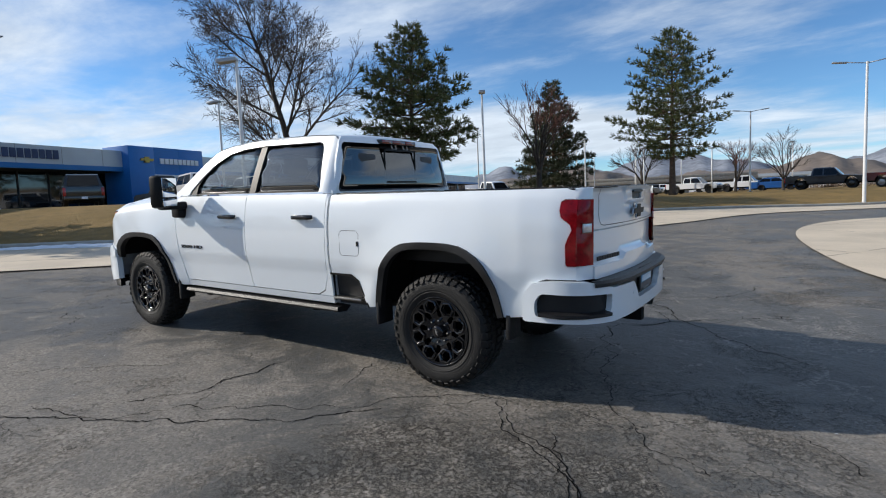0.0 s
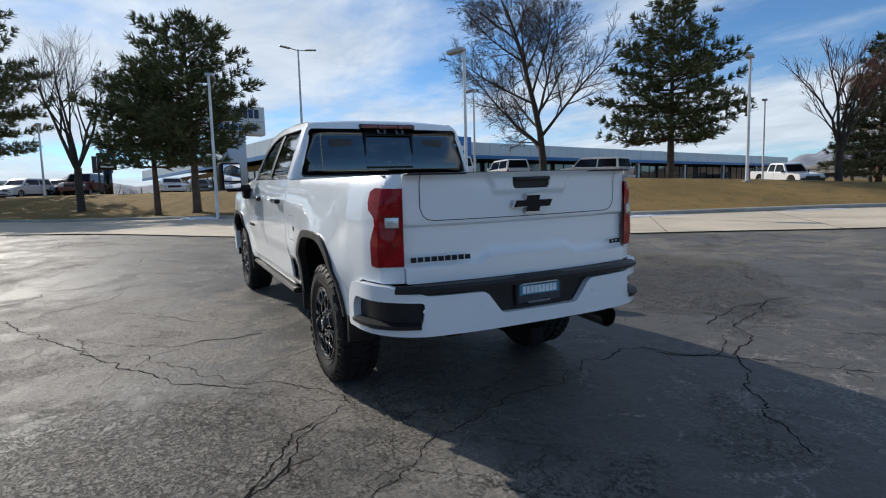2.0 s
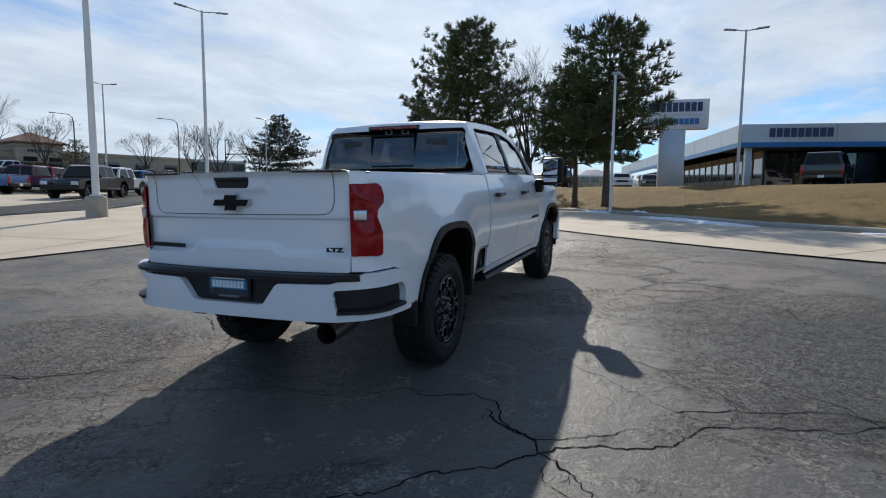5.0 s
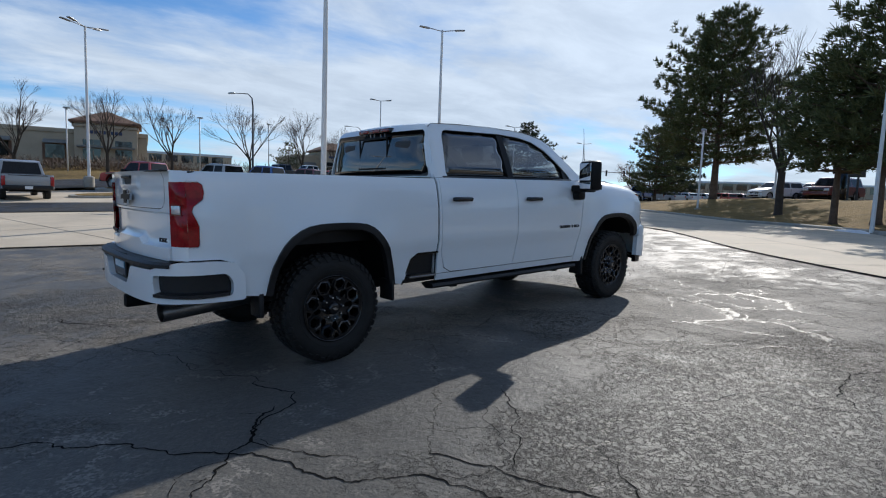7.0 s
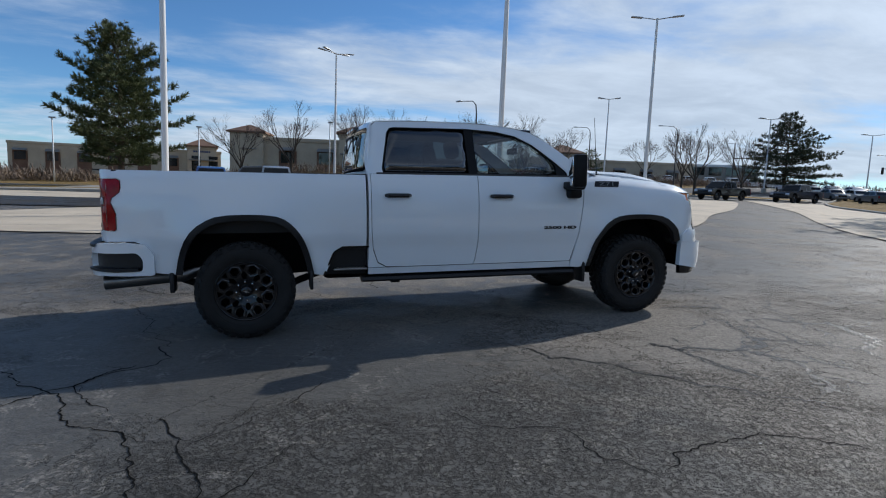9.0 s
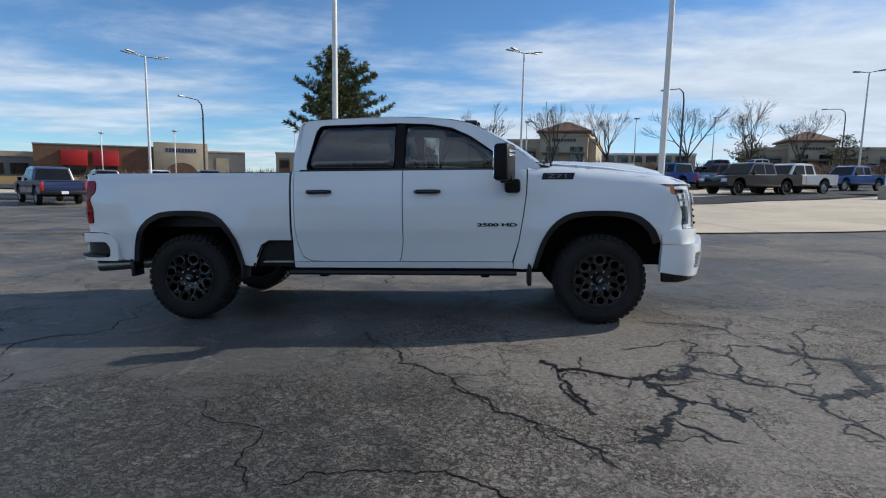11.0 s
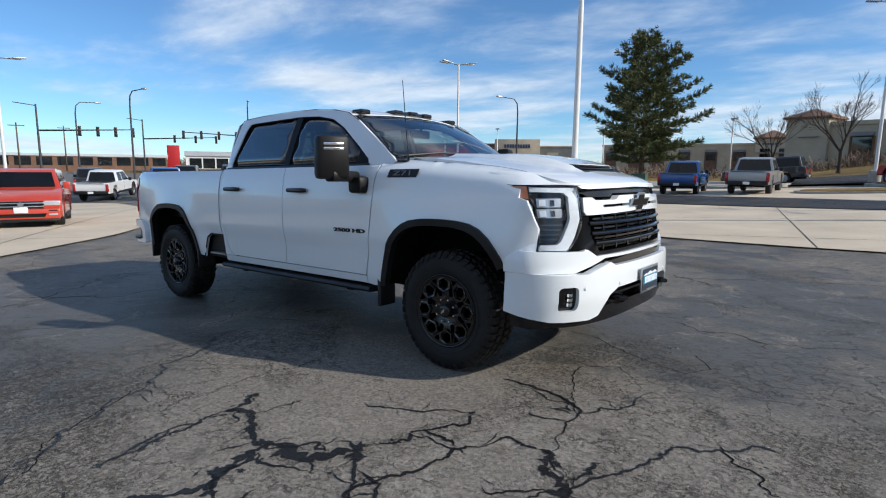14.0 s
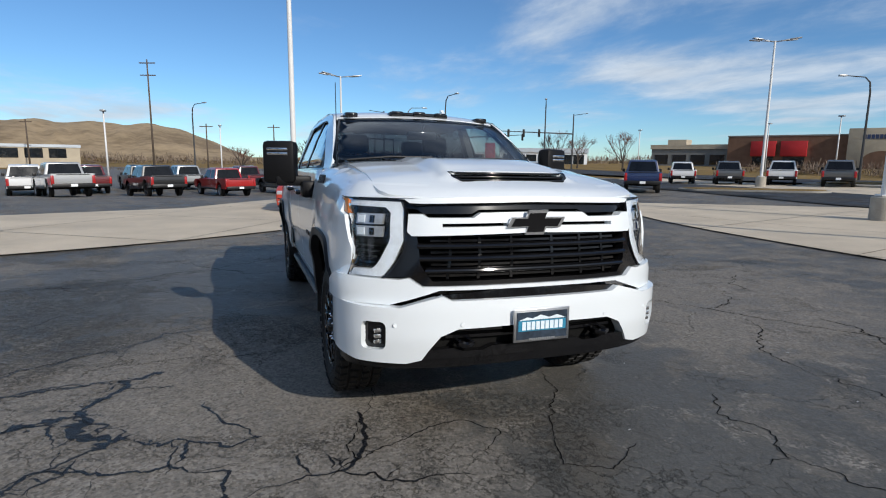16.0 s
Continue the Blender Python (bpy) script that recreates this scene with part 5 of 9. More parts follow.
    # tailgate
    def gate(y, z, off=0.0):
        x = -3.225 + 0.065 * (y / 0.78) ** 2
        x -= 0.030 * soft((z - 1.44) / 0.05) * (1 - 0.3 * abs(y / 0.8) ** 6)
        ridge = table(((-0.8, 0.955), (-0.36, 0.955), (-0.28, 1.0), (0.28, 1.0), (0.36, 0.955), (0.8, 0.955)), y)
        x -= 0.028 * soft((ridge + 0.020 - z) / 0.014)
        x += 0.020 * soft((1.205 - z) / 0.022) * soft((z - ridge - 0.005) / 0.05)
        x -= 0.018 * (1 - soft((abs(y) - 0.24 - 0.7 * max(0, z - 1.40)) / 0.035)) * soft((z - 1.34) / 0.04)
        return Vector((x + off, y, z))
    tg_out = rounded(-0.797, 0.878, 0.797, 1.478, 0.012, 2)
    grip = [(-0.135, 1.448), (0.135, 1.448), (0.132, 1.40), (0.118, 1.382), (-0.118, 1.382), (-0.132, 1.40)]
    tg = part("tailgate", sheet(tg_out, gate, 0.014, [grip], 0.05), M_WHITE, tk, "white painted tailgate")
    part("handle_recess", sheet(grip, lambda y, z, off=0.0: gate(0, 1.47) + Vector((0.035 + 0.0 * off, y, z - 1.47)), 0.05, (), 0.01), M_TRIM, tg, "black tailgate handle recess")
    part("handle_bar", Shape().box(-3.255, -0.13, 1.428, -3.225, 0.13, 1.448, None, 0.006), M_TRIM, tg)
    inner = [(-0.70, 1.472), (-0.70, 1.29), (-0.685, 1.25), (-0.66, 1.228), (-0.62, 1.22), (0.62, 1.22), (0.66, 1.228), (0.685, 1.25), (0.70, 1.29), (0.70, 1.472)]
    part("gate_seam", ribbon([p[:2] for p in smooth_line(inner, 0.05)], gate, 0.0045), M_GAP, tg)
    part("gate_cap", Shape().box(-3.228, -0.790, 1.470, -3.165, 0.790, 1.482, None, 0.006), M_TRIM, tg, "black tailgate top cap")
    em = part("rear_emblem", bowtie(0.275, 0.095, 0.010), M_SATIN, tg, "black cross emblem with a chrome edge")
    em.matrix_local = facing(-3.252, 0.0, 1.292, "back")
    part("emblem_edge", bowtie(0.295, 0.112, 0.006), M_EDGE, em)
    word_bars(9, 0.36, 0.027, facing(-3.211, 0.595, 1.010, "back") @ pose(0, 0, 0, 0, -7, 0), tg, M_TYPE, "model_bars")
    lettering("LTZ", 0.024, facing(-3.197, -0.705, 1.012, "back") @ pose(0, 0, 0, 0, 8.5, 0), tg, M_TYPE, "trim_lettering", 1.75, 0.004, 0.002)
    # rear bumper
    RB = Plan([(-3.345, 0), (-3.335, 0.4), (-3.295, 0.70), (-3.22, 0.86), (-3.12, 0.945), (-3.00, 0.983), (-2.86, 0.995), (-2.74, 0.997)])
    rear_out = both([(0.0, 0.598), (0.74, 0.598), (1.0, 0.605), (1.38, 0.60), (1.43, 0.62), (1.43, 0.72), (1.38, 0.80), (1.33, 0.862), (1.20, 0.878), (0.95, 0.876), (0.80, 0.846), (0.72, 0.822), (0.39, 0.818), (0.36, 0.80), (0.275, 0.69), (0.24, 0.682), (0.0, 0.682)])
    pocket = [(0.735, 0.785), (0.75, 0.665), (0.82, 0.640), (1.10, 0.632), (1.31, 0.640), (1.315, 0.735), (1.27, 0.792), (0.90, 0.79)]
    pocket = rounded_off(pocket, 0.030)
    rb = part("rear_bumper", sheet(rear_out, RB.face(0, -1), 0.026, [pocket, [(-a, b) for a, b in reversed(pocket)]], 0.05), M_WHITE, tk, "white painted rear bumper")
    part("bumper_core", sheet(both([(0.0, 0.60), (1.34, 0.61), (1.30, 0.80), (0.85, 0.81), (0.70, 0.85), (0.0, 0.86)]), RB.face(-0.045, -1), 0.06, (), 0.05), M_TRIM, rb, "black bumper core")
    pad = Shape()
    n = 60
    for i in range(n + 1):
        s = -0.90 + 1.80 * i / n
        for off, z in ((0.010, 0.838), (0.010, 0.860), (-0.02, 0.875), (-0.20 if abs(s) < 0.80 else -0.05, 0.875)):
            pad.v.append(tuple(RB.face(off, -1)(s, z)))
    for i in range(n):
        for j in range(3):
            a = i * 4 + j
            pad.f.append((a, a + 4, a + 5, a + 1))
            pad.s.append(False)
    part("step_pad", pad, M_TRIM, rb, "black ribbed step pad")
    for sg in S:
        lip = Shape()
        for i in range(13):
            s = sg * (0.76 + 0.52 * i / 12)
            for off, z in ((-0.045, 0.648), (0.02, 0.644), (0.02, 0.664), (-0.045, 0.67)):
                lip.v.append(tuple(RB.face(off, -1)(s, z)))
        lip.f += [(4 * i + j, 4 * i + 4 + j, 4 * i + 5 + j, 4 * i + 1 + j) for i in range(12) for j in range(3)]
        lip.s += [False] * 36
        part("corner_step", lip, M_TRIM, rb, "black corner step")
        for s in (0.34, 0.68):
            c = RB.face(0.001, -1)(sg * (s + 0.06), 0.74)
            part("parking_sensor", Shape().lathe([(0.0, -0.003), (0.010, -0.003), (0.012, 0.0)], "x", 12, Matrix.Translation(c)), M_WHITE, rb)
    plate(tk, (-3.318, 0.0, 0.792), "back")
    part("hitch_receiver", Shape().box(-3.30, -0.045, 0.455, -2.9, 0.045, 0.545, None, 0.006), M_DARK, tk, "black hitch receiver")
    part("exhaust_pipe", Shape().tube([(-1.6, -0.45, 0.60), (-2.3, -0.50, 0.62), (-2.55, -0.60, 0.545), (-3.22, -0.64, 0.505)], [0.045, 0.045, 0.062, 0.066], 20, False), M_STEEL, tk, "dull steel exhaust tailpipe")
    # chassis
    ch = Shape()
    for sg in S:
        ch.box(-3.1, sg * 0.46 - 0.05, 0.52, 2.7, sg * 0.46 + 0.05, 0.70)
    ch.box(-1.3, -0.42, 0.42, 0.2, -0.05, 0.62, None, 0.05).box(-1.9, 0.1, 0.42, -0.2, 0.42, 0.66, None, 0.05).box(0.3, -0.35, 0.40, 1.6, 0.35, 0.75, None, 0.05)
    ch.box(-0.92, -0.88, 0.56, 1.2, 0.88, 0.60).box(1.3, -0.5, 0.60, 2.7, 0.5, 0.95)
    part("chassis", ch, M_DARK, tk, "black underbody and frame rails")
    for x, r in ((-2.018, 0.16), (2.018, 0.13)):
        ax = Shape().tube([(x, -0.8, 0.43), (x, 0.8, 0.43)], 0.055, 12)
        ax.lathe([(0.0, -0.17), (r * 0.7, -0.13), (r, 0.0), (r * 0.7, 0.13), (0.0, 0.17)], "x", 16, Matrix.Translation((x, 0, 0.43)))
        part("axle", ax, M_DARK, tk)
    part("drive_shaft", Shape().tube([(-2.0, 0, 0.46), (0.4, 0, 0.58)], 0.05, 10), M_DARK, tk)
    for sg in S:
        part("leaf_spring", Shape().tube([(-2.75, sg * 0.52, 0.56), (-2.4, sg * 0.52, 0.42), (-2.0, sg * 0.52, 0.38), (-1.6, sg * 0.52, 0.42), (-1.25, sg * 0.52, 0.55)], 0.035, 8), M_DARK, tk)
    cabin(tk)
    set_overhangs(tk)
    w = wheel_master()
    spots = [(x, y) for x in (-2.018, 2.018) for y in (-0.835, 0.835)]
    w.parent = tk
    for i, (x, y) in enumerate(spots):
        m = Matrix.Translation((x, y, 0.430)) @ Matrix.Rotation(math.pi if y > 0 else 0, 4, "Z") @ Matrix.Rotation(radians((17, 71, 132, 208)[i]), 4, "Y")
        if i == 0:
            w.matrix_local = m
        else:
            c = copy_thing(w, m)
            c.parent = tk
    return tk


def plate(owner, at, way):
    pl = part("licence_plate", Shape().box(-0.168, -0.090, -0.010, 0.168, 0.090, 0.0, None, 0.004), M_EDGE if way == "front" else M_TRIM, owner, "dealer licence plate in a frame")
    pl.matrix_local = facing(*at, way)
    part("plate_print", Shape().box(-0.152, -0.074, 0.0, 0.152, 0.074, 0.003), M_PLATE, pl, "dark blue plate print")
    part("print_band", Shape().box(-0.143, -0.030, 0.003, 0.143, 0.028, 0.0045), M_TEAL, pl)
    word_bars(9, 0.25, 0.044, pose(0, 0.0, 0.006), pl, M_PALE, "plate_bars", 0.002)
    word_bars(12, 0.16, 0.012, pose(0, -0.075, 0.003), pl, M_GREYP, "frame_bars", 0.002)
    hills = Shape()
    hills.prism([(-0.14, 0.030), (-0.09, 0.046), (-0.06, 0.038), (-0.01, 0.056), (0.04, 0.040), (0.09, 0.052), (0.14, 0.032)], 0.003, 0.0045)
    part("print_ridge", hills, M_PALE, pl)


def headlamp(tk, FR, sg):
    """A stacked lamp: dark housing, a white light tube bent round it, silver projectors, clear cover, amber marker."""
    low = lambda z: z - 0.024 - 0.055 * (1.34 - z)
    f = lambda proud: (lambda q, z, off=0.0: FR.face(proud)(sg * q, low(z), off))
    edge = [(0.690, 1.338), (1.168, 1.348), (1.155, 1.272), (1.055, 1.252), (1.012, 1.222), (1.006, 1.12), (0.996, 0.958), (0.978, 0.944), (0.795, 0.940), (0.768, 0.960), (0.692, 1.085), (0.680, 1.135)]
    inner = [(0.698, 1.330), (1.026, 1.336), (1.026, 1.262), (1.0, 1.228), (0.994, 1.12), (0.986, 0.964), (0.972, 0.954), (0.80, 0.950), (0.778, 0.966), (0.701, 1.090), (0.690, 1.138)]
    hl = part("headlamp", sheet(edge, f(-0.055), 0.05, (), 0.04), M_SATIN, tk, "black headlamp with white light tubes")
    part("lamp_bezel", sheet(edge, f(0.004), 0.04, [inner], 0.055), M_GLOSS, hl)
    tube = [(1.022, 1.331), (0.715, 1.326), (0.700, 1.29), (0.700, 1.137), (0.735, 1.070), (0.788, 0.967), (0.80, 0.957), (0.978, 0.960), (0.980, 0.990), (0.868, 0.992), (0.848, 1.012), (0.778, 1.127), (0.770, 1.15), (0.770, 1.272), (0.80, 1.298), (1.022, 1.304)]
    part("light_tube", sheet(tube, f(-0.004), 0.03, (), 0.035), M_TUBE, hl, "white daytime light tube")
    for z0 in (1.150, 1.212):
        pj = part("projector", sheet([(0.822, z0), (0.985, z0), (0.988, z0 + 0.052), (0.815, z0 + 0.052)], f(-0.018), 0.03, (), 0.03), M_SILVER, hl, "silver projector lens")
        part("projector_eye", sheet([(0.865, z0 + 0.008), (0.892, z0 + 0.008), (0.892, z0 + 0.044), (0.865, z0 + 0.044)], f(-0.012), 0.03, (), 0.01), M_GLOSS, pj)
        part("projector_eye", sheet([(0.925, z0 + 0.008), (0.970, z0 + 0.008), (0.970, z0 + 0.044), (0.925, z0 + 0.044)], f(-0.012), 0.03, (), 0.01), M_DRL, pj)
    for k in range(4):
        z = 1.018 + 0.028 * k
        part("lamp_louvre", sheet([(0.872 - 0.016 * k, z), (0.985, z), (0.985, z + 0.010), (0.866 - 0.016 * k, z + 0.010)], f(-0.022), 0.04, (), 0.03), M_GLOSS, hl)
    part("turn_signal", sheet([(1.034, 1.262), (1.058, 1.266), (1.142, 1.284), (1.152, 1.338), (1.034, 1.336)], f(0.008), 0.03, (), 0.02), M_AMBER, hl, "amber side marker")
    part("lamp_cover", sheet(inner, f(0.006), 0.06, (), 0.001), M_LENS, hl, "clear headlamp cover", fix=False)
    cheek = [(0.996, 0.945), (1.010, 1.12), (1.015, 1.218), (1.060, 1.247), (1.160, 1.266), (1.168, 1.20), (1.12, 1.10), (1.12, 0.945)]
    part("lamp_cheek", sheet(cheek, f(0.002), 0.035, (), 0.02), M_WHITE, tk, "white painted panel beside the headlamp")


def seat(x, y, tk, rear=False, w=0.27):
    s = part("seat", Shape().box(x - 0.02, y - w, 0.92, x + 0.50, y + w, 1.10, None, 0.06), M_SEAT, tk, "black leather seat")
    m = pose(x, y, 1.04, 0, -12, 0)
    part("backrest", Shape().box(-0.09, -w * 0.95, 0.0, 0.06, w * 0.95, 0.60, m, 0.055), M_SEAT, s)
    part("headrest", Shape().box(-0.075, -0.135, 0.635, 0.03, 0.135, 0.82, m, 0.05), M_SEAT, s)
    part("headrest_post", Shape().tube([m @ Vector((-0.02, -0.05, 0.58)), m @ Vector((-0.02, -0.05, 0.66))], 0.008, 6).tube([m @ Vector((-0.02, 0.05, 0.58)), m @ Vector((-0.02, 0.05, 0.66))], 0.008, 6), M_CHROME, s)


def cabin(tk):
    part("cabin_floor", Shape().box(-0.90, -0.86, 0.60, 1.40, 0.86, 0.66), M_CABIN, tk)
    for sg in (1, -1):
        part("door_lining", Shape().box(-0.88, min(sg * 0.86, sg * 0.90), 0.66, 1.30, max(sg * 0.86, sg * 0.90), 1.455, None, 0.01), M_CABIN, tk)
        part("pillar_trim", Shape().box(0.06, min(sg * 0.70, sg * 0.76), 1.45, 0.17, max(sg * 0.70, sg * 0.76), 1.92, Matrix(((1, 0, 0, 0), (0, 1, sg * -0.33, sg * 0.60), (0, 0, 1, 0), (0, 0, 0, 1)))), M_CABIN, tk)
        seat(0.22, sg * 0.42, tk)
        seat(-0.72, sg * 0.45, tk, True, 0.33)
    part("rear_bulkhead", Shape().box(-0.91, -0.86, 0.62, -0.885, 0.86, 1.50), M_CABIN, tk)
    dash = Shape().prism([(1.05, 1.10), (1.10, 1.38), (1.20, 1.445), (1.52, 1.47), (1.52, 0.9), (1.15, 0.9)], -0.84, 0.84, "y")
    part("dashboard", dash, M_CABIN, tk, "charcoal dashboard")
    part("dash_screen", Shape().box(1.06, -0.16, 1.24, 1.09, 0.12, 1.40, None, 0.01), M_GLOSS, tk)
    part("console", Shape().box(0.2, -0.14, 0.66, 1.1, 0.14, 1.08, None, 0.04), M_CABIN, tk)
    m = pose(0.86, 0.42, 1.27, 0, -62, 0)
    ring = [m @ Vector((0.185 * math.cos(a), 0.185 * math.sin(a), 0)) for a in [i * math.pi / 16 for i in range(33)]]
    st = part("steering_wheel", Shape().tube(ring, 0.016, 8, False), M_SEAT, tk, "black steering wheel")
    part("steering_hub", Shape().box(-0.06, -0.16, -0.03, 0.05, 0.16, 0.01, m, 0.015).tube([m @ Vector((0, 0, -0.03)), m @ Vector((0, 0, -0.3))], 0.035, 8), M_SEAT, st)
    part("inside_mirror", Shape().box(0.93, -0.13, 1.745, 0.96, 0.13, 1.82, None, 0.02).tube([(0.95, 0, 1.82), (0.99, 0, 1.87)], 0.012, 6), M_GLOSS, tk, "black interior mirror")
    part("headliner", Shape().box(-0.86, -0.68, 1.925, 0.80, 0.68, 1.94), M_CABIN, tk)


build_truck()

# ---- buildings ----
M_PANEL = material("pale_metal_panel", (0.52, 0.56, 0.60), 0.35, 0.3, 0.08, 0.4, 20)
M_BLUE = material("blue_panel", (0.015, 0.16, 0.50), 0.35, 0, 0.12, 0.5, 20)
M_BAND = material("blue_stripe", (0.02, 0.16, 0.42), 0.35, 0, 0.12, 0.5, 20)
M_PANE = material("dark_window_glass", (0.012, 0.015, 0.018), 0.04, 0, 0.3, 0.3, 10, coat=0.8)
M_MULL = material("dark_bronze_frame", (0.03, 0.03, 0.032), 0.4, 0.4, 0.2, 2, 20)
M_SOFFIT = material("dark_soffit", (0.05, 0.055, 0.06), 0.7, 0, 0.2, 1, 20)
M_STUCCO = material("tan_stucco", (0.42, 0.36, 0.27), 0.9, 0, 0.14, 0.5, 30, 0.2)
M_BRICKRED = material("brown_brick", (0.15, 0.085, 0.055), 0.9, 0, 0.25, 0.8, 30, 0.2)
M_TILE = material("terracotta_tiles", (0.18, 0.105, 0.070), 0.85, 0, 0.3, 1.2, 12, 0.3)
M_AWNING = material("red_canopy", (0.40, 0.012, 0.015), 0.6, 0, 0.12, 0.8, 20)
M_GREYW = material("grey_block_wall", (0.20, 0.20, 0.19), 0.85, 0, 0.2, 0.5, 30)
M_SIGNW = material("white_sign_face", (0.75, 0.77, 0.79), 0.4, 0, 0.06, 0.8, 30)
M_NAVY = material("navy_lettering", (0.03, 0.05, 0.12), 0.5, 0, 0.1, 1, 20)
M_GOLD = material("gold_emblem", (0.45, 0.33, 0.08), 0.3, 0.6, 0.1, 3, 30)


def frame_of(x, y, z, along, name, label, category, group=""):
    """A building's own axes: x along its front, y into it, z up."""
    a = Vector((*along, 0)).normalized()
    m = Matrix.Translation((x, y, z)) @ Matrix((a, Vector((-a.y, a.x, 0)), Vector((0, 0, 1)))).transposed().to_4x4()
    return thing(name, label, category, m, group)


def dealership():
    """A long low showroom: x runs along the front from its near corner, y goes back into it."""
    b = frame_of(38.6, -7.6, 1.72, (0.19, -0.98), "car_showroom", "long low car showroom with pale fascia and blue stripe", "building")
    # the front runs towards -y of the world, its depth towards +x: y of the frame points inwards
    L, D, top, soff = 96.0, 62.0, 4.55, 2.95
    part("fascia", Shape().prism([(0, soff + 0.35), (0, top), (L, top), (L, soff + 0.35)], -0.15, 0.15, "y"), M_PANEL, b, "pale grey metal fascia")
    part("fascia_side", Shape().prism([(0.15, soff + 0.35), (0.15, top), (D, top), (D, soff + 0.35)], -0.15, 0.15, "x"), M_PANEL, b, "pale grey metal fascia")
    part("stripe", Shape().box(-0.2, -0.2, soff, L, 0.1, soff + 0.35), M_BAND, b, "blue stripe under the fascia")
    part("stripe_side", Shape().box(-0.2, 0.1, soff, 0.1, D, soff + 0.35), M_BAND, b)
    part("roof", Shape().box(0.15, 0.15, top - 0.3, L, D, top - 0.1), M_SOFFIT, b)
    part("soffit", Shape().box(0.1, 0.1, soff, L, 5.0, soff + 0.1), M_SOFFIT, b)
    for i in range(1, 32):
        part("panel_joint", Shape().box(i * 3.0 - 0.012, -0.158, soff + 0.36, i * 3.0 + 0.012, -0.145, top), M_GREYW, b)
    for i in range(1, 14):
        part("panel_joint", Shape().box(-0.158, i * 4.0 - 0.012, soff + 0.36, -0.145, i * 4.0 + 0.012, top), M_GREYW, b)
    part("back_wall", Shape().box(3.0, 3.2, 0, L, D, soff), M_GREYW, b)
    # glazing set back under the overhang
    for i in range(44):
        x0 = 2.6 + i * 2.1
        part("pane", Shape().box(x0 + 0.05, 2.9, 0.15, x0 + 2.05, 2.96, soff - 0.02), M_PANE, b)
        part("mullion", Shape().box(x0 - 0.05, 2.84, 0, x0 + 0.05, 3.0, soff), M_MULL, b)
    for i in range(26):
        y0 = 2.9 + i * 2.2
        part("pane", Shape().box(2.55, y0 + 0.05, 0.9, 2.61, y0 + 2.15, 2.4), M_PANE, b)
        part("mullion", Shape().box(2.5, y0 - 0.12, 0, 2.66, y0 + 0.12, soff), M_STUCCO if i > 9 else M_MULL, b)
    part("sill_wall", Shape().box(2.52, 2.9, 0, 2.68, D, 0.9), M_STUCCO, b)
    part("head_wall", Shape().box(2.52, 2.9, 2.4, 2.68, D, soff), M_STUCCO, b)
    for i in range(8):
        part("column", Shape().box(0.5 + i * 12, 0.5, 0, 0.9 + i * 12, 0.9, soff), M_PANEL, b)
    # dealer name as bars on the fascia
    word_bars(9, 4.1, 0.62, pose(3.75, -0.17, 3.95, 90, 0, 0), b, M_NAVY, "name_bars", 0.05)
    # blue entrance portal
    p0, p1 = 10.6, 17.9
    port = part("portal", Shape().box(p0, -0.9, 0, p0 + 2.3, 2.0, 4.95, None, 0.03).box(p1 - 2.6, -0.9, 0, p1, 2.0, 4.95, None, 0.03).box(p0 + 2.3, -0.9, 2.6, p1 - 2.6, 2.0, 4.95), M_BLUE, b, "bright blue entrance portal")
    part("portal_frame", Shape().box(p0 + 2.2, -0.98, 0, p0 + 2.4, -0.85, 2.7).box(p1 - 2.7, -0.98, 0, p1 - 2.5, -0.85, 2.7).box(p0 + 2.2, -0.98, 2.55, p1 - 2.5, -0.85, 2.75), M_SIGNW, port)
    part("portal_door", Shape().box(p0 + 2.4, 0.2, 0, p1 - 2.7, 0.3, 2.55), M_PANE, port)
    word_bars(9, 4.0, 0.44, pose(p0 + 4.75, -0.95, 3.85, 90, 0, 0), port, M_SIGNW, "brand_bars", 0.05)
    em = part("portal_emblem", bowtie(1.25, 0.46, 0.05), M_GOLD, port, "gold cross emblem")
    em.matrix_local = pose(p0 + 1.55, -0.97, 3.9, 90, 0, 0)
    # far lower part of the building
    return b


dealership()


def pylon():
    p = thing("pylon_sign", "white pylon sign with navy bars on a pale post", "sign", pose(37.2, -3.1, 1.7, 0, 0, -84))
    part("post", Shape().box(-0.95, -0.4, 0, 0.75, 0.4, 4.3, None, 0.03), M_PANEL, p)
    s = part("sign_box", Shape().box(-2.3, -0.45, 4.2, 2.2, 0.45, 6.25, None, 0.04), M_SIGNW, p, "white sign box")
    word_bars(9, 3.6, 0.62, pose(0.0, -0.47, 5.72, 90, 0, 0), s, M_NAVY, "name_bars", 0.03)
    word_bars(9, 3.0, 0.40, pose(0.1, -0.47, 4.72, 90, 0, 0), s, M_BAND, "brand_bars", 0.03)
    part("sign_rule", Shape().box(-2.2, -0.47, 5.15, 2.1, -0.45, 5.22), M_PANEL, s)


pylon()


def black_sign():
    p = thing("brand_sign", "black roadside sign with a pale oval emblem", "sign", pose(42.0, 5.3, 1.55, 0, 0, -80))
    part("post", Shape().box(-0.28, -0.12, 0, 0.28, 0.12, 2.2, None, 0.02), M_GLOSS, p)
    s = part("sign_box", Shape().box(-0.62, -0.16, 2.1, 0.62, 0.16, 3.35, None, 0.08), M_GLOSS, p)
    ring = [(0.34 * math.cos(a), -0.17, 2.82 + 0.24 * math.sin(a)) for a in [i * math.pi / 12 for i in range(25)]]
    part("emblem_ring", Shape().tube(ring, 0.03, 6, False), M_SIGNW, s)
    part("name_bar", Shape().box(-0.42, -0.17, 2.28, 0.42, -0.155, 2.40), M_SIGNW, s)


black_sign()


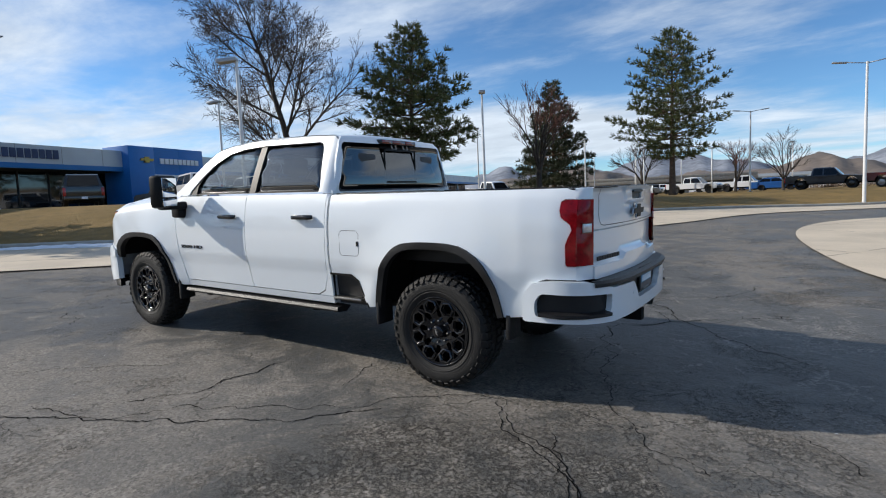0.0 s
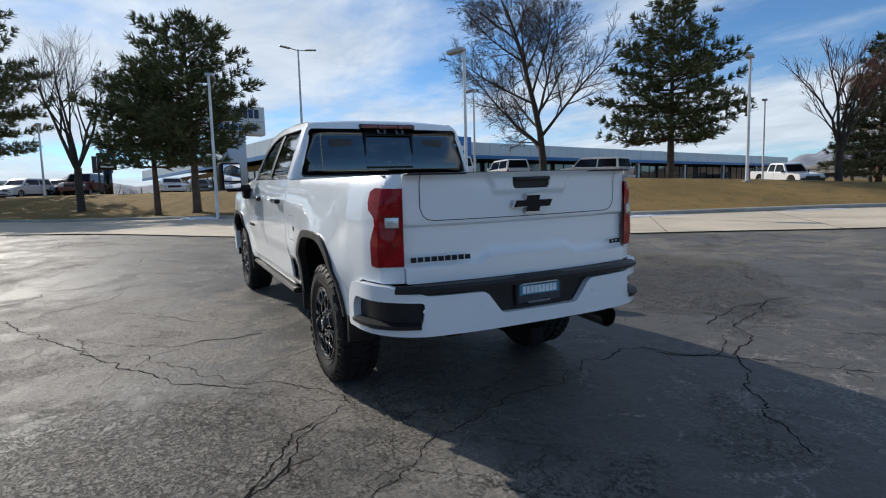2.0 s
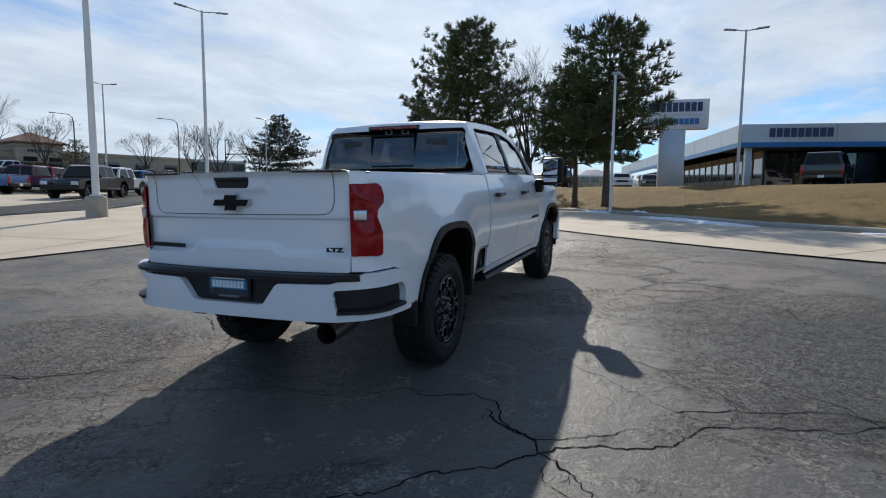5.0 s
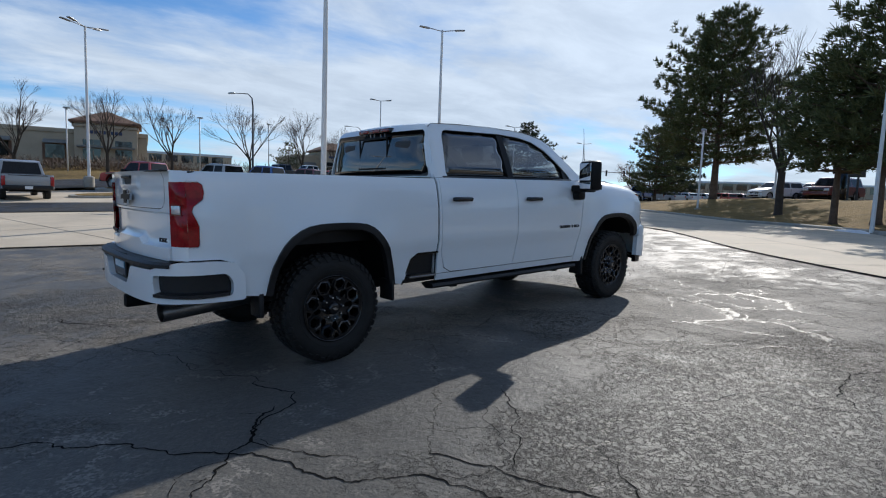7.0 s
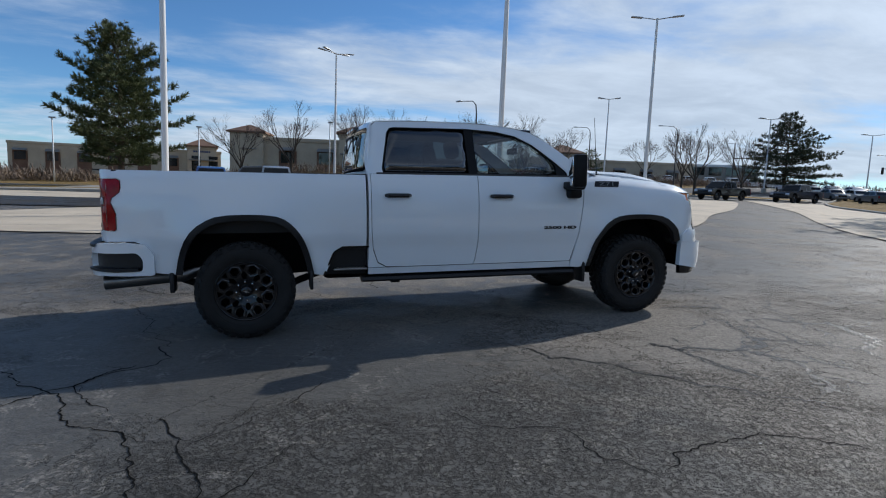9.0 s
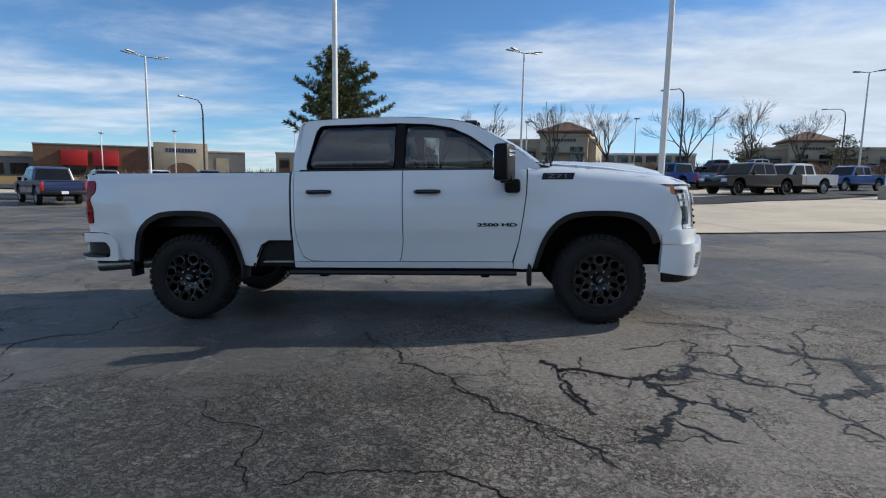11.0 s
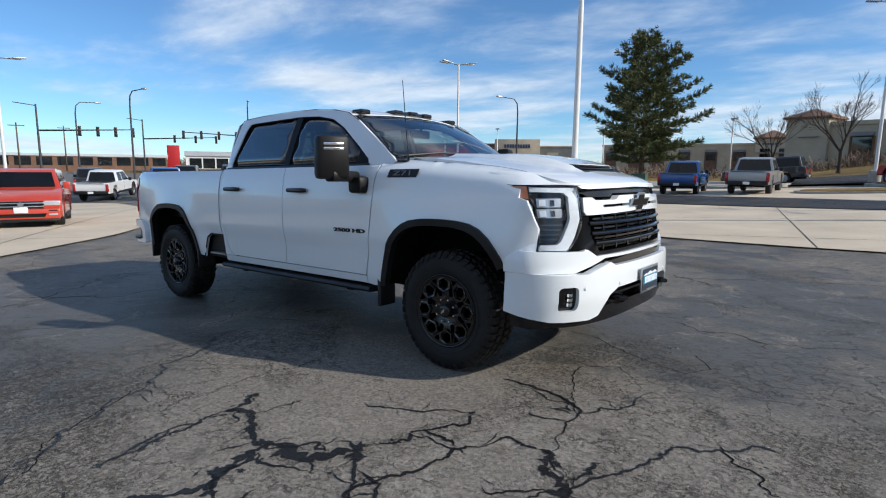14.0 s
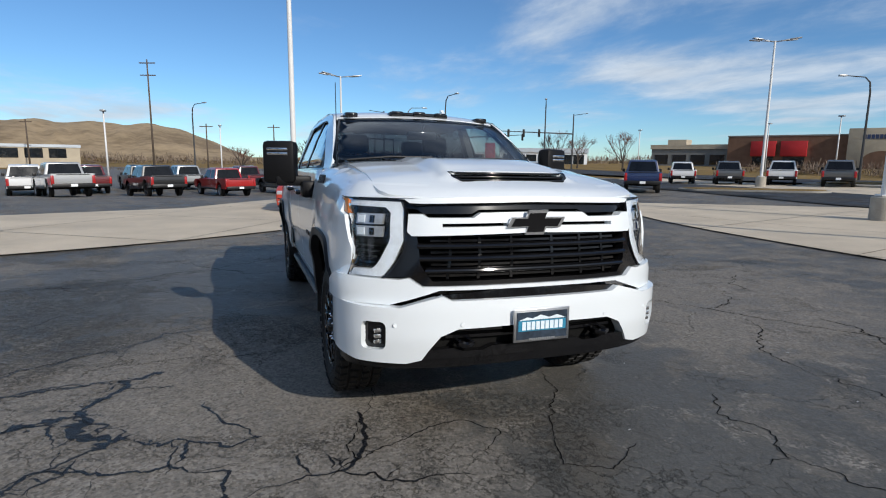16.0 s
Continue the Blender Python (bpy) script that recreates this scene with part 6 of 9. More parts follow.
def hip_roof(x0, y0, x1, y1, z, rise, over=0.5):
    x0, y0, x1, y1 = x0 - over, y0 - over, x1 + over, y1 + over
    w = min(x1 - x0, y1 - y0) / 2 * 0.92
    v = [(x0, y0, z), (x1, y0, z), (x1, y1, z), (x0, y1, z), (x0 + w, y0 + w, z + rise), (x1 - w, y0 + w, z + rise), (x1 - w, y1 - w, z + rise), (x0 + w, y1 - w, z + rise), (x0, y0, z - 0.25), (x1, y0, z - 0.25), (x1, y1, z - 0.25), (x0, y1, z - 0.25)]
    f = [(0, 1, 5, 4), (1, 2, 6, 5), (2, 3, 7, 6), (3, 0, 4, 7), (4, 5, 6, 7), (8, 9, 1, 0), (9, 10, 2, 1), (10, 11, 3, 2), (11, 8, 0, 3), (8, 11, 10, 9)]
    return Shape().add(v, f)


def retail(x, y, z, along, label, length, tower_at, tower_w=6.9, small=True):
    """A tan stucco shop row with a hipped corner tower."""
    b = frame_of(x, y, z, along, "retail_building", label, "building", "shops across the road")
    h = 4.6
    part("wall", Shape().box(0, 0, -1.5, length, 16, h), M_STUCCO, b, "tan stucco wall")
    part("parapet", Shape().box(-0.15, -0.15, h - 0.5, length + 0.15, 16.15, h + 0.05, None, 0.03), M_STUCCO, b)
    n = int(length / 5.2)
    for i in range(n):
        x0 = 0.8 + i * (length - 1.0) / n
        part("brick_pier", Shape().box(x0, -0.12, -1.5, x0 + 2.6, 0.0, 2.7), M_BRICKRED, b)
        part("window", Shape().box(x0 + 0.3, -0.2, 0.9, x0 + 2.3, -0.1, 2.6), M_PANE, b)
        part("awning", Shape().prism([(0, 2.75), (0, 3.25), (-0.9, 2.75)], x0 + 0.1, x0 + 2.5, "x"), M_GREYW, b)
    t0 = tower_at
    tw = part("tower", Shape().box(t0, -1.4, -1.5, t0 + tower_w, 6.5, 5.6, None, 0.02), M_STUCCO, b, "tan stucco tower")
    part("tower_roof", hip_roof(t0, -1.4, t0 + tower_w, 6.5, 5.7, 1.6), M_TILE, tw, "terracotta hipped roof")
    part("cornice", Shape().box(t0 - 0.2, -1.6, 4.95, t0 + tower_w + 0.2, 6.7, 5.2), M_STUCCO, tw)
    word_bars(8, 3.6, 0.40, pose(t0 + tower_w / 2, -1.45, 4.35, 90, 0, 0), tw, M_NAVY, "name_bars", 0.03)
    for k in (0.9, 4.4):
        part("window", Shape().box(t0 + k, -1.46, 0.0, t0 + k + 1.9, -1.4, 2.3), M_PANE, tw)
        part("upper_window", Shape().box(t0 + k, -1.46, 2.7, t0 + k + 1.9, -1.4, 3.4), M_PANE, tw)
    part("canopy", Shape().box(t0 + 0.3, -2.4, 2.4, t0 + tower_w - 0.3, -1.4, 2.6), M_GREYW, tw)
    if small:
        s = part("end_tower", Shape().box(-0.6, -0.7, -1.5, 4.2, 4.5, 5.3), M_STUCCO, b)
        part("end_roof", hip_roof(-0.6, -0.7, 4.2, 4.5, 5.35, 1.1, 0.4), M_TILE, s)
    return b


retail(-6.5, 83.0, 3.0, (0.97, -0.24), "tan stucco shop row with tiled towers", 23.5, 15.5)
retail(46.0, 92.0, 3.0, (0.98, -0.2), "tan stucco shops with a tiled corner tower", 34, 4.0, 6.5, False)
retail(-52.0, 128.0, 2.6, (0.99, 0.1), "tan shops in the distance behind the bank", 40, 33.0, 6.0, False)


def red_store():
    b = frame_of(-101.0, 110.5, 0.6, (0.86, 0.51), "restaurant_building", "brown restaurant with red canopies and tan entrance front", "building", "shops across the road")
    part("wall", Shape().box(0, 0, -1, 24, 18, 7.2), M_BRICKRED, b, "brown brick wall")
    part("coping", Shape().box(-0.1, -0.1, 7.0, 24.1, 18.1, 7.3), M_GREYW, b)
    for x in (5.2, 11.4):
        part("canopy", Shape().box(x, -0.9, 2.4, x + 5.2, 0.0, 5.9, None, 0.05), M_AWNING, b, "red canopy")
        part("window", Shape().box(x + 0.4, -0.08, 0.2, x + 4.8, 0.0, 2.3), M_PANE, b)
    f = part("entrance_front", Shape().box(24, -1.2, -1, 36, 17, 8.4, None, 0.03), M_STUCCO, b, "tan stucco entrance front")
    arch = [(30 + 3.4 * math.cos(a), 1.2 + 2.4 * math.sin(a)) for a in [i * math.pi / 12 for i in range(13)]] + [(26.6, -1), (33.4, -1)]
    part("entrance_arch", Shape().prism(arch, -1.26, -1.2, "y"), M_BRICKRED, f)
    word_bars(10, 7.0, 0.9, pose(30, -1.25, 6.6, 90, 0, 0), f, M_NAVY, "name_bars", 0.03)
    part("side_wing", Shape().box(36, 0.5, -1, 45, 17, 6.6), M_GREYW, b, "grey-brown side wing")
    part("wing_panel", Shape().box(38, 0.38, 0, 41, 0.5, 5.0), M_STUCCO, b)
    part("wing_coping", Shape().box(36, 0.4, 6.4, 45, 17, 6.75), M_STUCCO, b)
    g = frame_of(-124, 107, 0.6, (0.86, 0.51), "shop_building", "grey shop with a flat roof and pale cornice", "building", "shops across the road")
    part("wall", Shape().box(0, 0, -1, 20, 16, 5.4), M_GREYW, g)
    part("cornice", Shape().box(-0.3, -0.3, 4.3, 20.3, 16.3, 5.5), M_STUCCO, g)
    for i in range(4):
        part("window", Shape().box(1 + i * 4.8, -0.08, 0.2, 4.6 + i * 4.8, 0.0, 2.8), M_PANE, g)
    part("roof_unit", Shape().box(3, 4, 5.4, 8, 9, 7.0), M_STUCCO, g)

    d = frame_of(-150, 72, 0.2, (0.5, 0.86), "showroom_building", "low white showroom beyond the street junction", "building", "shops across the road")
    part("wall", Shape().box(0, 0, -1, 26, 18, 4.6), M_SIGNW, d, "white panelled wall")
    part("cornice", Shape().box(-0.3, -0.4, 3.6, 26.3, 18.3, 4.9), M_PANEL, d)
    for i in range(7):
        part("window", Shape().box(1 + i * 3.5, -0.08, 0.2, 4.1 + i * 3.5, 0.0, 3.0), M_PANE, d)
    part("entrance_portal", Shape().box(-4.5, -1.0, -1, -1.5, 1.0, 6.4, None, 0.05), M_AWNING, d, "red entrance pillar")


red_store()


def office(x, y, z, along, length, floors, label, wall):
    b = frame_of(x, y, z, along, "office_building", label, "building", "far offices")
    h = floors * 3.6
    part("wall", Shape().box(0, 0, -1, length, 22, h), wall, b)
    part("coping", Shape().box(-0.2, -0.2, h - 0.5, length + 0.2, 22.2, h + 0.1), M_PANEL, b)
    for k in range(floors):
        for i in range(int(length / 4)):
            part("window", Shape().box(0.6 + i * 4, -0.08, 1.0 + k * 3.6, 3.6 + i * 4, 0, 2.9 + k * 3.6), M_PANE, b)
    return b


office(62.0, 132.0, 2.0, (0.86, -0.5), 60, 2, "long grey two-storey office in the distance", M_GREYW)
office(30.0, 165.0, 2.6, (0.97, -0.2), 30, 2, "pale distant office behind bare trees", M_STUCCO)
office(175.0, 78.0, 1.0, (0.5, -0.86), 70, 2, "far low office beyond the car lot", M_STUCCO)
office(-150.0, 24.0, 0.0, (0.2, 0.98), 40, 1, "low brown building below the mesa", M_BRICKRED)
office(-120.0, -58.0, 0.0, (-0.4, 0.92), 26, 1, "low tan building with a yellow sign panel", M_STUCCO)
def overpass(a, b, top):
    """A low concrete road bridge: two decks with parapets on round columns, and the bank at its end."""
    d = (Vector(b) - Vector(a))
    ln = d.length
    o = frame_of(a[0], a[1], 0.0, (d.x / ln, d.y / ln), "road_overpass", "long low concrete road bridge on columns", "bridge")
    part("deck", Shape().box(0, -4, top - 1.15, ln, 4, top - 0.45, None, 0.05), M_FOOT, o)
    part("parapet", Shape().box(0, 3.8, top - 0.45, ln, 4.05, top, None, 0.03), M_FOOT, o)
    part("parapet", Shape().box(0, -4.05, top - 0.45, ln, -3.8, top, None, 0.03), M_FOOT, o)
    part("girder", Shape().box(0, -3.2, top - 1.7, ln, 3.2, top - 1.15), M_DARKPOLE, o)
    n = int(ln / 5)
    for i in range(n + 1):
        for y in (-2.6, 2.6):
            part("column", Shape().tube([(i * ln / n, y, -1.0), (i * ln / n, y, top - 1.7)], 0.38, 10), M_FOOT, o)
    return o


office(36.0, -128.0, 0.6, (-0.98, -0.1), 44, 1, "far white low building beyond the road", M_SIGNW)


def fuel_canopy():
    c = thing("fuel_canopy", "red and white fuel station canopy on posts", "canopy", pose(-26, -104, 0.2, 0, 0, 12))
    part("deck", Shape().box(-11, -5, 4.6, 11, 5, 5.0), M_SIGNW, c)
    part("fascia", Shape().box(-11.1, -5.1, 4.95, 11.1, 5.1, 5.7), M_AWNING, c, "red canopy fascia")
    for x in (-8, 0, 8):
        part("post", Shape().box(x - 0.2, -0.2, -0.5, x + 0.2, 0.2, 4.6), M_SIGNW, c)


fuel_canopy()


# ---- far hills ----
def hills(name, label, az0, az1, dist, high, mat, seed, rough=1.0, flat=0.0):
    sh, n, rows = Shape(), 150, 14
    for j in range(rows + 1):
        t = j / rows
        for i in range(n + 1):
            a = radians(az0 + (az1 - az0) * i / n)
            r = dist * (0.62 + 0.62 * t)
            e = soft(i / n / 0.16) * soft((1 - i / n) / 0.16)
            ridge = 0.62 + 0.38 * noise.fractal((i * 0.055 * rough + seed, seed * 1.7, t * 0.6), 0.9, 2.1, 4)
            if flat:
                ridge = 0.86 + 0.10 * soft((t - 0.50) / 0.05) + 0.05 * noise.noise((i * 0.06, seed, 0)) + 0.05 * noise.noise((i * 0.3, seed, t * 3))
            gully = 0.10 * noise.fractal((i * 0.22 * rough, t * 5, seed), 1.0, 2.0, 4) * math.sin(math.pi * min(1, t * 1.3))
            z = high * (ridge * soft(t / (0.6 if flat else 0.72)) * e + gully * e) - 3
            if t > 0.8:
                z -= high * 0.4 * (t - 0.8)
            sh.v.append((r * math.cos(a), r * math.sin(a), z))
    m = n + 1
    sh.f += [(j * m + i, j * m + i + 1, (j + 1) * m + i + 1, (j + 1) * m + i) for j in range(rows) for i in range(n)]
    sh.s += [True] * (n * rows)
    return tagged(part(name, sh, mat, fix=False), label, "hills", "", "structure")


M_MESA = material("dry_hillside", (0.33, 0.23, 0.125), 0.95, 0, 0.5, 0.016, 0.12, other=(0.42, 0.31, 0.18))
M_FOOTHILL = material("brown_foothill", (0.125, 0.10, 0.085), 0.95, 0, 0.4, 0.010, 0.10, other=(0.21, 0.165, 0.13))
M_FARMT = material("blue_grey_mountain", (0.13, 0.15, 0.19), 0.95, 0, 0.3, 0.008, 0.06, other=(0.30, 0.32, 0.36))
hills("mesa", "dry tan mesa hillside with flat top", 177, 246, 560, 33, M_MESA, 3.1, 1.0, 1.0)
hills("foothills", "brown foothills beyond the lot", -122, -52, 760, 50, M_FOOTHILL, 7.7, 1.3)
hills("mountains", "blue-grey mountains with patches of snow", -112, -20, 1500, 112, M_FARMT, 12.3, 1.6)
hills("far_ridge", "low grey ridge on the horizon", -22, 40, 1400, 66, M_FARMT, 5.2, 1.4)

# ---- trees ----
M_BARK = material("grey_bark", (0.058, 0.046, 0.036), 0.95, 0, 0.4, 3, 30, 0.8)
M_BARKP = material("pine_bark", (0.11, 0.075, 0.052), 0.95, 0, 0.45, 3, 24, 0.8)
M_TWIG = material("bare_twigs", (0.055, 0.042, 0.036), 0.9, 0, 0.35, 1, 20)
M_TWIGR = material("russet_twigs", (0.13, 0.060, 0.042), 0.9, 0, 0.35, 1, 20)
M_SHRUB = material("brown_shrubs", (0.17, 0.125, 0.09), 0.95, 0, 0.5, 0.4, 6, 0.5, island=0.4)


def needle_material(name, base, tip):
    m = bpy.data.materials.new(name)
    nt = tree_of(m)
    rnd = node(nt, "ShaderNodeNewGeometry").outputs["Random Per Island"]
    co = node(nt, "ShaderNodeTexCoord").outputs["Object"]
    patch = noise_tex(nt, co, 0.8, 4, 0.6)
    col = blend(nt, rnd, base, tip)
    col = blend(nt, calc(nt, "MULTIPLY", ramp(nt, patch, 0.4, 0.7), 0.5), col, tuple(c * 0.6 for c in base))
    bs = node(nt, "ShaderNodeBsdfPrincipled", {"Base Color": col, "Roughness": 0.6, "Specular IOR Level": 0.3})
    node(nt, "ShaderNodeOutputMaterial", {"Surface": bs.outputs[0]})
    return m


M_PINE = needle_material("pine_needles", (0.060, 0.080, 0.030), (0.165, 0.175, 0.070))
M_SPRUCE = needle_material("spruce_needles", (0.046, 0.062, 0.034), (0.11, 0.115, 0.066))


def tuft(sh, c, d, size, rnd, blades):
    """A spray of needles round a twig end."""
    d = d.normalized()
    a = d.orthogonal().normalized()
    b = d.cross(a)
    for _ in range(blades):
        ang, spread = rnd.random() * 6.283, 0.35 + 0.85 * rnd.random()
        w = (d + (a * math.cos(ang) + b * math.sin(ang)) * spread).normalized()
        side = w.cross(Vector((rnd.random() - 0.5, rnd.random() - 0.5, rnd.random() - 0.5))).normalized() * size * 0.062
        tip = c + w * size * (0.7 + 0.5 * rnd.random())
        n = len(sh.v)
        sh.v += [tuple(c - side), tuple(c + side), tuple(tip + side * 0.5), tuple(tip - side * 0.5)]
        sh.f.append((n, n + 1, n + 2, n + 3))
        sh.s.append(False)


def conifer(name, label, x, y, high, radius, seed, clear=0.2, mat=None, whorls=None, droop=0.1, dense=1.0, lean=0.0, point=1.0, base=None):
    rnd = random.Random(seed)
    z0 = (height(x, y) if base is None else base) - 0.1
    t = thing(name, label, "tree", pose(x, y, z0), "conifers")
    trunk = Shape()
    bend = Vector((lean, lean * 0.4, 0))
    r0 = 0.016 * high + 0.05
    trunk.tube([Vector((0, 0, high * k)) + bend * (k * k) * high for k in (0, 0.03, 0.15, 0.4, 0.7, 0.97)], [r0 * 1.35, r0 * 1.05, r0 * 0.9, r0 * 0.65, r0 * 0.35, 0.02], 10)
    leaf, wood = Shape(), trunk
    n = whorls or int(high * 1.95)
    for i in range(n):
        k = clear + (0.985 - clear) * (i + rnd.random() * 0.6) / n
        u = (k - clear) / (1 - clear)
        reach = radius * (math.sin(min(1.0, u * 2.2 + 0.42) * math.pi / 2)) * (1 - u ** (1.5 * point)) ** (1.0 if point <= 1 else 0.85) * 1.08 + 0.25
        count = 5 if u < 0.8 else 4
        turn = rnd.random() * 6.283
        for j in range(count):
            if rnd.random() < 0.05:
                continue
            a = turn + 6.283 * j / count + rnd.uniform(-0.35, 0.35)
            ln = reach * rnd.uniform(0.48, 1.18)
            root = Vector((0, 0, high * k)) + bend * (k * k) * high
            lift = (0.16 if point > 1 else 0.06) * rnd.uniform(0.4, 1.5)
            rise = (0.38 * u + 0.02 - droop * (1 - u)) + rnd.uniform(-0.08, 0.08)
            out = Vector((math.cos(a), math.sin(a), rise))
            pts = [root + out * (ln * s) + Vector((0, 0, ln * lift * s ** 2.5)) for s in (0, 0.35, 0.7, 1.0)]
            wood.tube(pts, [0.03 + 0.012 * ln, 0.025 + 0.006 * ln, 0.018, 0.008], 5, False)
            m = max(3, int(ln * 3.7 * dense))
            for q in range(m):
                s = 0.28 + 0.72 * (q + rnd.random()) / m
                p = root + out * (ln * s) + Vector((0, 0, ln * lift * s ** 2.5))
                fan = ln * 0.40 * (1.15 - s) + 0.20
                for w in range(3 if dense > 0.8 else 2):
                    off = Vector((-math.sin(a), math.cos(a), 0)) * rnd.uniform(-fan, fan) + Vector((0, 0, rnd.uniform(-0.10, 0.24)))
                    size = rnd.uniform(0.28, 0.46) * (0.72 + 0.027 * high)
                    tuft(leaf, p + off, out + Vector((0, 0, 0.5)) + off * 0.9, size * 0.92, rnd, 14)
    part("trunk", trunk, M_BARKP, t, fix=False)
    part("crown", leaf, mat or M_PINE, t, fix=False)
    return t


def bare_tree(name, label, x, y, high, spread, seed, mat=None, split=0.28, levels=5, group="bare trees", thick=1.0, twigs=3, base=None):
    rnd = random.Random(seed)
    z0 = (height(x, y) if base is None else base) - 0.1
    t = thing(name, label, "tree", pose(x, y, z0), group)
    wood, fine = Shape(), Shape()

    def grow(p, d, ln, r, level):
        bend = Vector((rnd.uniform(-0.22, 0.22), rnd.uniform(-0.22, 0.22), rnd.uniform(0.02, 0.22)))
        mid = p + (d + bend * 0.5).normalized() * ln * 0.5
        d2 = (d + bend).normalized()
        end = mid + d2 * ln * 0.5
        thin = level >= levels - 2
        (fine if thin else wood).tube([p, mid, end], [r, r * 0.84, r * 0.66], 3 if thin else (8 if level < 2 else 5), False)
        if level >= levels:
            return
        kids = 2 + (rnd.random() < 0.55) + (twigs - 2 if level >= levels - 2 else 0)
        for k in range(kids):
            ang = rnd.uniform(0.28, 0.75) if k else rnd.uniform(0.05, 0.35)
            axis = d2.orthogonal().normalized()
            axis.rotate(Matrix.Rotation(rnd.random() * 6.283, 3, d2))
            nd = d2.copy()
            nd.rotate(Matrix.Rotation(ang, 3, axis))
            nd = (nd + Vector((nd.x * spread, nd.y * spread, 0.10))).normalized()
            grow(end if k < 2 else mid.lerp(end, rnd.random()), nd, ln * rnd.uniform(0.62, 0.86), max(r * (0.66 if k == 0 else 0.5), 0.006), level + 1)

    r0 = 0.020 * high * thick + 0.03
    stem = high * split
    wood.tube([(0, 0, 0), (0.02, 0, stem * 0.08), (0.05, 0.03, stem * 0.6), (0.02, 0.0, stem)], [r0 * 1.45, r0 * 1.1, r0, r0 * 0.95], 10, False)
    n = 5
    for k in range(n):
        a = 6.283 * k / n + rnd.uniform(-0.4, 0.4)
        tilt = rnd.uniform(0.35, 1.0) if k else 0.1
        d = Vector((math.cos(a) * tilt, math.sin(a) * tilt, 1)).normalized()
        grow(Vector((0, 0, stem * rnd.uniform(0.85, 1.0))), d, high * rnd.uniform(0.20, 0.27), r0 * rnd.uniform(0.5, 0.72), 1)
    part("trunk", wood, M_BARK, t, fix=False)
    part("twig_crown", fine, mat or M_TWIG, t, fix=False)
    return t


def spreading_tree(name, label, x, y, high, seed):
    """A broad bare tree: a short trunk, long ascending limbs, and ever finer branches along them."""
    rnd = random.Random(seed)
    z0 = height(x, y) - 0.1
    t = thing(name, label, "tree", pose(x, y, z0), "bare trees")
    wood, fine = Shape(), Shape()

    def limb(p, d, ln, r, level):
        pts, dirs = [p], [d]
        n = (7, 7, 5, 4, 2)[level]
        for i in range(n):
            lift = (0.0, 0.035, 0.035, 0.02, 0.0)[level]
            d = (d + Vector((rnd.gauss(0, 0.075), rnd.gauss(0, 0.075), rnd.gauss(0, 0.05) + lift))).normalized()
            pts.append(pts[-1] + d * ln / n)
            dirs.append(d)
        end = (0.25, 0.18, 0.25, 0.4, 0.6)[level]
        rad = [max(0.0095, r * (1 - (1 - end) * i / n)) for i in range(n + 1)]
        (wood if level < 3 else fine).tube(pts, rad, (10, 7, 5, 3, 3)[level], False)
        if level == 4:
            return
        kids = (18, 14, 10, 6)[level]
        for k in range(kids):
            u = (0.16 if level == 0 else 0.22) + (0.80 if level == 0 else 0.78) * (k + rnd.random() * 0.8) / kids
            f = min(u * n, n - 1e-4)
            i = int(f)
            q = pts[i].lerp(pts[i + 1], f - i)
            a = dirs[i + 1]
            axis = a.orthogonal().normalized()
            axis.rotate(Matrix.Rotation(k * 2.4 + rnd.uniform(-0.6, 0.6), 3, a))
            nd = a.copy()
            ang = rnd.uniform(0.85, 1.15) * (1.0 - 0.30 * u) if level == 0 else rnd.uniform(0.45, 0.85)
            nd.rotate(Matrix.Rotation(ang, 3, axis))
            if level == 0:
                size = high * (0.64 - 0.34 * u) * rnd.uniform(0.85, 1.1)
            else:
                size = ln * (0.50 - 0.22 * u) * rnd.uniform(0.7, 1.2)
            rr = max(0.0095, rad[i] * (0.50 if level == 0 else 0.55))
            limb(q, nd, max(size, 0.25), rr, level + 1)

    limb(Vector((0, 0, 0)), Vector((0.02, 0.0, 1)), high * 0.93, 0.27, 0)
    part("trunk", wood, M_BARK, t, fix=False)
    part("twig_crown", fine, M_TWIG, t, fix=False)
    return t


PINE = dict(mat=M_PINE, point=1.35)
conifer("pine_tree", "tall broad dark pine on the grass bank", 44.0, 14.7, 15.5, 5.7, 11, 0.20, droop=0.06, lean=0.01, dense=0.95, **PINE)
conifer("spruce_tree", "dense dark spruce beside a tall pine", 80.0, 35.6, 17.0, 4.6, 12, 0.06, M_SPRUCE, None, 0.12, 1.2)
conifer("pine_tree", "dark shaggy pine with leaning trunk on the bank", 25.0, 0.3, 9.7, 3.6, 13, 0.26, droop=0.08, lean=0.02, dense=1.0, **PINE)
conifer("pine_tree", "smaller leaning pine beside a shaggy pine", 26.2, 2.1, 7.4, 2.8, 14, 0.34, droop=0.02, dense=1.1, lean=0.05, **PINE)
conifer("pine_tree", "large dark pine on the grass bank", 18.5, -26.5, 11.5, 4.5, 15, 0.22, droop=0.14, dense=0.88, lean=-0.01, mat=M_PINE, point=1.01)
conifer("pine_tree", "tall green pine with a bare lower trunk", 6.5, -50.6, 15.0, 4.7, 16, 0.24, droop=0.13, dense=0.80, **PINE)
conifer("spruce_tree", "dark pointed spruce behind a bare tree", 17.0, -47.7, 11.6, 3.5, 17, 0.08, M_SPRUCE, None, 0.12, 1.25)
conifer("pine_tree", "full green pine on a verge by the road", -13.7, 47.3, 13.4, 4.4, 18, 0.15, droop=0.05, dense=1.2, mat=M_PINE, point=1.5)
conifer("spruce_tree", "low wide spruce beyond parked trucks", 72.0, 58.0, 12.0, 6.6, 19, 0.12, M_SPRUCE, None, 0.10, 0.9)
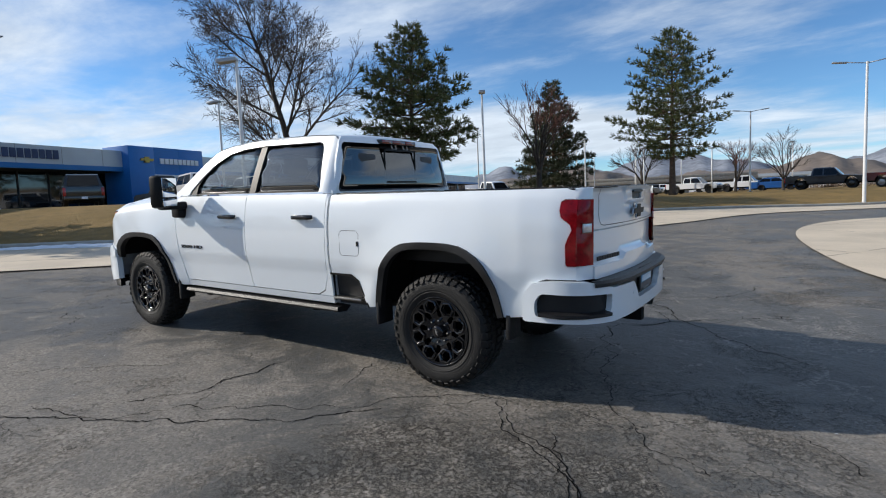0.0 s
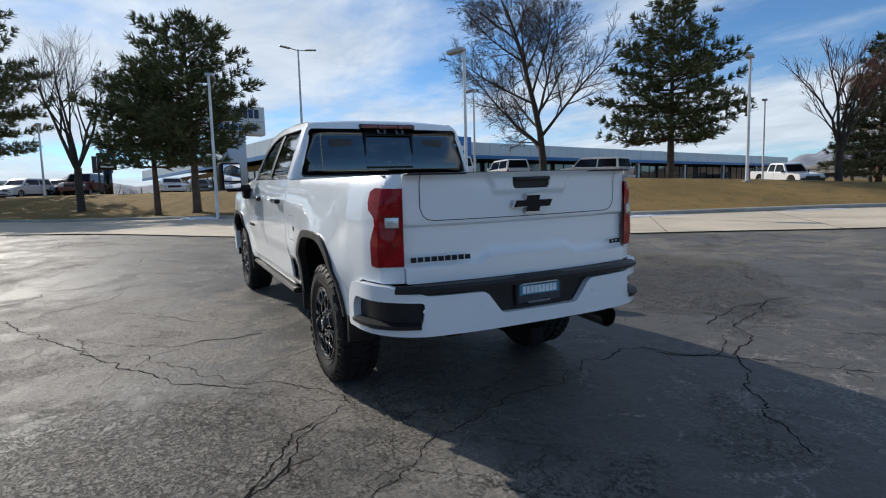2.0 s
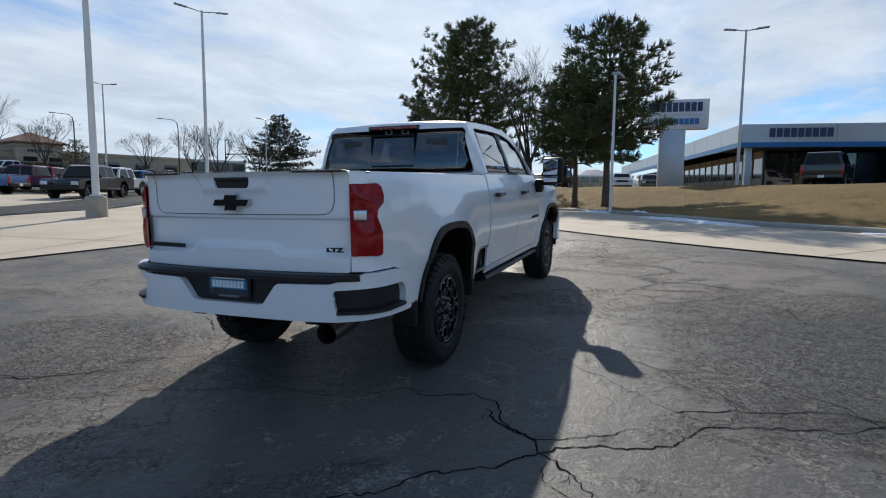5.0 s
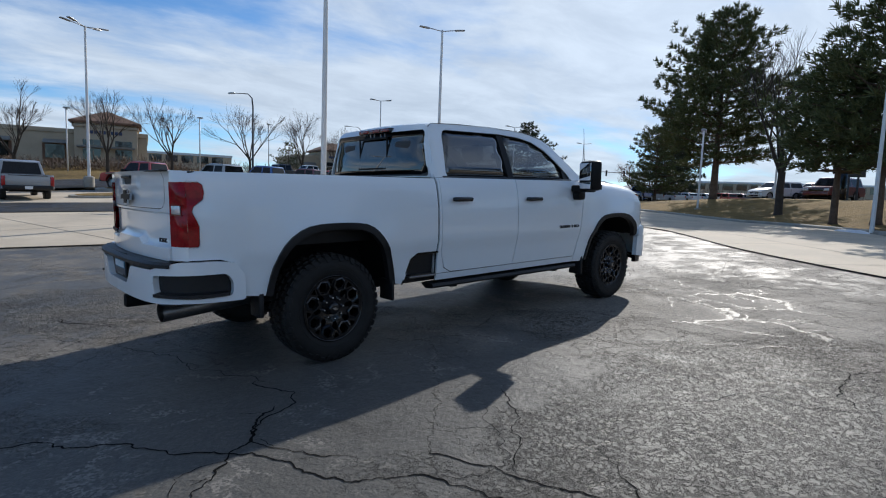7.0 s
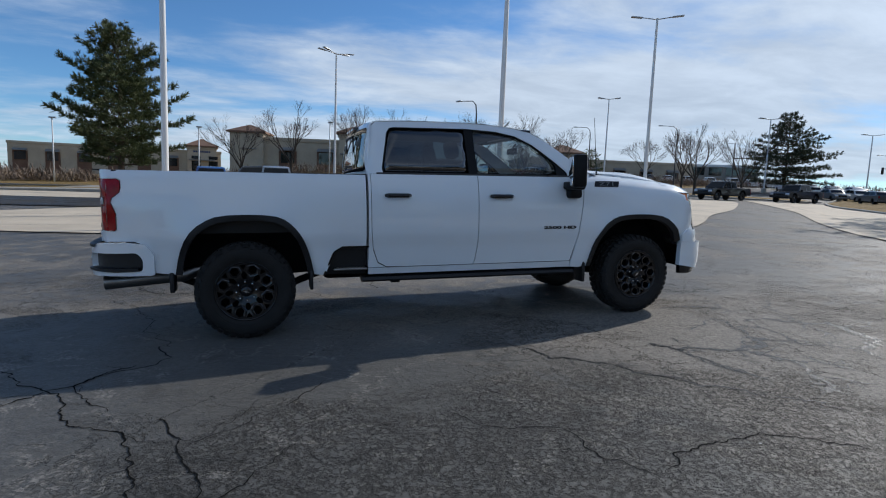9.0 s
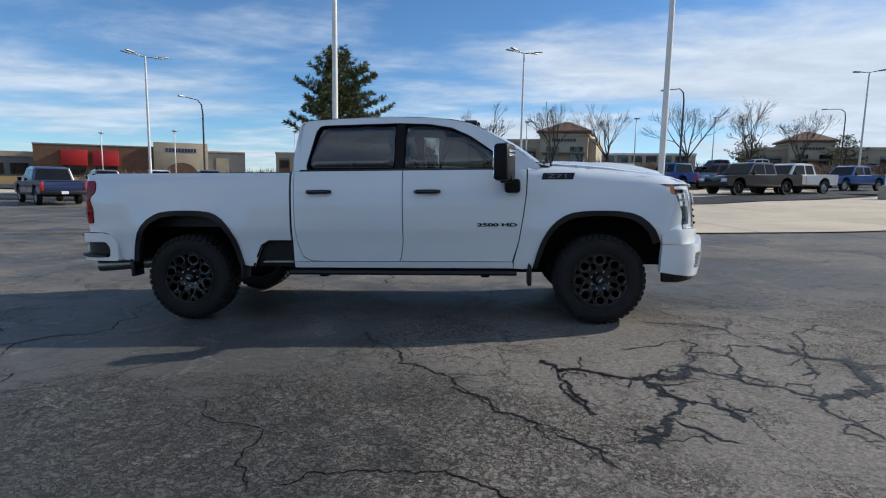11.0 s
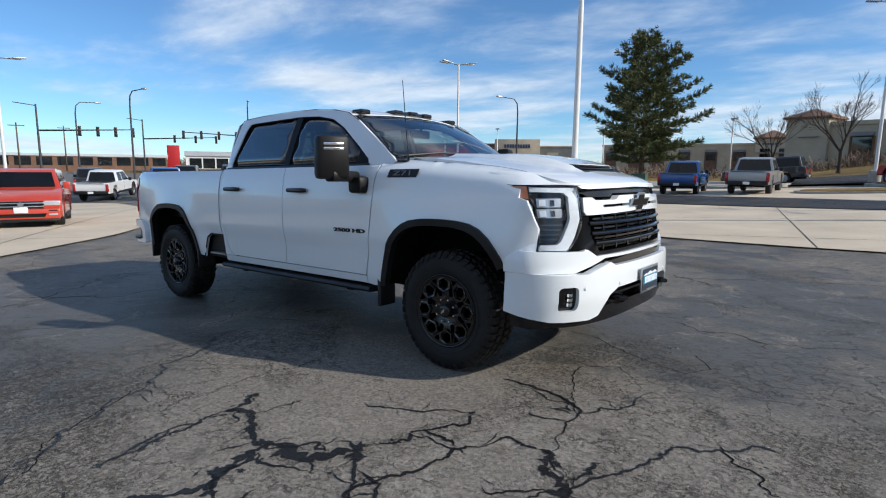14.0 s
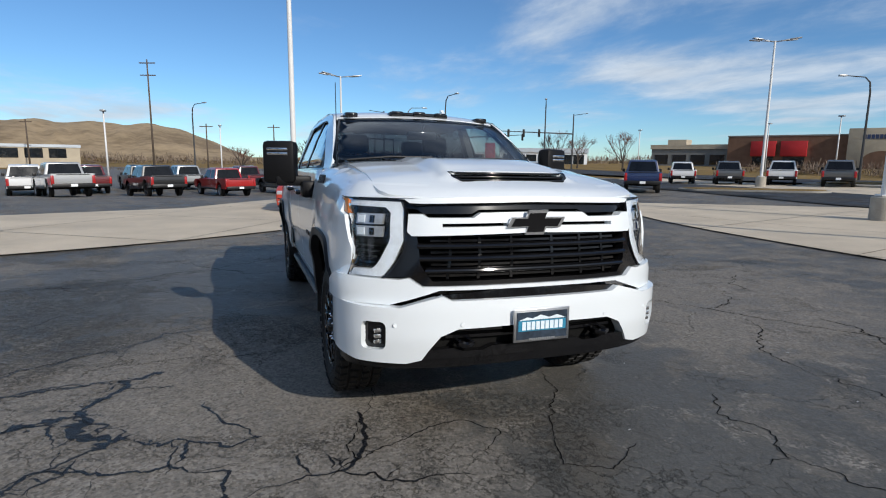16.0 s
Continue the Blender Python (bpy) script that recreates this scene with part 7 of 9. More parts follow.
conifer("pine_tree", "round dark pine behind the lot", 60.0, 28.0, 9.0, 4.0, 20, 0.10, droop=0.06, dense=0.9, **PINE)
for x, y, high, seed in ((44.0, 92.0, 6.0, 21), (55.0, 84.0, 5.4, 22)):
    conifer("pine_tree", "small dark pine among far shrubs", x, y, high, 3.0, seed, 0.08, droop=0.06, dense=0.7, **PINE)
conifer("pine_tree", "small dark pine behind the showroom", 26.0, -62.0, 6.5, 2.8, 23, 0.08, M_SPRUCE, None, 0.06, 0.8)
spreading_tree("bare_tree", "large bare spreading tree on the grass bank", 25.0, -21.7, 13.6, 31)
bare_tree("bare_tree", "bare russet tree on the grass bank", 11.3, -31.3, 7.6, 0.16, 32, M_TWIGR, 0.26, 6)
bare_tree("bare_tree", "bare crooked tree between two pines", 31.6, 6.0, 8.6, 0.14, 33, M_TWIG, 0.30, 6)
for i, (x, y, h) in enumerate(((0.5, 56.5, 8.2), (8.0, 58.6, 8.8), (14.6, 60.8, 8.4), (25.0, 64.6, 9.0), (33.0, 66.0, 8.0), (-4.5, 55.0, 6.8), (43.0, 44.0, 8.0), (48.0, 42.5, 7.6), (41.0, 70.0, 8.0), (55.0, 60.0, 8.6), (60.0, 75.0, 8.0))):
    bare_tree("bare_tree", "bare young street tree beyond the lot", x, y, h, 0.12, 40 + i, M_TWIG, 0.24, 6, "street trees", 0.7)
for i, (x, y, h) in enumerate(((12.0, -62.0, 7.5), (3.0, -68.0, 6.5), (-2.0, -60.0, 6.0), (21.0, -55.0, 7.0), (26.0, -70.0, 8.0), (78.0, 40.0, 7.0), (88.0, 46.0, 7.0), (-75.0, 60.0, 7.0), (-84.0, 52.0, 7.5), (-92.0, 62.0, 7.5), (-96.0, 8.0, 6.0), (-90.0, -2.0, 5.5))):
    bare_tree("bare_tree", "bare brown tree in the distance", x, y, h, 0.2, 60 + i, M_TWIGR if i % 2 else M_TWIG, 0.2, 5, "distant trees", 1.0, 4)


def shrubs(name, label, spots, seed, low, top, mat):
    """Low twiggy brush, many small clumps of short blades."""
    rnd = random.Random(seed)
    sh = Shape()
    for x0, y0, x1, y1, wide, count in spots:
        for i in range(count):
            t = rnd.random()
            x, y = x0 + (x1 - x0) * t + rnd.uniform(-wide, wide), y0 + (y1 - y0) * t + rnd.uniform(-wide, wide)
            z, s = height(x, y, -9 if abs(x) > 90 else None) - 0.1, rnd.uniform(low, top)
            for _ in range(34):
                a, e = rnd.random() * 6.283, rnd.uniform(-0.1, 1.0)
                d = Vector((math.cos(a) * (1 - e * 0.7), math.sin(a) * (1 - e * 0.7), e))
                side = Vector((-math.sin(a), math.cos(a), 0)) * s * 0.024
                p = Vector((x, y, z)) + Vector((rnd.uniform(-s, s) * 0.5, rnd.uniform(-s, s) * 0.5, s * rnd.random() ** 1.5 * 0.6))
                q = p + d * s * rnd.uniform(0.25, 0.6)
                n = len(sh.v)
                sh.v += [tuple(p - side), tuple(p + side), tuple(q + side * 0.5), tuple(q - side * 0.5)]
                sh.f.append((n, n + 1, n + 2, n + 3))
                sh.s.append(False)
    return tagged(part(name, sh, mat, fix=False), label, "shrubs", "", "stuff")


shrubs("shrub_bank", "brown bare brush on the bank below the shops", ((-30, 66, 40, 72, 3.0, 420), (-60, 70, -20, 66, 3.5, 200), (40, 72, 90, 80, 4, 320), (60, 100, 120, 70, 6, 300)), 5, 0.8, 2.0, M_SHRUB)
shrubs("shrub_edge", "brown roadside brush in the distance", ((-60, -66, 2, -90, 6, 300), (100, 40, 140, 10, 8, 200), (80, 24, 120, 50, 5, 200)), 6, 0.8, 2.0, M_SHRUB)
shrubs("tree_line", "low grey-brown line of distant bare trees", ((-150, 135, -205, 40, 9, 260), (-205, 40, -200, -60, 9, 160), (110, -10, 150, 60, 9, 160), (-110, 165, 40, 190, 8, 300)), 9, 2.0, 4.2, M_SHRUB)
shrubs("shrub_row", "low brown brush along the western road", ((-112, 34, -104, -44, 5, 240),), 8, 0.35, 1.0, M_SHRUB)

# ---- lamp posts, signals, posts ----
M_POLE = material("white_painted_steel", (0.70, 0.70, 0.69), 0.4, 0, 0.10, 1, 20)
M_DARKPOLE = material("dark_steel", (0.06, 0.06, 0.062), 0.5, 0.3, 0.2, 1, 20)
M_GALV = material("galvanised_steel", (0.38, 0.39, 0.40), 0.45, 0.6, 0.12, 1, 20)
M_FOOT = material("cast_concrete", (0.36, 0.33, 0.28), 0.9, 0, 0.2, 3, 40, 0.4)
M_WOOD = material("weathered_pole_wood", (0.10, 0.075, 0.055), 0.9, 0, 0.3, 2, 30, 0.4)
M_SIGNAL = material("signal_housing", (0.02, 0.02, 0.018), 0.6, 0, 0.2, 2, 20)


def lot_lamp(x, y, high, heads=4, turn=0.0, foot=True, r=0.085, base=None, arm=1.15):
    z = (height(x, y) if base is None else base)
    t = thing("lamp_post", "tall white lot lamp post on a concrete base" if foot else "white lamp post standing in the grass", "lamp", pose(x, y, z, 0, 0, turn), "lot lamp posts")
    z1 = 0.0
    if foot:
        z1 = 0.74
        part("base", Shape().lathe([(0.0, -0.1), (0.34, -0.1), (0.34, 0.70), (0.31, 0.735), (0.0, 0.735)], "z", 24), M_FOOT, t, "round concrete pole base")
    else:
        part("base", Shape().lathe([(0.0, -0.15), (0.24, -0.15), (0.24, 0.06), (0.0, 0.07)], "z", 20), M_FOOT, t)
    part("base_plate", Shape().box(-0.19, -0.19, z1, 0.19, 0.19, z1 + 0.05, None, 0.01), M_POLE, t)
    part("pole", Shape().tube([(0, 0, z1), (0, 0, high * 0.5), (0, 0, high)], [r * 1.15, r, r * 0.72], 12), M_POLE, t)
    for k in range(heads):
        a = 180 * k if heads == 2 else (0, 25, 180, 205)[k]
        m = pose(0, 0, high - 0.08, 0, -6, a)
        h = part("lamp_arm", Shape().tube([m @ Vector((0, 0, 0)), m @ Vector((arm, 0, 0.05))], 0.03, 6), M_GALV, t)
        part("lamp_head", Shape().box(arm - 0.25, -0.13, 0.0, arm + 0.45, 0.13, 0.07, m, 0.02), M_GALV, h, "flat grey lamp head")
    return t


lot_lamp(7.45, 15.7, 12.2, 4, 60, True, 0.105)
lot_lamp(-5.4, 16.3, 12.6, 4, 60, True, 0.105)
lot_lamp(21.6, 24.6, 11.7, 2, -30, True, 0.10)
lot_lamp(-19.0, 0.5, 12.6, 4, 80, True, 0.105)
lot_lamp(3.45, 41.0, 11.0, 4, 20, True, 0.09)
lot_lamp(-24.2, 33.2, 10.0, 4, 50, True, 0.09)
lot_lamp(-37.2, 5.5, 8.7, 4, 90, True, 0.085)
lot_lamp(44.0, 63.0, 12.0, 4, -40, True, 0.10)
lot_lamp(66.0, 56.0, 10.5, 4, -40, True, 0.10)
lot_lamp(92.0, 60.0, 10.0, 4, -40, True, 0.10)
lot_lamp(84.0, 36.0, 9.0, 4, -40, True, 0.10)
lot_lamp(30.8, -6.6, 8.9, 2, 96, False, 0.075, None, 0.75)
lot_lamp(-6.7, -33.6, 7.6, 2, 10, False, 0.08)
lot_lamp(0.6, -56.0, 7.6, 2, 20, False, 0.08)


def bank_lamp(x, y, top, turn, base=None):
    z = height(x, y) if base is None else base
    h = top - z
    t = thing("lamp_post", "slim white lamp post on the grass bank", "lamp", pose(x, y, z, 0, 0, turn), "bank lamp posts")
    part("base", Shape().lathe([(0.0, -0.15), (0.22, -0.15), (0.20, 0.07), (0.0, 0.08)], "z", 20), M_FOOT, t)
    part("pole", Shape().tube([(0, 0, 0), (0, 0, h)], [0.075, 0.055], 12), M_POLE, t)
    part("lamp_head", Shape().box(-0.20, -0.17, h - 0.02, 0.55, 0.17, h + 0.13, pose(0, 0, 0, 0, -5, 0), 0.03), M_GALV, t, "grey shoebox lamp head")
    return t


bank_lamp(13.6, -9.1, 6.84, 215)
bank_lamp(10.7, -22.5, 7.05, 300)
bank_lamp(20.9, -0.3, 6.7, 165)
bank_lamp(25.5, -16.5, 7.8, 200)
bank_lamp(36.0, 12.5, 6.4, 200)
bank_lamp(40.5, 9.0, 6.6, 200)
bank_lamp(12.5, -44.0, 6.2, 300)
bank_lamp(20.0, -38.0, 7.4, 300)


def street_lamp(x, y, high, turn, mat=None, reach=2.4):
    t = thing("street_lamp", "tall street lamp with a curved arm beyond the lot", "lamp", pose(x, y, height(x, y), 0, 0, turn), "street lamps")
    part("pole", Shape().tube([(0, 0, 0), (0, 0, high * 0.85), (0.12, 0, high * 0.95), (0.6, 0, high), (reach, 0, high + 0.12)], [0.12, 0.08, 0.07, 0.05, 0.04], 8), mat or M_DARKPOLE, t)
    part("lamp_head", Shape().box(reach - 0.1, -0.13, high + 0.05, reach + 0.6, 0.13, high + 0.2, None, 0.03), M_GALV, t)


for x, y, h, a in ((20.0, 52.0, 9.0, 120), (-30.0, 52.0, 9.2, 250), (-60.0, 36.0, 9.4, 330), (-60.0, 22.0, 9.6, 10), (62.0, 70.0, 9.6, 140), (52.0, 80.0, 9.0, 140), (-70.0, 20.0, 9.0, 100), (118.0, 74.0, 9.5, 160), (-78.0, -8.0, 9.5, 40)):
    street_lamp(x, y, h, a)


def thin_post(x, y, high, label="thin pale lamp post across the road"):
    t = thing("lamp_post", label, "lamp", pose(x, y, height(x, y)), "far lamp posts")
    part("pole", Shape().tube([(0, 0, 0), (0, 0, high)], [0.08, 0.06], 8), M_POLE, t)
    part("lamp_head", Shape().box(-0.25, -0.18, high, 0.35, 0.18, high + 0.14, None, 0.03), M_GALV, t)


for x, y, h in ((5.2, 62.0, 6.2), (18.0, 62.0, 6.4), (-9.0, 60.0, 6.0), (-22.0, 58.0, 6.2), (30.0, 70.0, 7.0), (-38.0, 60.0, 6.5), (-52.0, 66.0, 6.5), (-66.0, 56.0, 6.2), (-46.0, -12.0, 6.0), (-50.0, -24.0, 6.5), (-62.0, -4.0, 6.0), (10.0, -74.0, 6.5), (18.0, -82.0, 6.5), (-2.0, -88.0, 6.5), (-14.0, -76.0, 6.5), (16.3, -52.3, 5.2), (19.4, -67.2, 5.6), (13.2, -63.8, 5.4), (11.4, -60.2, 5.2), (5.2, -65.5, 5.0)):
    thin_post(x, y, h)
overpass((52.0, -96.0), (4.0, -106.0), 4.1)


def signal(x, y, turn, arm, heads, high=6.4):
    t = thing("traffic_signal", "traffic signal mast arm over the street", "signal", pose(x, y, height(x, y), 0, 0, turn), "traffic signals")
    part("pole", Shape().tube([(0, 0, 0), (0, 0, high + 3.2)], [0.16, 0.10], 10), M_DARKPOLE, t)
    part("mast_arm", Shape().tube([(0, 0, high - 0.2), (arm, 0, high + 0.35)], [0.12, 0.06], 8), M_DARKPOLE, t)
    part("lamp_arm", Shape().tube([(0, 0, high + 3.0), (-2.4, 0, high + 3.3)], 0.05, 6), M_DARKPOLE, t)
    for k in range(heads):
        px = arm * (0.42 + 0.58 * k / max(1, heads - 1))
        s = part("signal_head", Shape().box(px - 0.2, -0.15, high - 0.75, px + 0.2, 0.15, high + 0.6, None, 0.03), M_SIGNAL, t, "three-lamp signal head")
        for q in range(3):
            part("signal_lens", Shape().lathe([(0.0, -0.16), (0.11, -0.155), (0.13, -0.14)], "y", 10, Matrix.Translation((px, 0, high - 0.5 + q * 0.42))), M_GLOSS, s)


signal(-84, 20, 72, 11, 4)
signal(-80, 53, 240, 14, 4)
signal(-100, 40, 60, 12, 3)
signal(96, 92, 300, 16, 4)
signal(120, 60, 120, 14, 3)


def utility_pole(x, y, high):
    t = thing("utility_pole", "dark wooden utility pole with crossarms", "pole", pose(x, y, height(x, y, -9), 0, 0, 70), "utility poles")
    part("pole", Shape().tube([(0, 0, 0), (0, 0, high)], [0.17, 0.10], 8), M_WOOD, t)
    for k in range(2 if high > 12 else 1):
        part("crossarm", Shape().box(-1.2, -0.06, high - 0.6 - k * 1.8, 1.2, 0.06, high - 0.45 - k * 1.8), M_WOOD, t)


for x, y, h in ((-92, -15, 17.0), (-110, 4, 9), (-120, -40, 9), (-128, 16, 10), (-118, 26, 9), (-140, 40, 10), (-106, -8, 8.5)):
    utility_pole(x, y, h)

# ---- parked vehicles ----
M_CARGLASS = material("dark_car_glass", (0.008, 0.009, 0.011), 0.08, 0, 0.3, 2, 20, spec=0.3)
M_TAIL = material("small_red_lens", (0.35, 0.012, 0.012), 0.2, 0, 0.1, 5, 40, coat=0.6)
M_HEAD = material("small_clear_lens", (0.6, 0.62, 0.65), 0.15, 0.4, 0.1, 5, 40)
M_RIMS = material("silver_rim", (0.32, 0.33, 0.34), 0.3, 0.8, 0.1, 5, 40)
COLOURS = {"white": (0.72, 0.73, 0.74), "black": (0.010, 0.010, 0.011), "silver": (0.36, 0.37, 0.38), "grey": (0.10, 0.105, 0.11), "red": (0.36, 0.012, 0.012), "maroon": (0.12, 0.010, 0.014), "blue": (0.010, 0.085, 0.30), "navy": (0.014, 0.03, 0.10), "orange": (0.46, 0.040, 0.016), "pearl": (0.60, 0.60, 0.58)}
PAINTS = {k: paint(k + "_car_paint", v, 0.15 if k in ("silver", "grey") else 0.0, 0.3) for k, v in COLOURS.items()}


def arch_line(cx, r, z0, n=7):
    return [(cx + r * math.cos(math.pi * i / n), z0 + r * math.sin(math.pi * i / n)) for i in range(n + 1)]


def layered(outline, half, inset=0.03, taper=None):
    """An outline drawn out across the width, its outer edges drawn in a little."""
    sh = Shape()
    n = len(outline)
    cx = sum(p[0] for p in outline) / n
    cz = sum(p[1] for p in outline) / n
    for y, k in ((-half, inset), (-half + 0.07, 0.0), (half - 0.07, 0.0), (half, inset)):
        for x, z in outline:
            d = math.hypot(x - cx, z - cz) or 1
            sh.v.append((x - (x - cx) / d * k, y if not taper else y * taper(x, z), z - (z - cz) / d * k))
    for j in range(3):
        sh.f += [(j * n + i, j * n + (i + 1) % n, (j + 1) * n + (i + 1) % n, (j + 1) * n + i) for i in range(n)]
        sh.s += [True] * n
    sh.f += [tuple(range(n)), tuple(range(3 * n, 4 * n))]
    sh.s += [False, False]
    return sh


SPECS = {
    "pickup": dict(L=5.9, W=1.0, wb=3.75, r=0.41, front=0.95, belt=1.18, roof=1.90, deck=1.22, cab=(0.62, 1.20, -0.95, -1.10)),
    "suv": dict(L=5.3, W=1.01, wb=3.05, r=0.40, front=0.95, belt=1.18, roof=1.92, deck=None, cab=(0.70, 1.28, -2.45, -2.62)),
    "crossover": dict(L=4.45, W=0.88, wb=2.7, r=0.35, front=0.85, belt=1.03, roof=1.60, deck=None, cab=(0.50, 1.12, -1.95, -2.18)),
    "sedan": dict(L=4.7, W=0.90, wb=2.75, r=0.33, front=0.9, belt=0.95, roof=1.45, deck=1.0, cab=(0.35, 1.0, -1.25, -1.85)),
}


def crossover_front(s, v, P, xf, nose, low):
    """The chrome bars, intake, fog lamps, plate and bonnet creases of a compact SUV."""
    for k in range(2):
        part("chrome_bar", Shape().box(xf + 0.012, -s["W"] * 0.56, nose - 0.19 - 0.085 * k, xf + 0.030, s["W"] * 0.56, nose - 0.165 - 0.085 * k, None, 0.006), M_EDGE, v, "chrome grille bar")
    part("emblem", Shape().lathe([(0.0, 0.012), (0.058, 0.012), (0.066, 0.0)], "x", 18, Matrix.Translation((xf + 0.026, 0, nose - 0.215))), M_EDGE, v, "round chrome emblem")
    part("lower_intake", Shape().prism([(-s["W"] * 0.62, low + 0.11), (-s["W"] * 0.56, low + 0.02), (s["W"] * 0.56, low + 0.02), (s["W"] * 0.62, low + 0.11)], xf + 0.03, xf + 0.072, "x"), M_GLOSS, v, "black lower intake")
    part("skirt", Shape().box(xf - 0.14, -s["W"] * 0.93, low - 0.10, xf + 0.045, s["W"] * 0.93, low - 0.03, None, 0.03), M_TRIM, v, "black plastic skirt")
    part("front_plate", Shape().box(xf + 0.058, -0.15, low + 0.13, xf + 0.076, 0.15, low + 0.28, None, 0.004), M_SIGNW, v, "pale front plate")
    for sg in (1, -1):
        part("fog_lamp", Shape().box(xf + 0.02, sg * s["W"] * 0.78 - 0.10, low + 0.06, xf + 0.066, sg * s["W"] * 0.78 + 0.10, low + 0.105, None, 0.008), M_HEAD, v)
        part("intake_slit", Shape().box(xf + 0.02, sg * s["W"] * 0.79 - 0.11, low + 0.17, xf + 0.063, sg * s["W"] * 0.79 + 0.09, low + 0.20, None, 0.006), M_GLOSS, v)


def vehicle(kind, colour, label, group, far=False):
    """A parked vehicle that faces +x, its wheels' middle at the origin."""
    s = SPECS[kind]
    P = PAINTS[colour]
    v = thing({"pickup": "parked_pickup", "suv": "parked_suv", "crossover": "parked_crossover", "sedan": "parked_sedan"}[kind], label, {"pickup": "pickup truck", "suv": "suv", "crossover": "car", "sedan": "car"}[kind], None, group)
    xf, xr = s["wb"] / 2 + s["front"], s["wb"] / 2 + s["front"] - s["L"]
    wf, wr, r = s["wb"] / 2, -s["wb"] / 2, s["r"]
    low = {"pickup": 0.54, "suv": 0.44}.get(kind, 0.28)
    belt, deck = s["belt"], s["deck"] or s["belt"]
    a, b, c, d = s["cab"]
    nose = belt - (0.19 if kind == "crossover" else 0.10)
    out = [(xf - 0.02, low + 0.08), (xf, low + 0.3), (xf - 0.03, nose - 0.12), (xf - 0.18, nose), (b + 0.1, belt), (a, belt)]
    out += ([(d, belt), (d - 0.02, deck), (xr + 0.04, deck)] if kind in ("pickup", "sedan") else [(d - 0.1, belt), (xr + 0.03, belt - 0.02)])
    out += [(xr, deck - 0.25), (xr + 0.02, low + 0.22), (xr + 0.08, low)]
    out += list(reversed(arch_line(wr, r * 1.22, low))) if wr - r * 1.22 > xr + 0.1 else []
    out += list(reversed(arch_line(wf, r * 1.22, low)))
    out += [(xf - 0.12, low)]
    part("body", layered(out, s["W"], 0.05), P, v, angle=30)
    top = s["roof"]
    green = [(b, belt - 0.02), (a, top - 0.06), (a - 0.25, top - 0.01), ((a + c) / 2, top), (c + 0.1, top - 0.03), (c, top - 0.08), (d, belt - 0.02)]
    tap = lambda x, z: 0.965 - 0.19 * (z - belt) / (top - belt)
    part("cab", layered(green, s["W"] * 0.97, 0.03, tap), P, v, angle=30)
    wide = lambda z, off: s["W"] * 0.97 * tap(0, z) + off
    mid = (a + c) / 2
    lo_z, hi_z = belt + 0.035, top - 0.13
    at = lambda x0, x1, z: x0 + (x1 - x0) * (z - belt) / (top - 0.06 - belt)
    for sg in (1, -1):
        rows = [(at(b, a, lo_z) - 0.14, mid + 0.05, mid - 0.05, at(d, c, lo_z) + 0.16), (at(b, a, hi_z) - 0.12, mid + 0.05, mid - 0.05, at(d, c, hi_z) + 0.12)]
        for i in (0, 2):
            q = [(rows[0][i], lo_z), (rows[0][i + 1], lo_z), (rows[1][i + 1], hi_z), (rows[1][i], hi_z)]
            sh = Shape()
            for off in (0.006, -0.02):
                sh.v += [(px, sg * wide(pz, off), pz) for px, pz in q]
            sh.f += [(0, 1, 2, 3), (0, 1, 5, 4), (1, 2, 6, 5), (2, 3, 7, 6), (3, 0, 4, 7)]
            sh.s += [False] * 5
            part("side_glass", sh, M_CARGLASS, v)
    for name, x0, x1, out_x in (("windscreen", b, a, 1), ("rear_glass", d, c, -1)):
        sh = Shape()
        for off in (0.008, -0.02):
            for z, k in ((belt + 0.05, 0.86), (top - 0.12, 0.86)):
                for sg in (1, -1):
                    sh.v.append((at(x0, x1, z) + out_x * (off + 0.012), sg * wide(z, 0) * k, z))
        sh.f += [(0, 1, 3, 2), (0, 1, 5, 4), (1, 3, 7, 5), (3, 2, 6, 7), (2, 0, 4, 6)]
        sh.s += [False] * 5
        part(name, sh, M_CARGLASS, v)
    if not far:
        for sg in (1, -1):
            part("mirror", Shape().box(b - 0.35, sg * (s["W"] + 0.07) - 0.09, belt - 0.02, b - 0.22, sg * (s["W"] + 0.07) + 0.09, belt + 0.18, None, 0.03), P if kind != "pickup" else M_TRIM, v)
            part("door_line", Shape().box((a + c) / 2 - 0.01, sg * (s["W"] + 0.001) - 0.004, low + 0.15, (a + c) / 2 + 0.01, sg * (s["W"] + 0.001) + 0.004, belt - 0.05), M_GAP, v)
            part("sill", Shape().box(wr + r * 1.3, sg * (s["W"] - 0.02) - 0.05, low - 0.07, wf - r * 1.3, sg * (s["W"] - 0.02) + 0.05, low + 0.06, None, 0.02), M_TRIM, v)
    for sg in (1, -1):
        tall = 0.45 if kind in ("pickup", "suv") else 0.2
        part("tail_lamp", Shape().box(xr - 0.02, sg * (s["W"] - 0.085) - 0.075, deck - 0.10 - tall, xr + 0.12, sg * (s["W"] - 0.085) + 0.08, deck - 0.08, None, 0.03), M_TAIL, v, "red tail lamp")
        part("head_lamp", Shape().box(xf - 0.14, sg * (s["W"] - 0.22) - 0.18, nose - (0.25 if kind == "crossover" else 0.32), xf + 0.012, sg * (s["W"] - 0.22) + 0.19, nose - 0.12, None, 0.03), M_HEAD, v, "clear headlamp")
    part("grille", Shape().box(xf - 0.05, -s["W"] * 0.55, nose - 0.34, xf + 0.018, s["W"] * 0.55, nose - 0.13, None, 0.02), M_GLOSS, v)
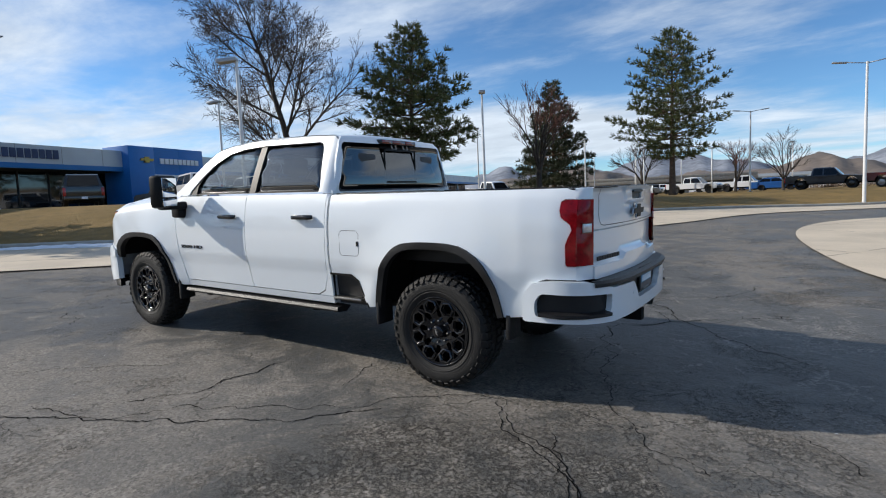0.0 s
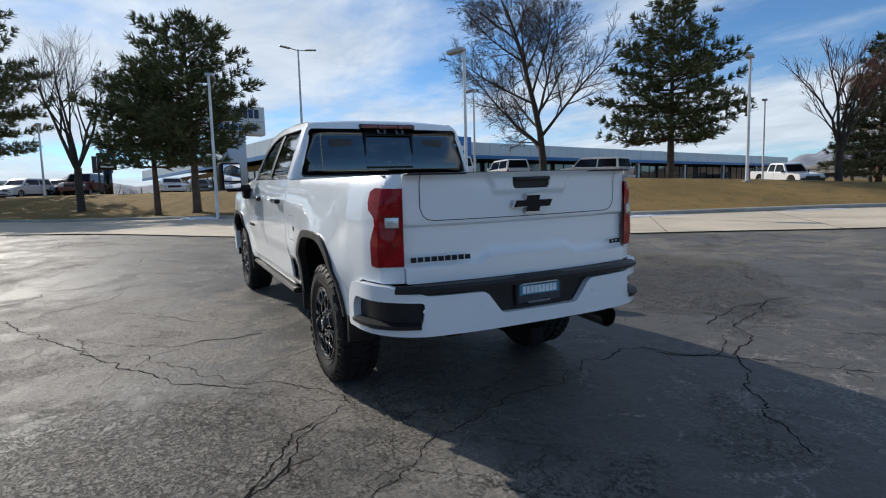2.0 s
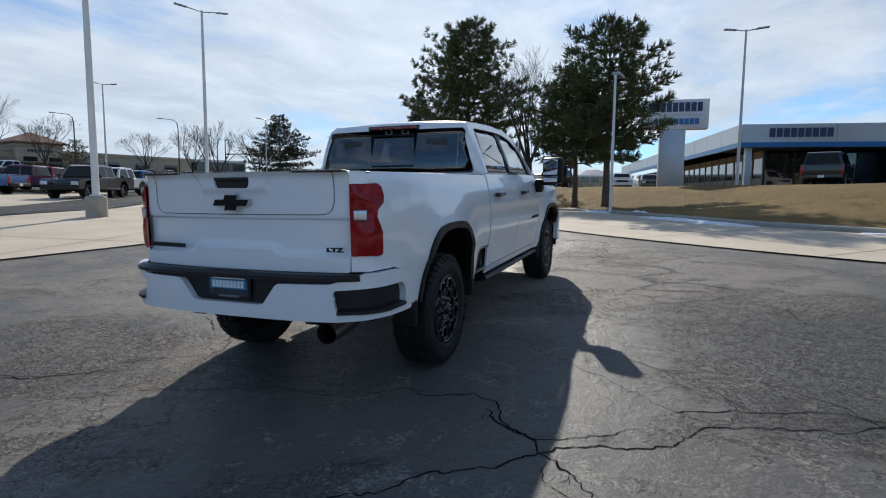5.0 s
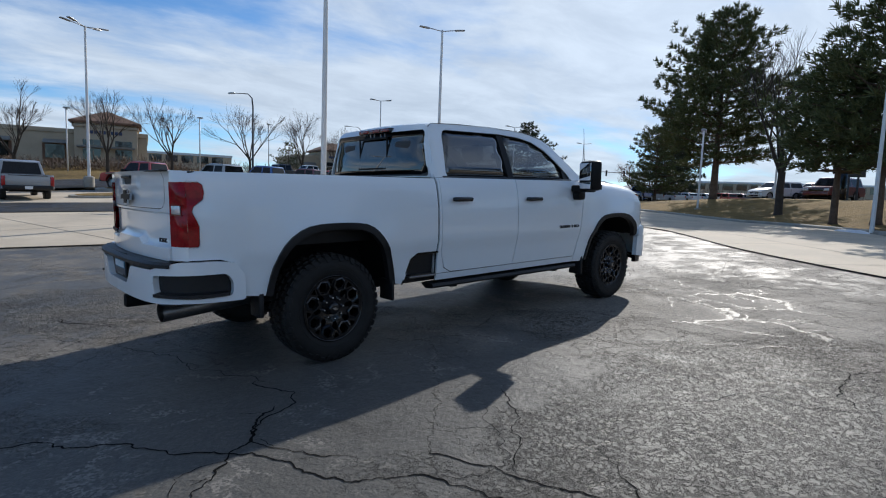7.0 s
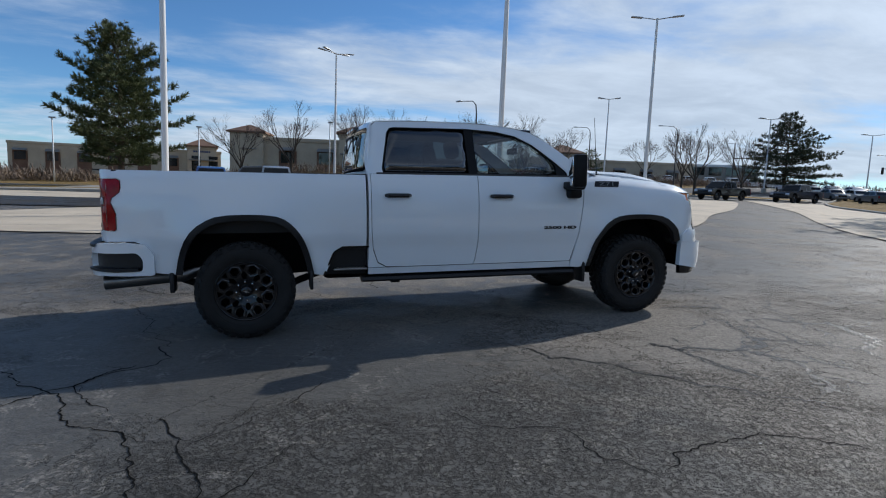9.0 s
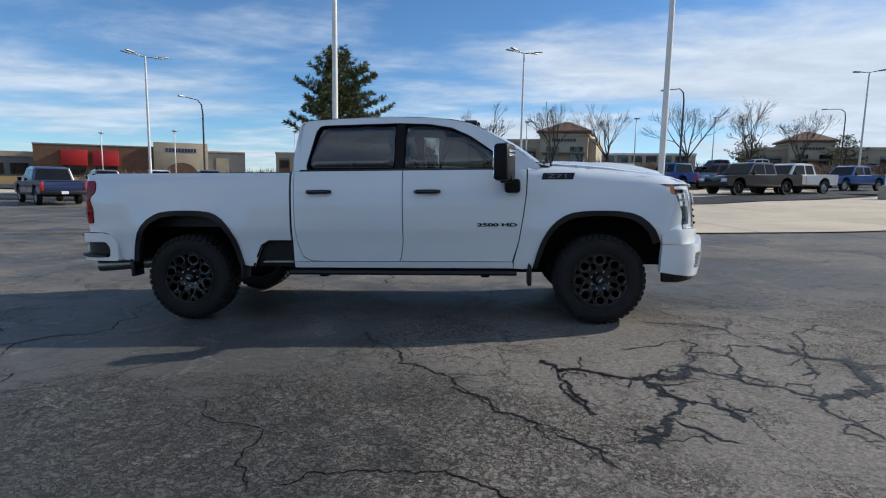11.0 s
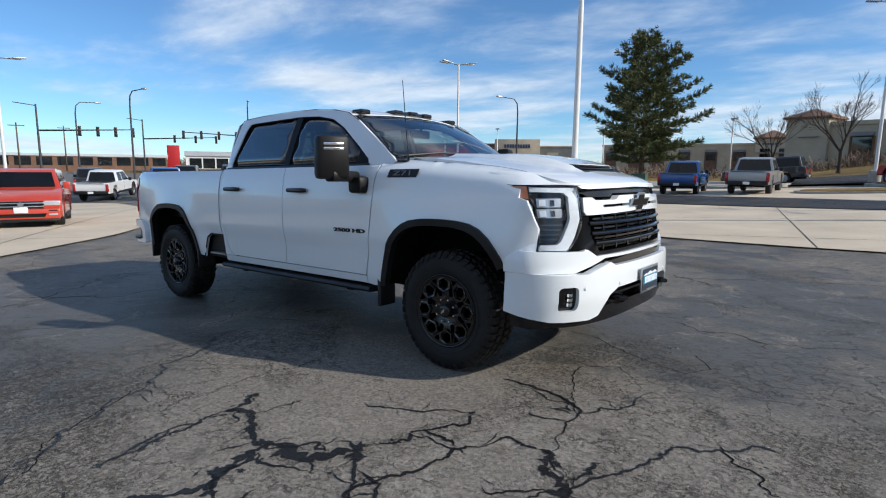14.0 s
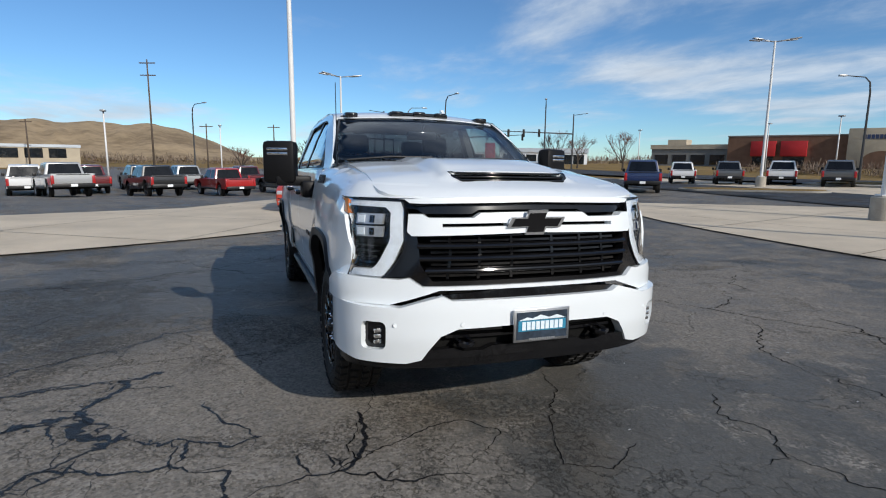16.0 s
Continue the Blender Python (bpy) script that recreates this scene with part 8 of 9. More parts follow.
    part("rear_bumper", Shape().box(xr - 0.09, -s["W"] * 0.95, low - 0.02, xr + 0.1, s["W"] * 0.95, low + 0.18, None, 0.04), M_TRIM if kind == "pickup" else P, v)
    part("front_bumper", Shape().box(xf - 0.12, -s["W"] * 0.96, low - 0.04, xf + 0.06, s["W"] * 0.96, low + 0.24, None, 0.05), M_TRIM if kind == "pickup" else P, v)
    if kind == "crossover":
        crossover_front(s, v, P, xf, nose, low)
    part("plate_bar", Shape().box(xr - 0.105, -0.15, low + 0.01, xr - 0.08, 0.15, low + 0.15), M_SIGNW, v)
    part("underbody", Shape().box(xr + 0.2, -s["W"] * 0.75, low - 0.12, xf - 0.3, s["W"] * 0.75, low + 0.25), M_DARK, v)
    if kind == "pickup":
        part("bed_well", Shape().box(xr + 0.12, -s["W"] * 0.86, deck - 0.02, d - 0.06, s["W"] * 0.86, deck + 0.006), M_TRIM, v)
        part("gate_line", Shape().box(xr - 0.008, -s["W"] * 0.74, deck - 0.06, xr + 0.02, s["W"] * 0.74, deck - 0.03), M_GAP, v)
    for x in (wr, wf):
        for sg in (1, -1):
            w = part("wheel", Shape().lathe([(0.0, -0.02), (r * 0.62, -0.03), (r * 0.66, -0.11), (r * 0.9, -0.125), (r, -0.08), (r, 0.10), (r * 0.9, 0.12), (0.0, 0.10)], "y", 20, Matrix.Translation((x, sg * (s["W"] - 0.14), r)) @ Matrix.Rotation(math.pi if sg > 0 else 0, 4, "Z")), M_RUBBER, v)
            if not far:
                part("rim", Shape().lathe([(0.0, -0.075), (r * 0.15, -0.08), (r * 0.58, -0.05), (r * 0.64, -0.10)], "y", 16, Matrix.Translation((x, sg * (s["W"] - 0.14), r)) @ Matrix.Rotation(math.pi if sg > 0 else 0, 4, "Z")), M_RIMS if kind != "pickup" or colour != "black" else M_RIM, w)
    return v


def on_ground(x, y, turn):
    e = 1.5
    c, s = math.cos(radians(turn)), math.sin(radians(turn))
    z = height(x, y)
    tilt = math.degrees(math.atan2(height(x + c * e, y + s * e) - height(x - c * e, y - s * e), 2 * e))
    return pose(x, y, z, 0, -tilt, turn) if abs(tilt) < 8 else pose(x, y, z, 0, 0, turn)


MASTERS = {}


def park(kind, colour, x, y, turn, group="parked vehicles", far=False, where="parked on the lot"):
    key = (kind, colour, far)
    noun = {"pickup": "crew-cab pickup truck", "suv": "large SUV", "crossover": "compact SUV", "sedan": "sedan"}[kind]
    label = "%s %s %s" % (colour, noun, where)
    if key not in MASTERS:
        MASTERS[key] = vehicle(kind, colour, label, group, far)
        MASTERS[key].matrix_world = on_ground(x, y, turn)
        return MASTERS[key]
    ob = copy_thing(MASTERS[key], on_ground(x, y, turn))
    return tagged(ob, label, "", group)


# on the upper lot in front of the showroom
UP = "showroom vehicles"
park("suv", "black", 32.8, -11.6, -20, UP, where="parked on the upper lot")
park("suv", "white", 29.4, -17.0, -18, UP, where="parked on the upper lot")
park("suv", "white", 31.4, -22.8, -12, UP, where="parked on the upper lot")
park("suv", "pearl", 26.0, -27.0, 15, UP, where="parked beside a bare tree")
park("pickup", "white", 21.0, -42.5, 158, UP, where="parked on the upper lot")
park("sedan", "white", 48.0, 1.0, 185, UP, where="parked by the pylon sign")
park("sedan", "grey", 52.0, -1.4, 185, UP, where="parked by the pylon sign")
park("sedan", "grey", 35.4, -18.6, 20, UP, where="parked by the showroom")
park("crossover", "white", 50.0, 11.8, 150, UP, where="parked under the pines")
park("crossover", "black", 53.0, 9.5, 150, UP, where="parked under the pines")
park("suv", "maroon", 50.0, 7.6, 165, UP, where="parked under the pines")
# across the northern aisle
NO = "trucks across the aisle"
park("pickup", "blue", -5.2, 30.6, 98, NO, where="parked across the aisle")
park("pickup", "silver", -1.4, 30.2, 92, NO, where="parked across the aisle")
park("pickup", "silver", 9.2, 31.5, 112, NO, where="parked across the aisle")
park("pickup", "red", 6.0, 36.5, 125, NO, where="parked across the aisle")
park("pickup", "blue", 14.5, 36.5, 118, NO, where="parked across the aisle")
park("pickup", "maroon", 18.6, 37.5, 118, NO, where="parked across the aisle")
park("pickup", "red", 21.5, 40.0, 118, NO, where="parked across the aisle")
park("pickup", "black", 16.2, 28.0, 205, NO, where="parked across the aisle")
park("pickup", "white", 20.0, 31.0, 205, NO, where="parked across the aisle")
park("suv", "black", -3.0, 42.0, 178, NO, where="passing on the far street verge")
# north-west row
NW = "north-west truck row"
for x, y, h, c in ((-34.1, 35.2, 140, "white"), (-30.2, 36.4, 137, "grey"), (-27.1, 38.8, 128, "white"), (-22.9, 39.2, 125, "grey")):
    park("pickup", c, x, y, h, NW, where="parked in a row by the street")
park("pickup", "navy", -22.3, 21.3, 142, NW, where="parked near a kerbed island")
# west rows
WE = "western truck rows"
park("crossover", "orange", -15.1, 1.0, -20, WE, where="parked on pale concrete")
for x, y, a, c in ((-30.7, -11.2, 205, "silver"), (-32.8, -6.9, 204, "black"), (-35.7, -3.0, 203, "red"), (-37.8, 1.2, 203, "black")):
    park("pickup", c, x, y, a, WE, where="parked in the western row")
for x, y, a, c in ((-39.2, -11.9, 200, "maroon"), (-36.4, -14.7, 199, "white"), (-41.5, -9.0, 202, "black"), (-44.2, -6.2, 203, "silver"), (-46.0, -1.6, 203, "maroon"), (-47.0, 4.0, 203, "white"), (-31.2, 12.2, 158, "blue"), (-36.4, 10.8, 142, "white"), (-43.0, 12.0, 160, "black"), (-28.1, 15.2, 150, "black"), (-31.5, 19.0, 148, "silver"), (-36.0, 23.0, 146, "blue")):
    park("pickup", c, x, y, a, WE, where="parked in the western rows")
park("sedan", "grey", -40.0, 15.8, 150, WE, where="parked in the western rows")
park("suv", "black", -42.0, 19.0, 150, WE, where="parked in the western rows")
# south-west edge
SW = "south-western trucks"
for kind, colour, x, y, a in (("pickup", "white", 7.3, -67.2, 170), ("pickup", "white", 2.4, -71.5, 174), ("sedan", "blue", -1.0, -68.0, 176), ("sedan", "grey", 13.0, -66.0, 178)):
    park(kind, colour, x, y, a, "distant vehicles", True, where="parked far beyond the bank")
for x, y, a, c in ((-5.4, -55.7, 172, "black"), (-11.2, -55.0, 165, "maroon"), (-16.5, -52.0, 150, "black")):
    park("pickup", c, x, y, a, SW, where="parked beyond the lane")
for x, y, a, c in ((8.0, -84.0, 0, "white"), (3.0, -90.0, 0, "blue"), (14.0, -78.0, 5, "white"), (20.0, -80.0, 0, "silver"), (-8.0, -96.0, 10, "white")):
    park("sedan", c, x, y, a, SW, True, where="parked in the distance")
# north-east
NE = "north-eastern vehicles"
park("pickup", "blue", 28.5, 39.0, 205, NE, where="parked by a grass verge")
park("pickup", "black", 41.0, 38.0, 190, NE, where="parked by a grass verge")
park("pickup", "black", 49.5, 37.0, 190, NE, where="parked by a grass verge")
park("pickup", "blue", 62.0, 31.0, 190, NE, where="parked by a grass verge")
park("pickup", "white", 33.0, 64.0, 185, NE, where="parked across the street")
park("pickup", "black", 26.0, 58.0, 185, NE, where="parked across the street")
# rows of cars in the far lot
rnd = random.Random(77)
tones = ("white", "white", "silver", "grey", "white", "black", "pearl", "silver", "blue", "red")
for row, (x0, y0, x1, y1, n) in enumerate(((62, 38, 96, 22, 13), (66, 46, 108, 27, 15), (72, 54, 118, 34, 16), (82, 66, 130, 44, 16), (60, 86, 96, 78, 10))):
    for i in range(n):
        t = (i + rnd.uniform(-0.1, 0.1)) / (n - 1)
        park("sedan" if rnd.random() < 0.6 else "crossover", tones[rnd.randrange(10)], x0 + (x1 - x0) * t, y0 + (y1 - y0) * t, 62 + rnd.uniform(-3, 3) + (180 if row % 2 else 0), "far car lot", True, "in the far car lot")

# ---- cracks, stains, snow and slab joints on the ground ----
def crack_line(points, width, sh, seed, lift=0.003, wobble=0.035, taper=True):
    """A ragged dark crack along a few points of the lot."""
    rnd = random.Random(seed)
    pts = [Vector(p) for p in points]
    while max((b - a).length for a, b in zip(pts, pts[1:])) > 0.035:
        nxt = [pts[0]]
        for a, b in zip(pts, pts[1:]):
            d = b - a
            k = wobble * min(1.0, d.length * 4.0)
            nxt += [(a + b) / 2 + Vector((-d.y, d.x)).normalized() * rnd.gauss(0, k), b]
        pts = nxt
    n, base = len(pts), len(sh.v)
    w = width
    for i, p in enumerate(pts):
        d = (pts[min(i + 1, n - 1)] - pts[max(i - 1, 0)])
        o = Vector((-d.y, d.x)).normalized() if d.length > 1e-6 else Vector((0, 1))
        w = min(max(w * rnd.uniform(0.60, 1.62), width * 0.22), width * 2.0)
        k = w / 2 * (min(1.0, i / 4, (n - 1 - i) / 4) if taper else 1.0) + 0.0008
        for s in (1, -1):
            q = p + o * k * s * (rnd.uniform(0.35, 1.75) if width > 0.02 else 1.0)
            sh.v.append((q.x, q.y, lot_height(q.x, q.y) + lift))
    for i in range(n - 1):
        k = base + 2 * i
        sh.f.append((k, k + 1, k + 3, k + 2))
        sh.s.append(False)
    # short side cracks
    if width > 0.007 and taper:
        for i in range(3, n - 3):
            if rnd.random() < 0.055:
                d = (pts[i + 1] - pts[i - 1]).normalized()
                a = math.atan2(d.y, d.x) + rnd.choice((-1, 1)) * rnd.uniform(0.6, 1.5)
                ln = rnd.uniform(0.06, 0.26)
                q = pts[i] + Vector((math.cos(a), math.sin(a))) * ln
                crack_line([tuple(pts[i]), tuple(q)], width * rnd.uniform(0.3, 0.6) if width < 0.012 else 0.0069, sh, rnd.random(), lift, wobble)


def blotch(x, y, rx, ry, turn, sh, seed, lift=0.0035, rough=0.45, n=40):
    """An uneven flat patch."""
    m = Matrix.Rotation(radians(turn), 2)
    base = len(sh.v)
    sh.v.append((x, y, lot_height(x, y) + lift))
    for i in range(n):
        a = 2 * math.pi * i / n
        k = 1 + rough * noise.noise((math.cos(a) * 1.6 + seed * 3.7, math.sin(a) * 1.6, seed)) + rough * 0.6 * noise.noise((math.cos(a) * 5 + seed, math.sin(a) * 5, 2.0))
        q = m @ Vector((rx * k * math.cos(a), ry * k * math.sin(a)))
        sh.v.append((x + q.x, y + q.y, lot_height(x + q.x, y + q.y) + lift))
    for i in range(n):
        sh.f.append((base, base + 1 + i, base + 1 + (i + 1) % n))
        sh.s.append(False)


def lay(name, sh, mat, label, category):
    return tagged(part(name, sh, mat, fix=False), label, category, "", "stuff")


def tar_run(points, width, sh, seed):
    """Old filler lying along a crack: a ragged run that swells and thins, with loose scraps beside it."""
    rnd = random.Random(seed)
    crack_line(points, width * 0.40, sh, seed, 0.003, 0.040)
    line = [Vector(p[:2]) for p in smooth_line(points, 0.09)]
    for p in line:
        if rnd.random() < 0.55:
            k = width * rnd.uniform(0.25, 0.95)
            blotch(p.x + rnd.gauss(0, width * 0.35), p.y + rnd.gauss(0, width * 0.35), k, k * rnd.uniform(0.35, 0.7), rnd.uniform(0, 180), sh, rnd.random() * 90, 0.0035 + rnd.random() * 0.0008, 1.25, 26)
        if rnd.random() < 0.34:
            k = width * rnd.uniform(0.12, 0.45)
            blotch(p.x + rnd.gauss(0, width * 2.2), p.y + rnd.gauss(0, width * 2.2), k, k * 0.45, rnd.uniform(0, 180), sh, rnd.random() * 90, 0.0034, 1.2, 18)
        if rnd.random() < 0.36:
            a, ln = rnd.uniform(0, 6.283), rnd.uniform(0.10, 0.42)
            crack_line([(p.x, p.y), (p.x + ln * math.cos(a), p.y + ln * math.sin(a))], rnd.uniform(0.004, 0.013), sh, rnd.random(), 0.003, 0.04)


def cracks_front():
    sh = Shape()
    thin = lambda pts, w, k: crack_line(pts, w, sh, k, 0.003, 0.03)
    # the network of filled cracks beside the front wheel
    tar_run([(1.37, -2.09), (1.47, -2.35), (1.57, -2.26), (1.88, -2.43), (2.01, -2.46)], 0.045, sh, 1)
    tar_run([(2.01, -2.46), (2.18, -2.42), (2.34, -2.35), (2.43, -2.15)], 0.080, sh, 2)
    tar_run([(2.01, -2.46), (2.12, -2.76), (2.08, -3.01), (1.95, -3.17), (1.83, -3.38)], 0.060, sh, 3)
    tar_run([(2.43, -2.15), (2.69, -2.50), (2.91, -2.63), (3.06, -2.74)], 0.042, sh, 4)
    tar_run([(2.43, -2.15), (2.51, -1.88), (2.62, -1.47)], 0.026, sh, 5)
    tar_run([(3.14, -1.61), (3.23, -1.61), (3.40, -1.83), (3.61, -1.98), (3.73, -2.09)], 0.050, sh, 6)
    tar_run([(3.40, -1.83), (3.26, -2.24), (3.13, -2.30)], 0.040, sh, 7)
    tar_run([(3.61, -1.98), (3.49, -2.37), (3.29, -2.61), (3.05, -2.72)], 0.085, sh, 8)
    tar_run([(3.73, -2.09), (3.93, -2.17), (4.10, -2.04), (4.22, -2.03)], 0.042, sh, 9)
    tar_run([(1.47, -2.35), (1.52, -2.64), (1.57, -2.88), (1.59, -3.06)], 0.026, sh, 10)
    tar_run([(2.13, -2.55), (2.15, -2.81), (2.32, -2.90), (2.40, -3.11)], 0.042, sh, 11)
    tar_run([(3.05, -2.72), (2.96, -3.00), (3.02, -3.30)], 0.050, sh, 12)
    # thin cracks that lead to it
    thin([(2.44, -0.86), (2.77, -0.89), (3.11, -1.08), (3.19, -1.49), (3.37, -1.80)], 0.012, 13)
    thin([(3.11, -1.08), (3.30, -0.80), (3.36, -0.45)], 0.008, 14)
    thin([(3.37, -1.96), (3.55, -1.55), (3.72, -1.12), (4.1, -0.9)], 0.009, 15)
    thin([(2.02, -1.76), (2.30, -1.66), (2.62, -1.47)], 0.009, 16)
    thin([(-0.87, -0.03), (-0.15, -1.28), (-0.08, -1.51), (0.44, -2.24), (0.75, -2.59), (1.19, -3.17), (1.38, -3.39), (1.58, -3.53)], 0.009, 17)
    thin([(2.69, -2.50), (2.80, -2.05), (2.94, -1.59), (3.14, -1.61)], 0.010, 18)
    return lay("front_cracks", sh, M_FILLER, "wide tarred cracks in grey asphalt", "asphalt crack")


def cracks_round():
    sh = Shape()
    c = lambda pts, w, k: crack_line(pts, w * 0.24, sh, k, 0.003, 0.028)
    c([(3.14, -1.13), (3.03, -0.97), (2.52, -0.85), (2.1, -0.7)], 0.014, 21)
    c([(3.03, -0.97), (2.92, -0.76), (2.79, -0.52), (2.94, -0.15), (3.17, -0.34)], 0.014, 22)
    c([(2.19, 0.57), (2.85, 0.28), (3.4, 0.0), (3.52, 0.21), (3.33, 0.5)], 0.012, 23)
    c([(2.91, 1.48), (3.16, 1.24), (3.35, 1.32), (3.57, 1.23), (3.73, 0.98)], 0.015, 24)
    c([(3.57, 1.23), (3.74, 1.18), (3.97, 1.22), (4.4, 1.5)], 0.012, 25)
    # beside and behind the left rear wheel
    c([(0.33, 2.76), (-0.37, 2.63), (-0.65, 2.15), (-1.66, 1.64), (-2.02, 1.2), (-2.53, 0.93)], 0.012, 26)
    c([(-2.53, 0.93), (-2.73, 1.24), (-3.1, 1.47), (-3.35, 1.72), (-3.5, 2.2)], 0.018, 27)
    c([(1.46, 2.56), (0.29, 1.62)], 0.010, 28)
    c([(-1.35, 1.32), (-1.17, 0.78)], 0.010, 29)
    c([(-2.61, -1.09), (-3.3, 0.79), (-3.67, 1.21), (-3.93, 1.34)], 0.010, 30)
    c([(-4.31, 0.58), (-4.56, 0.89), (-4.9, 1.6)], 0.010, 31)
    c([(-3.69, 2.16), (-3.24, 1.66), (-2.71, 1.28), (-2.51, 0.98)], 0.014, 32)
    c([(4.6, 5.0), (2.27, 3.99), (-0.12, 2.73), (-1.3, 2.08), (-1.91, 1.49)], 0.022, 33)
    # behind and to the right of the tailgate
    c([(-2.2, -3.9), (-2.45, -3.44), (-2.6, -2.78), (-2.99, -2.45), (-3.27, -1.91), (-3.63, -1.46), (-3.8, -1.36), (-3.95, -1.15), (-4.6, -0.8)], 0.022, 34)
    c([(-2.67, -0.99), (-2.57, -1.37), (-3.09, -1.89), (-2.77, -2.44)], 0.022, 35)
    c([(-1.79, -2.39), (-2.04, -2.78), (-2.34, -2.95), (-2.62, -2.74)], 0.016, 36)
    c([(-1.68, -3.16), (-1.95, -3.52), (-2.4, -3.8)], 0.014, 37)
    c([(-2.43, -2.58), (-2.29, -2.94), (-2.27, -3.14), (-2.15, -3.42), (-2.2, -4.4)], 0.020, 38)
    c([(-1.46, -2.24), (-1.82, -2.67), (-2.24, -3.02)], 0.014, 39)
    c([(-0.85, -2.99), (-0.51, -3.32), (-0.27, -3.38), (-0.23, -3.78), (-0.05, -4.03)], 0.014, 40)
    c([(-0.05, -4.03), (0.15, -3.82), (0.78, -3.76), (1.2, -4.1)], 0.018, 41)
    c([(0.67, -2.53), (1.04, -3.06), (1.38, -3.3), (1.6, -3.73)], 0.012, 42)
    c([(-3.52, 2.02), (-3.05, 1.27)], 0.012, 43)
    return lay("lot_cracks", sh, M_TAR, "thin dark cracks in grey asphalt", "asphalt crack")


def scattered():
    """Smaller cracks, oil stains, salt and pale scuffs over the rest of the lot."""
    rnd = random.Random(12)
    sh = Shape()
    for i in range(46):
        x, y = rnd.uniform(-13, 14), rnd.uniform(-8.5, 8)
        if abs(y) < 1.2 and abs(x) < 3.4 or past_curb(x, y) > -5 or (x < -5 and y > -7 and x + y < -8) or y > 7.4:
            continue
        a, pts = rnd.uniform(0, 6.3), [(x, y)]
        for k in range(rnd.randint(2, 5)):
            a += rnd.uniform(-0.7, 0.7)
            pts.append((pts[-1][0] + 0.45 * math.cos(a), pts[-1][1] + 0.45 * math.sin(a)))
        crack_line(pts, rnd.uniform(0.004, 0.008), sh, 100 + i)
    lay("hairline_cracks", sh, M_TAR, "scattered hairline cracks in asphalt", "asphalt crack")
    salt = Shape()
    for i in range(70):
        x, y = rnd.uniform(-6, 6), rnd.uniform(-5.5, 5.5)
        if not (abs(y) < 1.0 and abs(x) < 3):
            blotch(x, y, rnd.uniform(0.004, 0.014), rnd.uniform(0.003, 0.006), rnd.uniform(0, 180), salt, i + 0.25, 0.0042, 0.8, 10)
    lay("salt_spots", salt, M_SALT, "pale dried salt and scuff marks on asphalt", "stain")


def snow_strip(name, points, wide, tall, seed, label):
    """A thin line of old snow with a ragged, rounded edge."""
    sh, rnd = Shape(), random.Random(seed)
    pts = [Vector(p[:2]) for p in smooth_line(points, 0.12)]
    n = len(pts)
    prof = ((-1, 0.0), (-0.8, 0.6), (-0.3, 1.0), (0.3, 0.92), (0.8, 0.55), (1, 0.0))
    for i, p in enumerate(pts):
        d = (pts[min(i + 1, n - 1)] - pts[max(i - 1, 0)]).normalized()
        o = Vector((-d.y, d.x))
        end = math.sin(math.pi * min(max(i / (n - 1), 0.0), 1.0)) ** 0.5
        for u, h in prof:
            k = 0.6 + 0.8 * abs(noise.noise((p.x * 1.3 + u, p.y * 1.3, seed)))  + 0.35 * noise.noise((p.x * 4, p.y * 4, u * 3))
            q = p + o * (u * wide / 2 * k * end)
            z = tall * h * end * (0.6 + 0.7 * abs(noise.noise((q.x * 3, q.y * 3, seed + 5))))
            sh.v.append((q.x, q.y, lot_height(q.x, q.y) + 0.032 + z))
    m = len(prof)
    for i in range(n - 1):
        for j in range(m - 1):
            k = i * m + j
            sh.f.append((k, k + 1, k + m + 1, k + m))
            sh.s.append(True)
    return tagged(part(name, sh, M_SNOW), label, "snow", "snow remains", "stuff")


def along_kerb(x0, x1, inset=0.3):
    out = []
    for p, q in zip(CURB_LINE, CURB_LINE[1:]):
        if x0 <= p[0] <= x1:
            d = Vector(q - p).normalized()
            out.append((p[0] + d.y * inset, p[1] - d.x * inset))
    return out


cracks_front()
cracks_round()
scattered()
for x0, x1, w, h, k in ((9.3, 10.6, 0.34, 0.05, 1), (7.0, 8.8, 0.30, 0.05, 2), (11.6, 15.4, 0.5, 0.09, 3), (16.0, 18.4, 0.8, 0.13, 4), (20.5, 23.5, 0.7, 0.12, 5), (4.6, 6.2, 0.22, 0.04, 6)):
    line = along_kerb(x0, x1, 0.26)
    if len(line) > 2:
        snow_strip("snow_strip", line, w, h, k, "thin dirty snow along the kerb")

snow_strip("snow_strip", [(16.4, -1.75), (14.6, -2.75), (12.8, -3.85), (11.6, -5.1)], 0.85, 0.10, 11, "thin dirty snow along the kerb")
snow_strip("snow_strip", [(24.2, 1.25), (21.4, -0.6), (18.6, -1.75)], 0.7, 0.11, 12, "thin dirty snow along the kerb")
snow_strip("snow_strip", [(10.2, -7.0), (9.3, -8.5), (8.2, -10.4)], 0.5, 0.08, 13, "thin dirty snow along the kerb")
snow_strip("snow_strip", [(19.6, -1.3), (18.9, -1.65), (18.1, -2.0)], 1.1, 0.20, 14, "low heap of old snow by the kerb")

